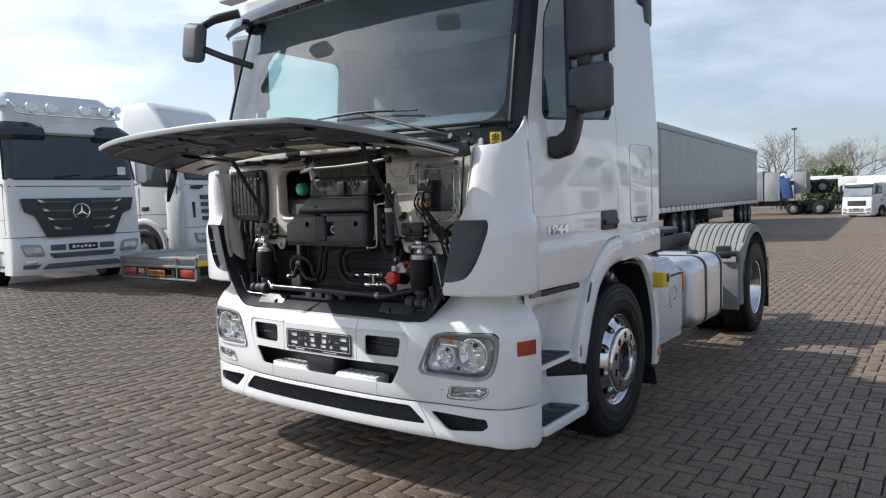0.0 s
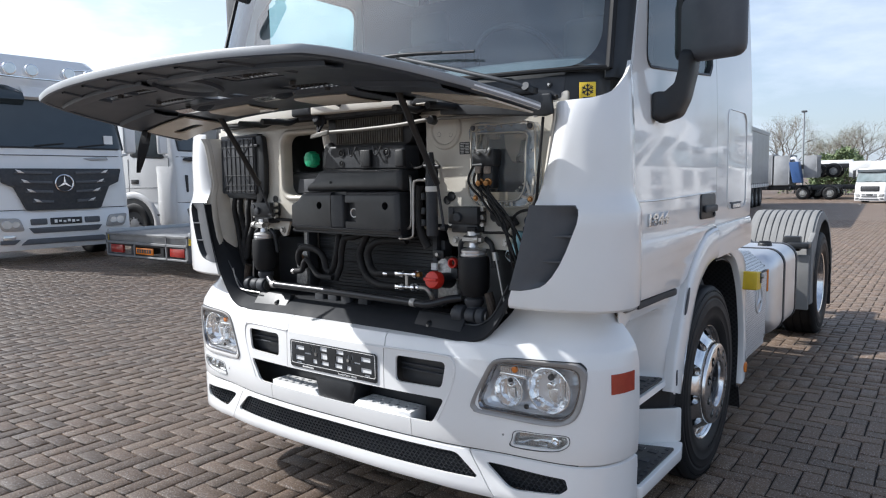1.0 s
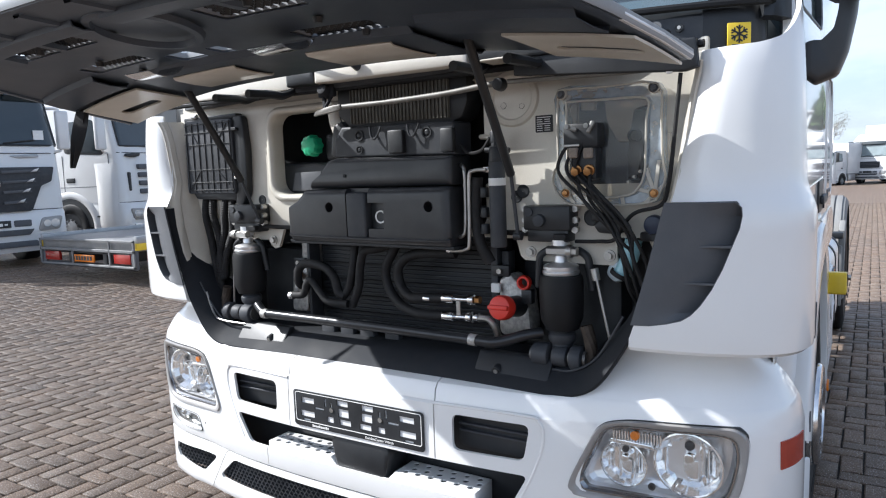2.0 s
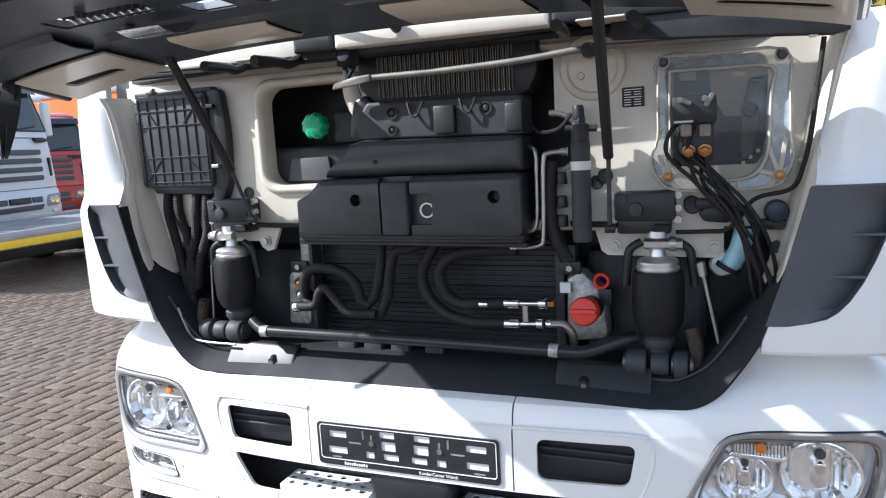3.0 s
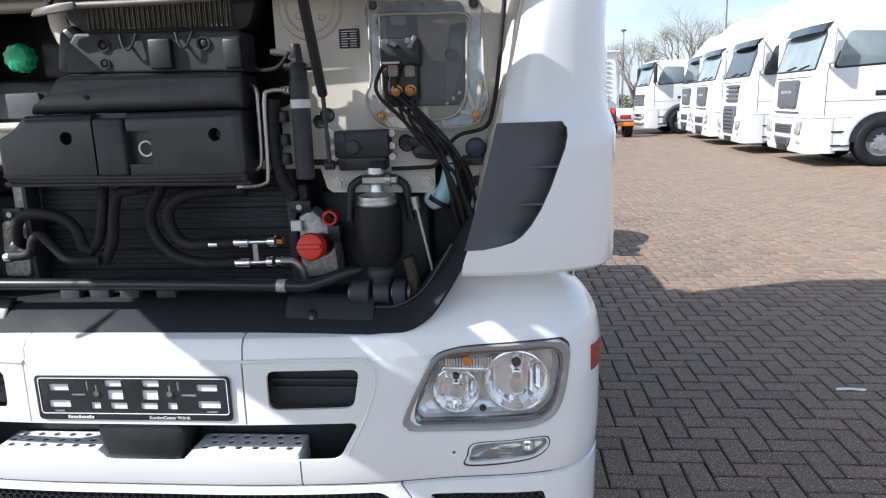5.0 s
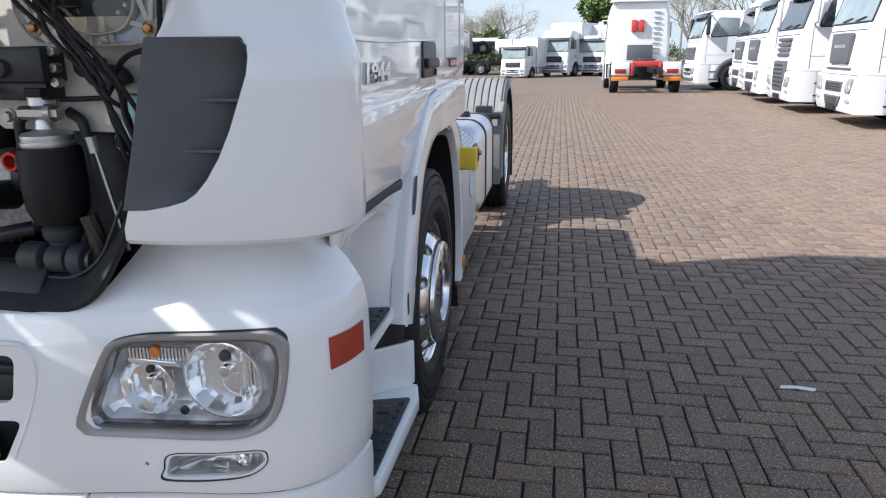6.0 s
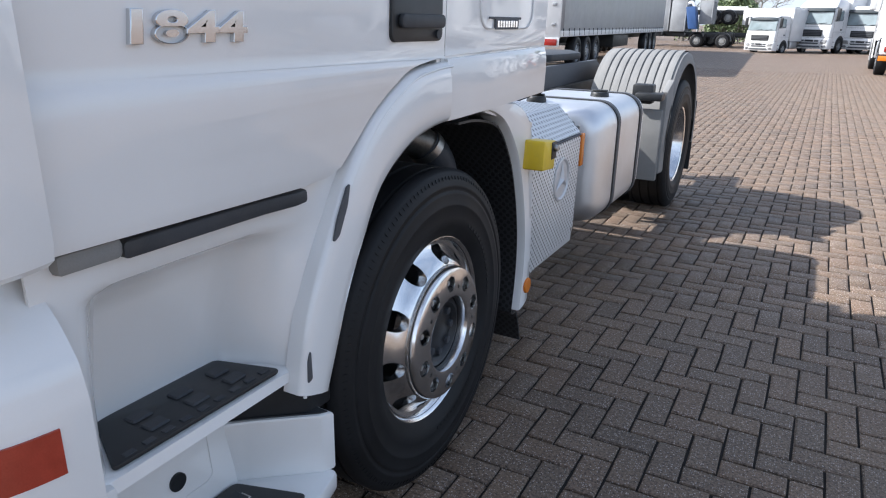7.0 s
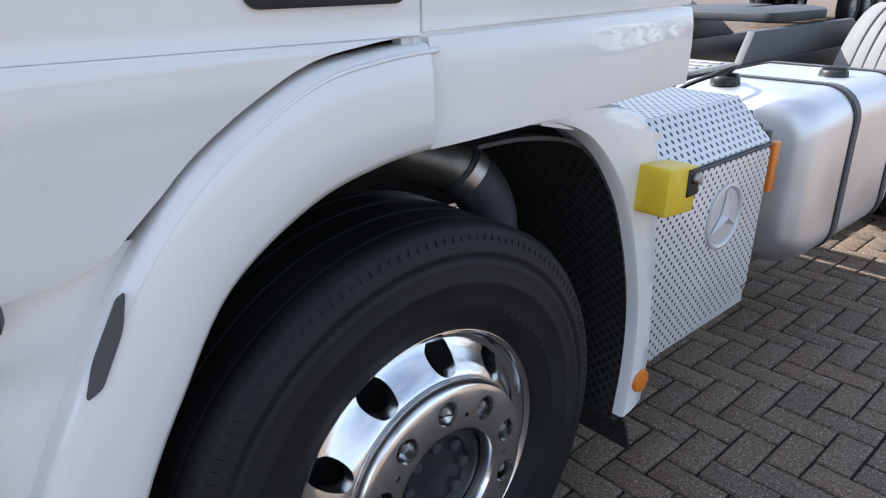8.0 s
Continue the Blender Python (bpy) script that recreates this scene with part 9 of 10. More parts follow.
    tube(g, [round_front(pane_w * wide(ws[0]) * (2 * k / 16 - 1), ws[0] - 0.012, 0.010) for k in range(17)], 0.018, 6, 1)
    part("screen_seal", g, BLACK, th, "", 60)
    g = bmesh.new()
    tube(g, [round_front(0.97 * wide(1.8) * (2 * k / 16 - 1), ws[0] - 0.15, 0.002) for k in range(17)], 0.008, 6, 1)
    part("front_crease", g, GREYP, th, "", 60)
    for z in zs:
        g = bmesh.new()
        sw = 0.55 if grille == "daf" else 0.78
        prism(g, rounded(-sw, z - 0.055, sw, z + 0.045 - (0.02 if grille == "daf" else 0), 0.03), -0.04, 0.07, fxz, 0.006)
        part("grille_slat", g, GREYP, th)
    # head lamps, plate, air slots
    for s in (-1, 1):
        lp = bmesh.new()
        o = soften([(s * 0.70, 0.62), (s * 1.06, 0.63), (s * 1.13, 0.87), (s * 0.78, 0.85)] if grille != "man" else [(s * 0.74, 0.66), (s * 1.04, 0.66), (s * 1.12, 0.95), (s * 0.84, 0.93)], 0.25)
        prism(lp, o, -0.095, 0.0, fxz, 0.008)
        hl = part("headlight", lp, BEZEL, th)
        for cx, r in ((0.85, 0.07), (0.985, 0.085)):
            g = bmesh.new()
            cyl(g, (s * cx, -0.092, 0.745), (s * cx, -0.104, 0.745), r, r * 0.9, 20)
            part("lamp", g, LAMPG, hl)
        g = bmesh.new()
        prism(g, rounded(*sorted((s * 0.86, s * 1.06))[:1], 0.48, sorted((s * 0.86, s * 1.06))[1], 0.55, 0.02), -0.088, 0.0, fxz, 0.004)
        part("fog_lamp", g, LAMPG, th)
        if grille not in ("man", "daf"):
            g = bmesh.new()
            prism(g, rounded(min(s * 0.33, s * 0.60), 0.72, max(s * 0.33, s * 0.60), 0.83, 0.02), -0.088, 0.0, fxz, 0.004)
            part("bumper_slot", g, GREYP, th)
    g = bmesh.new()
    pz = 0.775 if grille not in ("man", "daf") else 0.36
    prism(g, rounded(-0.27, pz - 0.06, 0.27, pz + 0.06, 0.01), -0.098, -0.05, fxz, 0.003)
    pc = part("plate_carrier", g, BLACK, th)
    if grille == "wide":
        for k in range(6):
            g = bmesh.new()
            x = -0.19 + 0.076 * k
            bx(g, (x - 0.024, -0.104, pz - 0.03 + 0.012 * (k % 2)), (x + 0.024, -0.097, pz + 0.028 - 0.01 * (k % 3)), 0.001, 1)
            part("plate_bar", g, WHITEP, pc)
    if grille not in ("man", "daf"):
        for z, e, e2 in ((0.62, 0.64, 0.56), (0.42, 0.66, 0.78)):
            g = bmesh.new()
            prism(g, soften([(-e, z + 0.05), (e, z + 0.05), (e2, z - 0.05), (-e2, z - 0.05)], 0.12), -0.088, 0.0, fxz, 0.004)
            part("air_slot", g, GREYP, th)
        for s in (-1, 1):
            g = bmesh.new()
            prism(g, soften([(s * 0.78, 0.47), (s * 1.10, 0.47), (s * 1.10, 0.40), (s * 0.88, 0.39)], 0.15), -0.088, 0.0, fxz, 0.004)
            part("air_slot", g, GREYP, th)
    # sides: door window, handle, arch, step, wheels
    for s in (-1, 1):
        g = bmesh.new()
        o = soften([(0.42, 2.0), (1.42, 2.06), (1.46, 2.66), (0.66, 2.70)], 0.16)
        prism(g, o, s * (w - 0.08), s * (w + 0.004), lambda u, v, d: Vector((d - s * 0.07 * max(0, v - 2.0), u, v)), 0.004)
        part("side_window", g, glass_m, th)
        for y in (0.30, 1.52):
            g = bmesh.new()
            bx(g, (min(s * (w - 0.02), s * (w + 0.003)), y - 0.006, 1.05), (max(s * (w - 0.02), s * (w + 0.003)), y + 0.006, 1.98))
            part("door_gap", g, GREYP, th)
        g = bmesh.new()
        bx(g, (min(s * (w - 0.02), s * (w + 0.012)), 1.22, 1.42), (max(s * (w - 0.02), s * (w + 0.012)), 1.45, 1.52), 0.01)
        part("door_handle", g, BLACK, th)
        g = bmesh.new()
        arch = [(1.42 + 0.64 * math.cos(a), 0.5 + 0.62 * math.sin(a)) for a in [math.pi * k / 16 for k in range(17)]]
        prism(g, arch, s * (w - 0.4), s * (w + 0.006), fyz)
        part("wheel_arch", g, BLACK, th)
        g = bmesh.new()
        rows = []
        for r0, x0 in ((0.60, w - 0.10), (0.60, w + 0.012), (0.64, w + 0.024), (0.72, w + 0.016), (0.75, w - 0.01)):
            rows.append([Vector((s * x0, 1.42 + r0 * math.cos(a) * 1.03, 0.5 + r0 * math.sin(a))) for a in [math.pi * (k - 0.6) / 16 for k in range(18)]])
        loft(g, rows)
        part("arch_flare", g, paint if grille != "tgs" else GREYP, th, "", 50)
        g = bmesh.new()
        bx(g, (min(s * (w - 0.02), s * (w + 0.003)), 0.30, 1.325), (max(s * (w - 0.02), s * (w + 0.003)), depth - 0.1, 1.335))
        part("side_crease", g, GREYP, th)
        g = bmesh.new()
        prism(g, soften([(0.38, 1.96), (1.46, 2.02), (1.50, 2.70), (0.64, 2.74)], 0.16), s * (w - 0.08), s * (w + 0.001), lambda u, v, d: Vector((d - s * 0.07 * max(0, v - 2.0), u, v)), 0.003)
        part("window_frame", g, BLACK, th)
        simple_wheel(th, s, w - 0.13, 1.42)
        g = bmesh.new()
        bx(g, (min(s * 0.9, s * (w - 0.01)), 0.45, 0.33), (max(s * 0.9, s * (w - 0.01)), 0.84, 1.02), 0.02)
        part("entry_step", g, paint, th)
        for z in (0.42, 0.70):
            g = bmesh.new()
            bx(g, (min(s * 0.95, s * (w + 0.01)), 0.46, z), (max(s * 0.95, s * (w + 0.01)), 0.82, z + 0.035), 0.006)
            part("step_tread", g, BLACK, th)
        mirr = bmesh.new()
        bx(mirr, (min(s * (w + 0.08), s * (w + 0.30)), 0.20, 2.05), (max(s * (w + 0.08), s * (w + 0.30)), 0.32, 2.75), 0.04, 3)
        tube(mirr, [(s * (w - 0.05), 0.35, 2.0), (s * (w + 0.12), 0.28, 2.02), (s * (w + 0.16), 0.27, 2.08)], 0.025, 6, 3)
        tube(mirr, [(s * (w - 0.1), 0.42, 2.78), (s * (w + 0.12), 0.28, 2.78), (s * (w + 0.16), 0.27, 2.72)], 0.025, 6, 3)
        part("mirror", mirr, BLACK if grille in ("small", "tgs") else paint, th, "", 45)
    if lamps:
        zl = ws[1] + 0.52
        g = bmesh.new()
        tube(g, [(-1.0, 0.75, zl + 0.12), (-0.98, 0.42, zl + 0.12), (-0.90, 0.26, zl - 0.02), (-0.78, 0.22, zl - 0.13), (0.88, 0.22, zl - 0.13), (0.96, 0.24, zl - 0.06), (0.97, 0.40, zl + 0.12), (0.6, 0.6, zl + 0.14)], 0.022, 10, 6)
        lb = part("lamp_bar", g, ALU, th, "chrome roof lamp bar")
        for x in (-0.66, -0.30, 0.34, 0.72):
            g = bmesh.new()
            cyl(g, (x, 0.20, zl), (x, 0.42, zl), 0.115, 0.09, 24, 0.015)
            l1 = part("roof_lamp", g, ALU, lb)
            g = bmesh.new()
            cyl(g, (x, 0.185, zl), (x, 0.202, zl), 0.09, 0.10, 24)
            part("lamp_lens", g, LAMPG, lb)
        for x in (-1.0, 1.0):
            g = bmesh.new()
            cyl(g, (x * 1.08, 0.9, zl + 0.05), (x * 1.08, 0.4, zl + 0.1), 0.05, 0.075, 14)
            part("air_horn", g, ALU, th)
    # chassis, rear axle or box body
    g = bmesh.new()
    for s in (-1, 1):
        bx(g, (min(s * 0.40, s * 0.48), 0.5, 0.68), (max(s * 0.40, s * 0.48), 5.8, 0.95), 0.01)
    bx(g, (-0.95, 0.4, 0.45), (0.95, 2.1, 1.05), 0.03)
    part("chassis", g, BLACK, th)
    for s in (-1, 1):
        simple_wheel(th, s, w - 0.14, 5.0 if not box else 1.42 + 3.4)
        g = bmesh.new()
        bx(g, (min(s * 0.6, s * (w - 0.04)), 2.6, 0.42), (max(s * 0.6, s * (w - 0.04)), 3.7, 0.98), 0.06, 3)
        part("fuel_tank", g, ALUB, th)
        if not box:
            g = bmesh.new()
            arc = [(5.0 + 0.60 * math.cos(a), 0.52 + 0.60 * math.sin(a)) for a in [math.pi * k / 14 for k in range(15)]] + [(5.0 + 0.56 * math.cos(a), 0.52 + 0.56 * math.sin(a)) for a in [math.pi * (14 - k) / 14 for k in range(15)]]
            prism(g, arc, s * 0.62, s * w, fyz)
            part("rear_mudguard", g, BLACK, th)
    if box:
        g = bmesh.new()
        bx(g, (-w - 0.02, depth + 0.12, 1.0), (w + 0.02, depth + 0.12 + box[0], box[1]), 0.03)
        part("box_body", g, paint, th, "white box body")
        g = bmesh.new()
        bx(g, (-w - 0.03, depth + 0.11, 0.95), (w + 0.03, depth + 0.13 + box[0], 1.03), 0.01)
        part("box_sill", g, STEELG, th)
    return th


def ground_z(x, y):
    """The yard rises gently to the west."""
    return 0.0233 * max(0.0, -2.0 - max(x, -20.0)) * min(1.0, max(0.0, (18.0 - y) / 8.0))


def faced(x, y, toward):
    """The pose of a truck whose front middle stands at x, y and which faces the compass angle toward (degrees from +x)."""
    return pose(x, y, ground_z(x, y), 0, 0, toward + 90)


cab_over("parked_truck", "white heavy truck with roof lamp bar parked opposite", faced(-11.0, 3.85, -3), h=3.85, roof=0.8, ws=(2.12, 2.98), star=1.46, grille="wide", lamps=True, group="parked trucks")
cab_over("parked_truck", "white high-roof truck parked beside the lamp-bar truck", faced(-11.65, 7.7, 13), h=4.05, roof=1.2, ws=(2.15, 2.9), grille="slats", glass_m=GLASSD, group="parked trucks")
cab_over("parked_truck", "red truck with beacons parked in the row", faced(-16.1, 11.9, -22) @ Matrix.Translation((0, 0, -0.15)), paint=BGRED, h=3.05, roof=0.7, grille="slats", group="parked trucks")
cab_over("parked_truck", "white high-roof truck at the near end of a row", faced(7.25, 14.25, 176.5), h=3.6, roof=0.8, glass_m=GLASSL, grille="man", group="row of parked trucks")
cab_over("parked_truck", "white truck with slatted grille in a row", faced(7.2, 17.85, 176.5), h=3.75, roof=1.0, glass_m=GLASSD, grille="daf", group="row of parked trucks")
cab_over("parked_truck", "white high-roof truck in a row", faced(7.35, 21.25, 177), h=3.7, roof=0.9, glass_m=GLASSL, grille="man", group="row of parked trucks")
cab_over("parked_truck", "white truck farther along the row", faced(7.7, 24.5, 177.5), h=3.6, roof=0.9, glass_m=GLASSD, grille="man", group="row of parked trucks")
cab_over("parked_truck", "white low-roof chassis truck with grey wheel arches", faced(6.75, 28.3, 182), h=2.95, roof=0.5, glass_m=GLASSL, grille="tgs", group="row of parked trucks")
cab_over("box_truck", "small white box truck parked far across the yard", faced(-1.28, 42.2, 246) @ Matrix.Translation((0, 0, -0.08)) @ Matrix.Scale(0.69, 4), h=2.9, roof=0.5, ws=(1.80, 2.62), glass_m=GLASSL, grille="small", box=(6.0, 3.5), group="box trucks")
cab_over("box_truck", "small white box truck with roof fairing far off", faced(1.1, 44.4, 246) @ Matrix.Scale(0.86, 4), h=3.3, roof=0.9, ws=(1.80, 2.62), glass_m=GLASSL, grille="small", box=(6.4, 3.9), group="box trucks")
cab_over("box_truck", "small white box truck behind a tractor unit", faced(3.6, 45.2, 246) @ Matrix.Scale(0.84, 4), h=3.0, roof=0.5, ws=(1.80, 2.62), glass_m=GLASSL, grille="small", box=(6.4, 3.8), group="box trucks")

# tractor unit seen from behind, with red frame end
rt = cab_over("parked_tractor", "white tractor unit with red frame end seen from behind", faced(4.75, 31.0, 90), h=3.45, roof=0.8, grille="man", group="parked trucks")
for s in (-1, 1):
    g = bmesh.new()
    bx(g, (min(s * 0.58, s * 1.24), 5.35, 0.62), (max(s * 0.58, s * 1.24), 5.60, 1.12), 0.05, 3)
    part("tail_mudguard", g, BGWHITE, rt)
    g = bmesh.new()
    bx(g, (min(s * 0.72, s * 1.12), 5.60, 0.72), (max(s * 0.72, s * 1.12), 5.63, 0.87), 0.01)
    part("tail_lamp", g, REDL, rt)
    g = bmesh.new()
    bx(g, (min(s * 0.62, s * 1.24), 5.60, 0.45), (max(s * 0.62, s * 1.24), 5.63, 0.60), 0.005)
    part("reflector_plate", g, AMBER, rt)
g = bmesh.new()
bx(g, (-0.5, 5.3, 0.95), (0.5, 5.58, 1.15), 0.03)
bx(g, (-0.55, 5.0, 0.62), (-0.42, 5.6, 1.1), 0.02)
bx(g, (0.42, 5.0, 0.62), (0.55, 5.6, 1.1), 0.02)
part("frame_end", g, BGRED, rt, "red painted frame end")
g = bmesh.new()
bx(g, (-0.55, 2.3, 1.15), (0.45, 2.5, 1.75), 0.03)
part("rear_box", g, GREYP, rt)
for x in (-0.18, 0.10):
    g = bmesh.new()
    bx(g, (x, 2.2, 2.25), (x + 0.22, 2.36, 2.72), 0.03)
    part("red_case", g, BGRED, rt)
for k in range(9):
    g = bmesh.new()
    bx(g, (-0.82, 2.2, 1.4 + 0.2 * k), (-0.55, 2.26, 1.43 + 0.2 * k))
    part("ladder_rung", g, STEELG, rt)
g = bmesh.new()
prism(g, soften([(-0.45, 4.6), (0.45, 4.6), (0.3, 5.4), (-0.3, 5.4)], 0.2), 1.16, 1.22, fxy, 0.01)
part("coupling_plate", g, DARK, rt)
g = bmesh.new()
bx(g, (-1.2, 2.0, 3.40), (1.2, 2.35, 3.48), 0.03)
part("roof_lip", g, BGWHITE, rt)


def curtain_trailer(label, m, length, h, cloth):
    th = thing("curtain_trailer", label, "trailer", m)
    g = bmesh.new()
    n = int(length / 0.35)
    bx(g, (-1.235, 0.02, 1.05), (1.235, length - 0.02, h - 0.1), 0.01)
    part("body", g, cloth, th)
    for s in (1, -1):
        g = bmesh.new()
        rows = [[Vector((s * (1.245 + 0.006 * math.sin(k * 1.7) * (1 if 1.1 < z < h - 0.2 else 0.3)), 0.35 + (length - 0.7) * k / n, z)) for k in range(n + 1)] for z in (1.12, 1.5, 2.2, h - 0.6, h - 0.16)]
        loft(g, rows)
        part("curtain", g, cloth, th, "tarpaulin side curtain", 60)
        g = bmesh.new()
        bx(g, (min(s * 1.23, s * 1.275), 0.0, h - 0.2), (max(s * 1.23, s * 1.275), length, h), 0.01)
        part("roof_rail", g, STEELG, th)
        g = bmesh.new()
        bx(g, (min(s * 1.2, s * 1.262), 0.0, 1.0), (max(s * 1.2, s * 1.262), length, 1.17), 0.01)
        part("side_rail", g, WHITEP, th)
        for k in range(int(length / 0.62)):
            g = bmesh.new()
            bx(g, (min(s * 1.25, s * 1.268), 0.3 + 0.62 * k, 1.02), (max(s * 1.25, s * 1.268), 0.33 + 0.62 * k, 1.24), 0.004, 1)
            part("buckle", g, DARK, th)
        for k in range(3):
            simple_wheel(th, s, 1.08, 2.2 + 1.3 * k)
            simple_wheel(th, s, 1.08, length - 5.2 + 1.3 * k)
    g = bmesh.new()
    bx(g, (-1.25, -0.03, 0.95), (1.25, 0.04, h), 0.02)
    part("end_wall", g, BGWHITE, th, "pale end wall")
    g = bmesh.new()
    bx(g, (-1.2, -0.06, 0.42), (1.2, 0.06, 0.54), 0.01)
    for s in (1, -1):
        bx(g, (min(s * 0.55, s * 0.65), -0.02, 0.5), (max(s * 0.55, s * 0.65), 0.10, 1.0), 0.01)
    part("underrun_bar", g, GREYP, th)
    g = bmesh.new()
    bx(g, (-1.24, -0.055, 0.72), (1.24, -0.02, 0.98), 0.008)
    tail = part("tail_board", g, BGWHITE, th, "white tail board with lamps and a plate")
    for s in (1, -1):
        g = bmesh.new()
        bx(g, (min(s * 0.75, s * 1.18), -0.075, 0.76), (max(s * 0.75, s * 1.18), -0.05, 0.94), 0.01)
        part("tail_lamp", g, REDL, tail)
        for k in range(5):
            g = bmesh.new()
            bx(g, (s * 1.05 - 0.06, -0.06, 1.3 + 0.55 * k), (s * 1.05 + 0.06, -0.03, 1.38 + 0.55 * k), 0.01)
            part("door_hinge", g, STEELG, th)
        g = bmesh.new()
        cyl(g, (s * 0.12, -0.06, 1.1), (s * 0.12, -0.06, h - 0.15), 0.018, seg=8)
        part("door_bar", g, STEELG, th)
    for k in range(7):
        g = bmesh.new()
        bx(g, (-0.42 + 0.11 * k, -0.062, 0.80), (-0.35 + 0.11 * k, -0.052, 0.90), 0.002, 1)
        part("plate_bar", g, BLACK, tail)
    g = bmesh.new()
    for s in (1, -1):
        bx(g, (min(s * 0.4, s * 0.5), 0.3, 0.75), (max(s * 0.4, s * 0.5), length - 0.2, 1.02), 0.01)
    bx(g, (-1.1, length * 0.4, 0.5), (1.1, length * 0.55, 0.98), 0.02)
    part("frame", g, BLACK, th)
    return th


curtain_trailer("long grey curtain-sided trailer parked across the yard", pose(-5.95, 19.3, 0, 0, 0, 3.6), 20.5, 4.0, CURTAIN)
curtain_trailer("orange curtain-sided trailer behind the parked trucks", pose(-14.6, 16.4, 0, 0, 0, 90), 13.6, 4.05, ORANGE)

# low loader with tail lamps and stake
low_m = pose(-8.5, 4.0, ground_z(-8.5, 4.0) - 0.20, 0, 0, 0)
ll = thing("low_loader", "low flatbed trailer with tail lamps and yellow edge", "trailer", low_m)
g = bmesh.new()
bx(g, (-1.22, 0.0, 0.68), (1.22, 12.0, 0.84), 0.012)
part("bed", g, mat("worn_bed", (0.22, 0.22, 0.22), 0.5, 0.4, 0.3, 3.0, 0.2, 60, 0, 0.5, 0.2, 0.2), ll)
for s in (-1, 1):
    g = bmesh.new()
    bx(g, (min(s * 1.2, s * 1.26), 0.0, 0.70), (max(s * 1.2, s * 1.26), 12.0, 0.80), 0.006)
    part("edge_rail", g, YELLOW, ll, "yellow and grey side rail")
    g = bmesh.new()
    bx(g, (min(s * 1.2, s * 1.265), 0.0, 0.80), (max(s * 1.2, s * 1.265), 12.0, 0.90), 0.006)
    part("side_rail", g, STEELG, ll)
    for y in (2.4, 3.3, 9.0):
        simple_wheel(ll, s, 1.02, y, 0.27).location.z += 0.20
    g = bmesh.new()
    bx(g, (min(s * 0.72, s * 1.12), -0.03, 0.50), (max(s * 0.72, s * 1.12), 0.02, 0.64), 0.01)
    part("tail_lamp", g, REDL, ll)
    g = bmesh.new()
    bx(g, (min(s * 1.12, s * 1.24), -0.02, 0.42), (max(s * 1.12, s * 1.24), 0.03, 0.70), 0.01)
    part("lamp_frame", g, GREYP, ll)
g = bmesh.new()
bx(g, (-1.2, -0.02, 0.42), (1.2, 0.06, 0.48), 0.01)
bx(g, (-1.2, 0.0, 0.62), (1.2, 0.06, 0.70), 0.01)
for s in (-1, 1):
    bx(g, (min(s * 0.4, s * 0.5), 0.0, 0.45), (max(s * 0.4, s * 0.5), 11.0, 0.70), 0.01)
part("tail_frame", g, BLACK, ll)
g = bmesh.new()
for a, b in (((-1.24, -0.045, 0.66), (1.24, -0.02, 0.70)), ((-1.24, -0.045, 0.44), (1.24, -0.02, 0.47)), ((-1.24, -0.045, 0.44), (-1.20, -0.02, 0.84)), ((1.20, -0.045, 0.44), (1.24, -0.02, 0.84)), ((-0.34, -0.045, 0.44), (-0.31, -0.02, 0.70)), ((0.62, -0.045, 0.44), (0.65, -0.02, 0.84)), ((-1.24, -0.045, 0.81), (1.24, -0.02, 0.84))):
    bx(g, a, b, 0.004, 1)
part("tail_trim", g, mat("weathered_zinc", (0.20, 0.205, 0.21), 0.6, 0.4, 0.25, 6.0, 0.1, 90, 0, 0.4, 0.2, 0.2), ll, "dull grey galvanised tail frame")
g = bmesh.new()
bx(g, (-0.28, -0.04, 0.50), (0.24, -0.02, 0.61), 0.004)
pl = part("tail_plate", g, AMBER, ll, "orange number plate")
for k in range(6):
    g = bmesh.new()
    bx(g, (-0.24 + 0.075 * k, -0.044, 0.525), (-0.19 + 0.075 * k, -0.04, 0.588))
    part("plate_bar", g, BLACK, pl)
g = bmesh.new()
bx(g, (0.20, 4.7, 0.84), (0.32, 4.82, 3.1), 0.008)
bx(g, (0.32, 4.7, 1.6), (0.49, 4.84, 2.05), 0.01)
part("stake", g, STEELG, ll, "galvanised stake with a control box")

# far chassis, containers and crane parts beyond the trailer
CONT = mat("grey_container", (0.31, 0.32, 0.33), 0.6, 0, 0.2, 2.0, 0.1, 30, 0, 0.4, 0.2, 0.15)
RIMPALE = mat("pale_steel_rim", (0.30, 0.30, 0.29), 0.5, 0.3, 0.15, 6.0)


def ribbed_box(th, a, b, material):
    """An open-topped steel body with corner posts, side ribs and a top rail."""
    g = bmesh.new()
    bx(g, a, b, 0.02)
    body = part("body_box", g, material, th)
    w, d = b[0] - a[0], b[1] - a[1]
    for k in range(7):
        for x0, x1, y0, y1 in ((a[0] + w * k / 6 - 0.04, a[0] + w * k / 6 + 0.04, a[1] - 0.05, a[1] + 0.01), (b[0] - 0.01, b[0] + 0.05, a[1] + d * k / 6 - 0.04, a[1] + d * k / 6 + 0.04)):
            g = bmesh.new()
            bx(g, (x0, y0, a[2] + 0.05), (x1, y1, b[2] + 0.02), 0.01, 1)
            part("body_rib", g, material, body)
    g = bmesh.new()
    for x0, x1, y0, y1 in ((a[0] - 0.05, b[0] + 0.06, a[1] - 0.07, a[1] + 0.03), (b[0] - 0.03, b[0] + 0.07, a[1], b[1])):
        bx(g, (x0, y0, b[2] - 0.08), (x1, y1, b[2] + 0.06), 0.01, 1)
    part("top_rail", g, material, body)
    return body


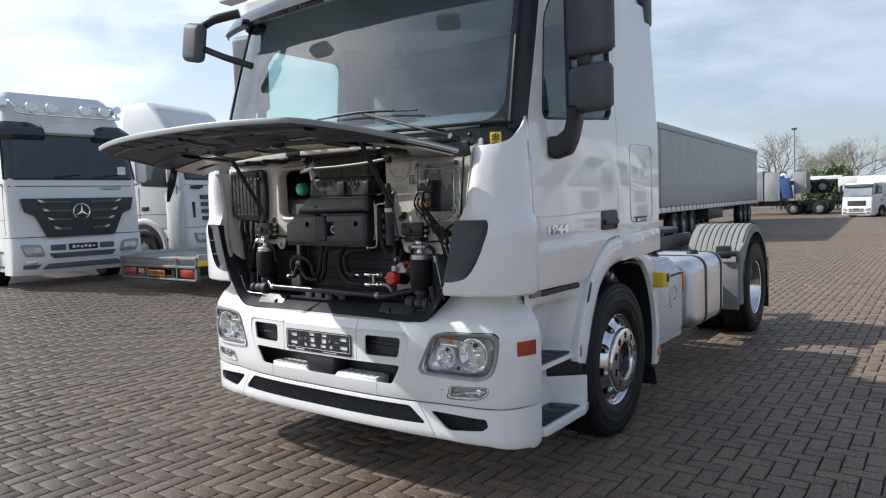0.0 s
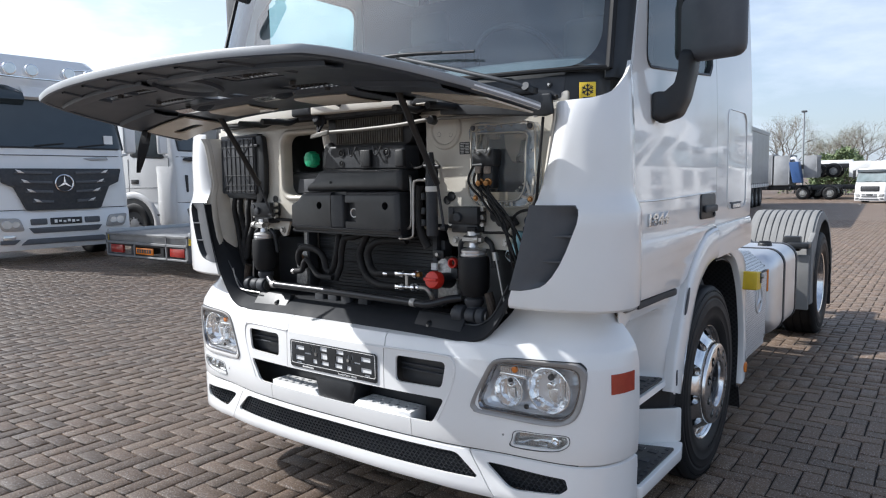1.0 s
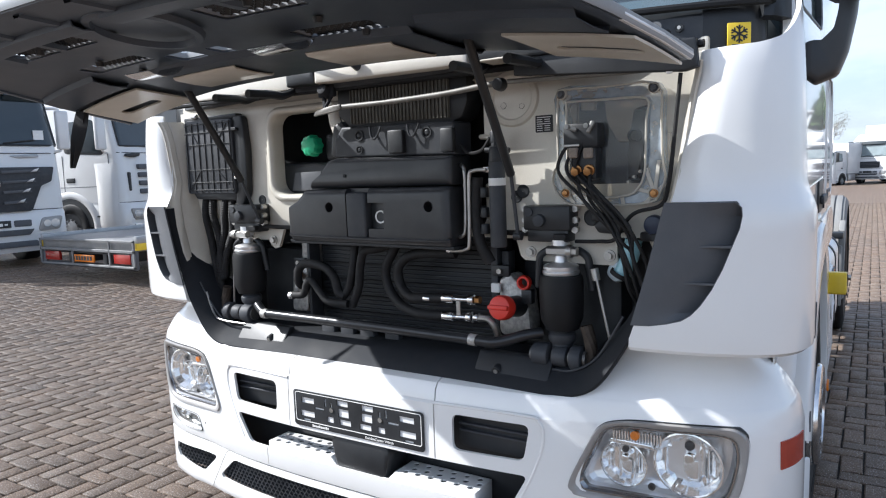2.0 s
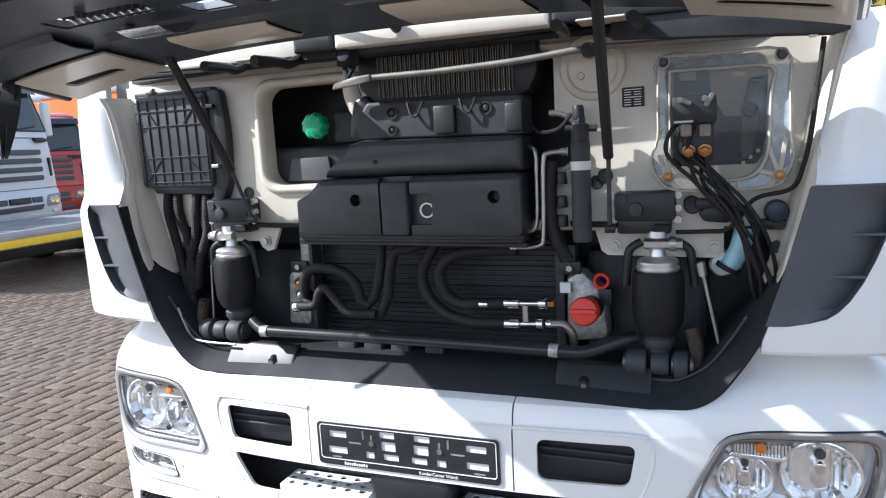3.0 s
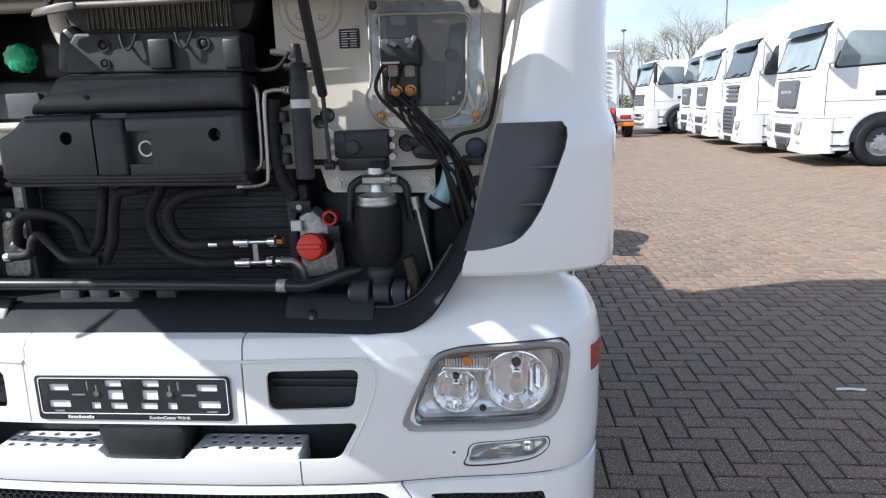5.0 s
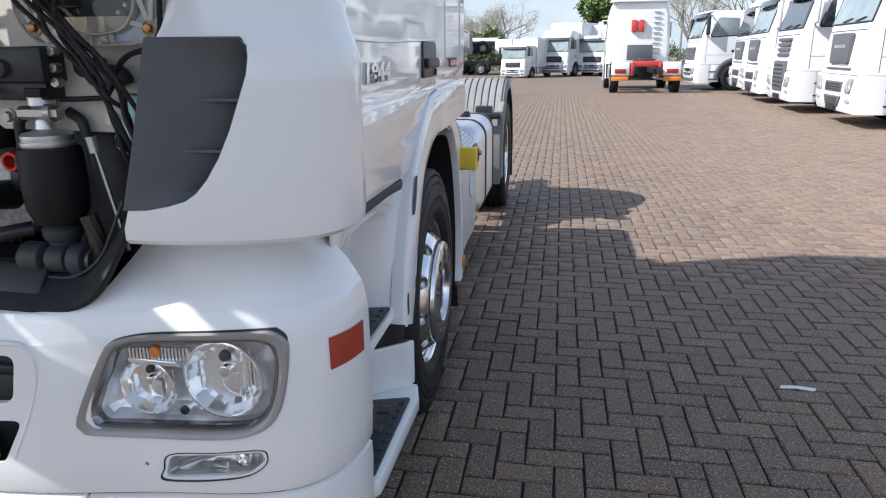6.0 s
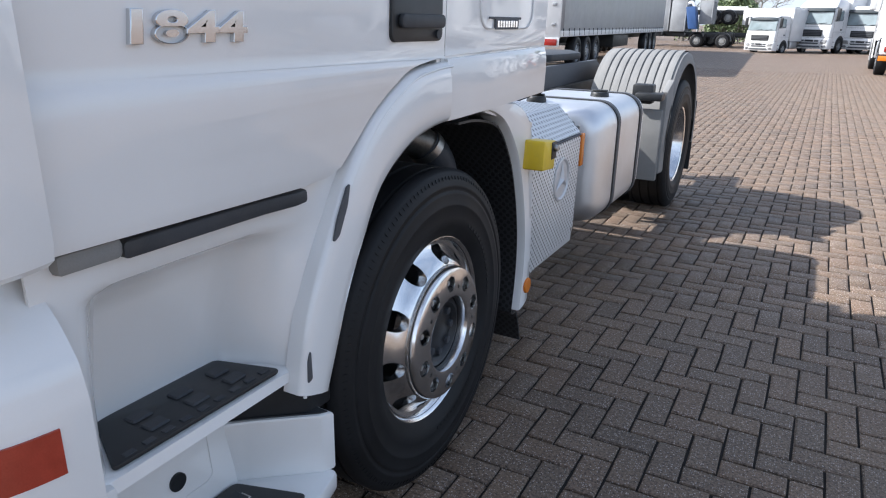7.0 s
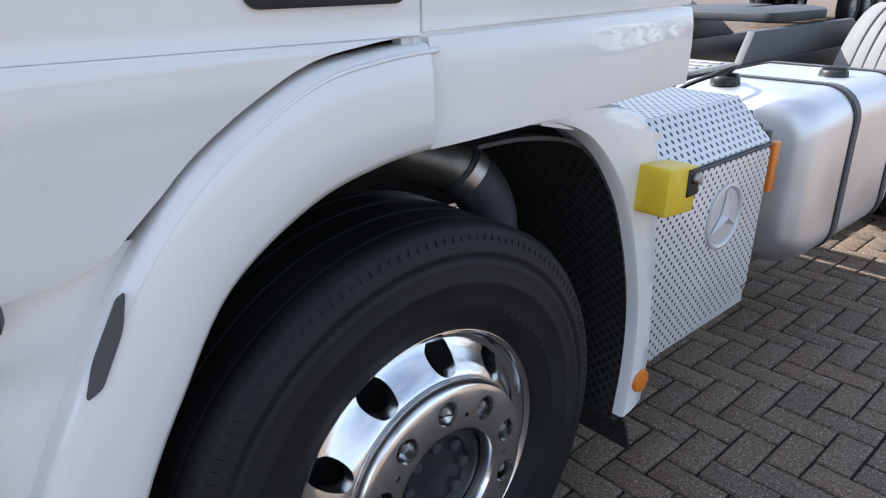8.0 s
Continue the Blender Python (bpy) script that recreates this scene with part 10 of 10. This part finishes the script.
def chassis_stack(label, m, levels, axles, bodies):
    """Chassis of two rails with cross members, axles and mudguards, stacked at the given levels."""
    th = thing("parked_chassis", label, "truck", m)
    for z in levels:
        g = bmesh.new()
        for s in (-1, 1):
            bx(g, (min(s * 0.42, s * 0.55), 0.0, z + 0.62), (max(s * 0.42, s * 0.55), 7.2, z + 0.92), 0.01)
        for k in range(6):
            bx(g, (-1.15 if k % 2 else -0.5, 0.3 + 1.3 * k, z + 0.66), (1.15 if k % 2 else 0.5, 0.42 + 1.3 * k, z + 0.86), 0.01)
        part("rail_frame", g, BLACK, th)
        for y in axles:
            for s in (-1, 1):
                wh = simple_wheel(th, s, 1.05, y, 0.42, RIMPALE)
                wh.location.z += z
                g = bmesh.new()
                arc = [(y + 0.53 * math.cos(q), z + 0.43 + 0.53 * math.sin(q)) for q in [math.pi * k / 10 for k in range(11)]]
                prism(g, arc + [(y + 0.49 * math.cos(q), z + 0.43 + 0.49 * math.sin(q)) for q in [math.pi * (10 - k) / 10 for k in range(11)]], s * 0.85, s * 1.22, fyz)
                part("mudguard", g, BLACK, th)
    for a, b, mt in bodies:
        ribbed_box(th, a, b, mt)
    return th


chassis_stack("grey container chassis far across the yard", pose(-4.6, 49.2, 0, 0, 0, 90), (0,), (0.9,), (((-1.2, 1.75, 0.95), (1.2, 2.68, 2.92), CONT), ((-1.2, 2.80, 0.95), (0.6, 3.7, 2.98), CONT)))
crane = chassis_stack("blue crane truck far across the yard", pose(-3.4, 48.9, 0, 0, 0, 90), (0,), (0.5,), (((-0.4, 1.42, 1.42), (1.2, 2.15, 2.86), CONT),))
g = bmesh.new()
prism(g, soften([(2.12, 1.1), (2.66, 1.1), (2.94, 2.45), (2.36, 2.5)], 0.08), -1.2, -0.3, fyz, 0.05)
part("crane_base", g, BLUEP, crane, "blue painted crane base")
g = bmesh.new()
tube(g, [(-0.9, 2.4, 2.45), (-0.9, 2.62, 2.72), (-0.8, 2.9, 2.66)], 0.11, 8, 4)
part("crane_arm", g, BGWHITE, crane, "white crane elbow")
chassis_stack("stacked dark trailer chassis with wheels", pose(-2.2, 51.5, 0, 0, 0, 90), (0, 1.42), (1.85, 2.75), (((-0.6, -0.2, 1.42), (1.2, 1.0, 2.45), WHITEP), ((0.7, 1.0, 2.05), (1.2, 3.0, 2.55), WHITEP)))


# lamp posts
def lamp_post(x, y, h):
    th = thing("lamp_post", "grey steel yard lamp post", "lamp post", pose(x, y, 0), "yard lamp posts")
    g = bmesh.new()
    cyl(g, (0, 0, 0), (0, 0, h), 0.10, 0.06, 12)
    part("post", g, STEELG, th)
    g = bmesh.new()
    bx(g, (-0.20, -0.14, h - 0.05), (0.20, 0.14, h + 0.10), 0.03)
    part("lamp_head", g, GREYP, th)


lamp_post(-7.4, 60.0, 6.7)
lamp_post(11.2, 32.0, 7.5)
lamp_post(11.0, 58.0, 6.9)


# trees and hedge
BARK = mat("bark", (0.24, 0.21, 0.175), 0.85, 0, 0.3, 6.0, 0.4, 40)
LEAF = mat("spring_leaves", (0.10, 0.15, 0.035), 0.6, 0, 0.4, 3.0)
LEAFD = mat("hedge_leaves", (0.17, 0.22, 0.10), 0.6, 0, 0.4, 2.0)
BUD = mat("buds", (0.24, 0.24, 0.14), 0.7, 0, 0.3, 3.0)


def leaves(rng, bm, c, spread, n, size):
    for _ in range(n):
        p = c + Vector((rng.gauss(0, spread), rng.gauss(0, spread), rng.gauss(0, spread * 0.8)))
        a = Vector((rng.uniform(-1, 1), rng.uniform(-1, 1), rng.uniform(-1, 1))).normalized()
        b = a.orthogonal().normalized()
        sz = size * rng.uniform(0.6, 1.4)
        bm.faces.new([bm.verts.new(p + a * sz), bm.verts.new(p + b * sz * 0.5), bm.verts.new(p - a * sz), bm.verts.new(p - b * sz * 0.5)])


def tree(label, x, y, h, seed, leaf=None, n_leaf=3, lsize=0.12, limbs=5, spread=0.75, kind_group="trees", deep=6, bole=0.27):
    rng = random.Random(seed)
    th = thing("tree", label, "tree", pose(x, y, 0), kind_group)
    wood, crown = bmesh.new(), bmesh.new()

    def grow(p, d, length, r, depth):
        q = p + d * length
        if deep > 6:
            # twigs end in a rounded crown
            e = math.sqrt((q.x ** 2 + q.y ** 2) / (0.40 * h) ** 2 + (q.z - 0.60 * h) ** 2 / (0.40 * h) ** 2)
            if depth > 1 and e > 1.0:
                length *= 0.45
                q = p + d * length
        bend = Vector((rng.uniform(-1, 1), rng.uniform(-1, 1), rng.uniform(-0.4, 0.6))) * length * 0.12
        seg = 6 if depth < 2 else 4 if depth < 4 else 3
        pts = [p, (p + q) / 2 + bend, q]
        loops = []
        for i, c in enumerate(pts):
            rr = r * (1 - 0.2 * i)
            a = d.orthogonal().normalized()
            b = d.cross(a)
            loops.append([wood.verts.new(c + (a * math.cos(2 * math.pi * k / seg) + b * math.sin(2 * math.pi * k / seg)) * rr) for k in range(seg)])
        for u, v in zip(loops, loops[1:]):
            for k in range(seg):
                wood.faces.new((u[k], u[(k + 1) % seg], v[(k + 1) % seg], v[k]))
        if depth >= deep or length < 0.16:
            leaves(rng, crown, q, length * 0.5 + 0.1, n_leaf, lsize)
            return
        if depth >= 3:
            leaves(rng, crown, q, length * 0.5, max(1, n_leaf // 2), lsize)
        k = limbs if depth == 0 else rng.choice((2, 3, 3) if depth < 4 else (2, 2, 3))
        for i in range(k):
            a = rng.uniform(0, 2 * math.pi)
            t = rng.uniform(0.35, 0.95) * spread
            nd = (d + (d.orthogonal().normalized() * math.cos(a) + d.cross(d.orthogonal().normalized()) * math.sin(a)) * t + Vector((0, 0, 0.12))).normalized()
            grow(q if i < 2 else p.lerp(q, rng.uniform(0.6, 1)), nd, length * rng.uniform(0.62, 0.84), r * 0.6, depth + 1)

    grow(Vector((0, 0, -0.1)), Vector((rng.uniform(-0.06, 0.06), rng.uniform(-0.06, 0.06), 1)).normalized(), h * bole, h * (0.022 if deep == 6 else 0.017), 0)
    part("trunk", wood, BARK, th, "", 60)
    part("crown", crown, leaf or BUD, th, "", 0)
    return th


tree("bare spring tree with fine upright twigs", -9.2, 64.0, 8.6, 3, BUD, 2, 0.028, 7, 1.0, deep=7, bole=0.22)
tree("bare spring tree with fine spreading twigs", -3.9, 66.0, 8.9, 5, BUD, 2, 0.028, 7, 1.0, deep=7, bole=0.22)
tree("bare spring tree beside the hedge", -6.0, 70.0, 7.6, 8, BUD, 2, 0.028, 7, 1.0, deep=7, bole=0.22)
tree("leafy green tree beyond the tractor unit", 5.6, 58.0, 7.2, 11, LEAF, 12, 0.20)
tree("tall budding tree beyond the row of trucks", 14.6, 52.0, 8.2, 14, BUD, 9, 0.030, 6, 0.8)
tree("budding tree beyond the row of trucks", 11.6, 56.0, 7.2, 17, BUD, 9, 0.030, 6, 0.8)
tree("budding tree behind the row of trucks", 18.8, 50.0, 7.8, 21, BUD, 9, 0.030, 6, 0.8)
tree("budding tree behind the row of trucks", 24.0, 54.0, 9.0, 24, BUD, 9, 0.030, 6, 0.8)


def hedge(label, x0, x1, y, h, seed, n, dome=False):
    rng = random.Random(seed)
    th = thing("hedge", label, "hedge", pose((x0 + x1) / 2, y, 0))
    b = bmesh.new()
    for _ in range(n):
        x = rng.uniform(x0, x1) - (x0 + x1) / 2
        top = h * (0.7 + 0.3 * math.sin(x * 1.3 + seed) * math.sin(x * 0.6 + 1))
        if dome:
            u = 2 * x / (x1 - x0)
            top = h * (0.45 + 0.55 * math.sqrt(max(0.0, 1 - u * u))) * (0.92 + 0.08 * math.sin(3 * x))
        z = top * math.sqrt(rng.random())
        leaves(rng, b, Vector((x, rng.uniform(-0.8, 0.8), z)), 0.16, 6, 0.12)
    part("foliage", b, LEAFD, th, "", 0)
    w = bmesh.new()
    for k in range(24):
        x = rng.uniform(x0, x1) - (x0 + x1) / 2
        tube(w, [(x, 0, -0.05), (x + rng.uniform(-0.3, 0.3), rng.uniform(-0.4, 0.4), h * 0.6)], 0.04, 5, 1)
    part("stems", w, BARK, th, "", 60)


hedge("fresh green bush behind the parked chassis", -6.7, -2.8, 60.0, 3.7, 31, 1300, True)
hedge("low green hedge far behind the yard", 1.0, 40.0, 66.0, 2.6, 33, 2200)
hedge("low green hedge far behind the yard", -45.0, -9.0, 66.0, 3.0, 35, 1800)
# ---- the ground: herringbone brick paving ----
def brick_material(name, joined):
    m = mat(name, (0.195, 0.142, 0.104), 0.58, 0, 0.2, 1.2, 0.5, 90, 0, 0.32)
    t = m.node_tree
    n, k = t.nodes, t.links.new
    b = n["Principled BSDF"]
    old = b.inputs["Base Color"].links[0].from_socket
    src = n.new("ShaderNodeNewGeometry").outputs["Random Per Island"] if joined else n.new("ShaderNodeObjectInfo").outputs["Random"]
    ramp = n.new("ShaderNodeValToRGB")
    cr = ramp.color_ramp
    for pos, c in zip((0.0, 0.25, 0.5, 0.75, 1.0), ((0.088, 0.067, 0.053), (0.184, 0.118, 0.078), (0.128, 0.095, 0.072), (0.216, 0.141, 0.090), (0.156, 0.114, 0.085))):
        e = cr.elements[0] if pos == 0 else cr.elements[-1] if pos == 1 else cr.elements.new(pos)
        e.position, e.color = pos, (*c, 1)
    k(src, ramp.inputs[0])
    mx = n.new("ShaderNodeMixRGB")
    mx.inputs[0].default_value = 0.35
    k(ramp.outputs[0], mx.inputs[1])
    k(old, mx.inputs[2])
    # stone chips and broad weathering in world size
    co = n.new("ShaderNodeNewGeometry")
    chips = n.new("ShaderNodeTexVoronoi")
    chips.inputs["Scale"].default_value = 150
    k(co.outputs["Position"], chips.inputs["Vector"])
    cm = n.new("ShaderNodeMapRange")
    cm.inputs["From Min"].default_value, cm.inputs["From Max"].default_value = 0.26, 0.42
    cm.inputs["To Min"].default_value, cm.inputs["To Max"].default_value = 0.85, 0.0
    k(chips.outputs["Distance"], cm.inputs["Value"])
    # only some of the chips are pale
    cs = n.new("ShaderNodeSeparateColor")
    k(chips.outputs["Color"], cs.inputs[0])
    pale = n.new("ShaderNodeMapRange")
    pale.inputs["From Min"].default_value, pale.inputs["From Max"].default_value = 0.62, 0.70
    k(cs.outputs[0], pale.inputs["Value"])
    cmul = n.new("ShaderNodeMath")
    cmul.operation = "MULTIPLY"
    k(cm.outputs[0], cmul.inputs[0])
    k(pale.outputs[0], cmul.inputs[1])
    m2 = n.new("ShaderNodeMixRGB")
    m2.inputs[2].default_value = (0.56, 0.51, 0.48, 1)
    k(cmul.outputs[0], m2.inputs[0])
    k(mx.outputs[0], m2.inputs[1])
    wear = n.new("ShaderNodeTexNoise")
    wear.inputs["Scale"].default_value = 0.35
    wear.inputs["Detail"].default_value = 5
    k(co.outputs["Position"], wear.inputs["Vector"])
    wr = n.new("ShaderNodeMapRange")
    wr.inputs["From Min"].default_value, wr.inputs["From Max"].default_value = 0.35, 0.7
    wr.inputs["To Min"].default_value, wr.inputs["To Max"].default_value = 0.0, 0.5
    k(wear.outputs[0], wr.inputs["Value"])
    m3 = n.new("ShaderNodeMixRGB")
    m3.inputs[2].default_value = (0.208, 0.162, 0.118, 1)
    k(wr.outputs[0], m3.inputs[0])
    k(m2.outputs[0], m3.inputs[1])
    grit = n.new("ShaderNodeTexNoise")
    grit.inputs["Scale"].default_value = 110
    grit.inputs["Detail"].default_value = 4
    grit.inputs["Roughness"].default_value = 0.7
    k(co.outputs["Position"], grit.inputs["Vector"])
    gr = n.new("ShaderNodeMapRange")
    gr.inputs["From Min"].default_value, gr.inputs["From Max"].default_value = 0.32, 0.68
    gr.inputs["To Min"].default_value, gr.inputs["To Max"].default_value = 0.26, 1.55
    k(grit.outputs[0], gr.inputs["Value"])
    m4 = n.new("ShaderNodeMixRGB")
    m4.blend_type = "MULTIPLY"
    m4.inputs[0].default_value = 1.0
    k(m3.outputs[0], m4.inputs[1])
    k(gr.outputs[0], m4.inputs[2])
    k(m4.outputs[0], b.inputs["Base Color"])
    rough = n.new("ShaderNodeBump")
    rough.inputs["Strength"].default_value = 0.7
    rough.inputs["Distance"].default_value = 0.003
    k(grit.outputs[0], rough.inputs["Height"])
    k(rough.outputs[0], b.inputs["Normal"])
    b.inputs["Diffuse Roughness"].default_value = 1.0
    return m


BRICK_ONE = brick_material("paving_brick", False)
BRICK_ALL = brick_material("paving_bricks", True)
SAND = mat("joint_sand", (0.016, 0.014, 0.012), 0.9, 0, 0.3, 3.0, 0.4, 60)
UNIT = 0.107
X0, X1, Y0, Y1 = -12.5, -12.5 + 210 * 0.107, -3.6, -3.6 + 270 * 0.107
PIT = -0.012
HERE = (1.35, 3.95, 0.75, 3.45)

# far paving as a surface with faint joints
far = brick_material("far_paving", True)
t = far.node_tree
fb = t.nodes["Principled BSDF"]
fold = fb.inputs["Base Color"].links[0].from_socket
fco = t.nodes.new("ShaderNodeNewGeometry")
fbrick = t.nodes.new("ShaderNodeTexBrick")
fbrick.inputs["Scale"].default_value = 1.0
fbrick.inputs["Mortar Size"].default_value = 0.006
fbrick.inputs["Brick Width"].default_value = 0.214
fbrick.inputs["Row Height"].default_value = 0.107
fbrick.inputs["Color1"].default_value = (1, 1, 1, 1)
fbrick.inputs["Color2"].default_value = (0.72, 0.68, 0.66, 1)
fbrick.inputs["Mortar"].default_value = (0.3, 0.3, 0.3, 1)
frot = t.nodes.new("ShaderNodeMapping")
frot.inputs["Rotation"].default_value = (0, 0, radians(90))
fmul = t.nodes.new("ShaderNodeMixRGB")
fmul.blend_type = "MULTIPLY"
fmul.inputs[0].default_value = 0.6
t.links.new(fco.outputs["Position"], frot.inputs[0])
t.links.new(frot.outputs[0], fbrick.inputs["Vector"])
t.links.new(fold, fmul.inputs[1])
t.links.new(fbrick.outputs["Color"], fmul.inputs[2])
t.links.new(fmul.outputs[0], fb.inputs["Base Color"])

g = bmesh.new()
gx = [-900, -60, -30, -20, X0, -10, -7, -4, -2, X1, 60, 900]
gy = [-900, -60, Y0, 2, 6, 10, 12, 14, 16, 18, Y1, 40, 900]
grid = {}


def ground_vert(x, y, drop):
    key = (x, y, drop)
    if key not in grid:
        grid[key] = g.verts.new((x, y, ground_z(x, y) + drop))
    return grid[key]


for xa, xb in zip(gx, gx[1:]):
    for ya, yb in zip(gy, gy[1:]):
        low = PIT if X0 <= xa and xb <= X1 and Y0 <= ya and yb <= Y1 else 0.0
        f = g.faces.new([ground_vert(*p, low) for p in ((xa, ya), (xb, ya), (xb, yb), (xa, yb))])
        f.material_index = 1 if low else 0
        for p, q, edge in (((xa, ya), (xb, ya), ya == Y0), ((xb, yb), (xa, yb), yb == Y1), ((xa, yb), (xa, ya), xa == X0), ((xb, ya), (xb, yb), xb == X1)):
            if low and edge:
                g.faces.new((ground_vert(*p, low), ground_vert(*q, low), ground_vert(*q, 0.0), ground_vert(*p, 0.0)))
me = bpy.data.meshes.new("ground")
g.normal_update()
g.to_mesh(me)
g.free()
me.materials.append(far)
me.materials.append(SAND)
ground = tagged(new("ground", me), "wide brick-paved yard in herringbone bond", "ground", "", "structure")


def brick_mesh(w, d):
    """One paver with chamfered top edges, its middle at the origin and its top at 0."""
    c, gap = 0.0055, 0.0095
    a, b = w / 2 - gap / 2, d / 2 - gap / 2
    v = [(sx * a, sy * b, PIT) for sx, sy in ((-1, -1), (1, -1), (1, 1), (-1, 1))]
    v += [(sx * a, sy * b, -0.004) for sx, sy in ((-1, -1), (1, -1), (1, 1), (-1, 1))]
    v += [(sx * (a - c), sy * (b - c), 0.0) for sx, sy in ((-1, -1), (1, -1), (1, 1), (-1, 1))]
    f = [(8, 9, 10, 11)]
    for o in (0, 4):
        f += [(o + k, o + (k + 1) % 4, o + 4 + (k + 1) % 4, o + 4 + k) for k in range(4)]
    return v, f


lying, standing, square = brick_mesh(2 * UNIT, UNIT), brick_mesh(UNIT, 2 * UNIT), brick_mesh(UNIT, UNIT)
rng = random.Random(7)
spots = []
nu, nv = 210, 270
for u in range(nu):
    for v in range(nv):
        k = (u - v) % 4
        if (k == 0 and u == nu - 1) or (k == 1 and u == 0) or (k == 3 and v == nv - 1) or (k == 2 and v == 0):
            spots.append((X0 + (u + 0.5) * UNIT, Y0 + (v + 0.5) * UNIT, None))
        elif k == 0:
            spots.append((X0 + (u + 1) * UNIT, Y0 + (v + 0.5) * UNIT, True))
        elif k == 3:
            spots.append((X0 + (u + 0.5) * UNIT, Y0 + (v + 1) * UNIT, False))
meshes = {True: [], False: []}
worn = random.Random(9)
for flat, (v, f) in ((True, lying), (False, standing)):
    for _ in range(6):
        q = bpy.data.meshes.new("brick")
        q.from_pydata([p if i < 4 else tuple(c + worn.uniform(-0.0024, 0.0024) * (0.5 if j == 2 else 1) for j, c in enumerate(p)) for i, p in enumerate(v)], [], f)
        q.materials.append(BRICK_ONE)
        meshes[flat].append(q)
bv = {True: np.array(lying[0]), False: np.array(standing[0]), None: np.array(square[0])}
bf = np.array(lying[1])
chip = np.random.RandomState(5)
all_v, all_f, base, count = [], [], 0, 0
for x, y, flat in spots:
    dz, rx, ry, rz = rng.uniform(-0.0016, 0.0008), rng.gauss(0, 0.006), rng.gauss(0, 0.006), rng.gauss(0, 0.006)
    if HERE[0] < x < HERE[1] and HERE[2] < y < HERE[3] and count < 300:
        count += 1
        o = new("brick", meshes[flat][count % 6])
        o.parent = ground
        o.matrix_basis = Matrix.LocRotScale((x, y, dz), Euler((rx, ry, rz)), None)
        continue
    p = bv[flat].copy()
    p[4:] += chip.uniform(-0.0024, 0.0024, (8, 3)) * (1, 1, 0.5)
    c, s = math.cos(rz), math.sin(rz)
    q = np.empty_like(p)
    q[:, 0] = x + p[:, 0] * c - p[:, 1] * s
    q[:, 1] = y + p[:, 0] * s + p[:, 1] * c
    q[:, 2] = ground_z(x, y) + p[:, 2] + dz + (rx * p[:, 1] - ry * p[:, 0]) * (p[:, 2] > -0.01)
    all_v.append(q)
    all_f.append(bf + base)
    base += len(p)
me = bpy.data.meshes.new("paving_bricks")
vv, ff = np.concatenate(all_v), np.concatenate(all_f)
me.vertices.add(len(vv))
me.vertices.foreach_set("co", vv.ravel())
me.loops.add(ff.size)
me.loops.foreach_set("vertex_index", ff.ravel().astype(np.int32))
me.polygons.add(len(ff))
me.polygons.foreach_set("loop_start", np.arange(0, ff.size, 4, dtype=np.int32))
me.update(calc_edges=True)
me.validate()
me.materials.append(BRICK_ALL)
rest = new("bricks", me)
rest.parent = ground
tagged(rest, "red-brown paving bricks in herringbone bond", "", "", "stuff")
# a worn paint mark and a loose scrap on the paving
g = bmesh.new()
prism(g, soften([(2.72, 1.86), (2.79, 1.87), (2.86, 1.85), (2.88, 1.88), (2.80, 1.895), (2.73, 1.89)], 0.3), 0.0006, 0.003, fxy)
mark = part("paint_mark", g, WHITEP, None)
tagged(mark, "small worn white mark on the paving", "mark", "", "structure")
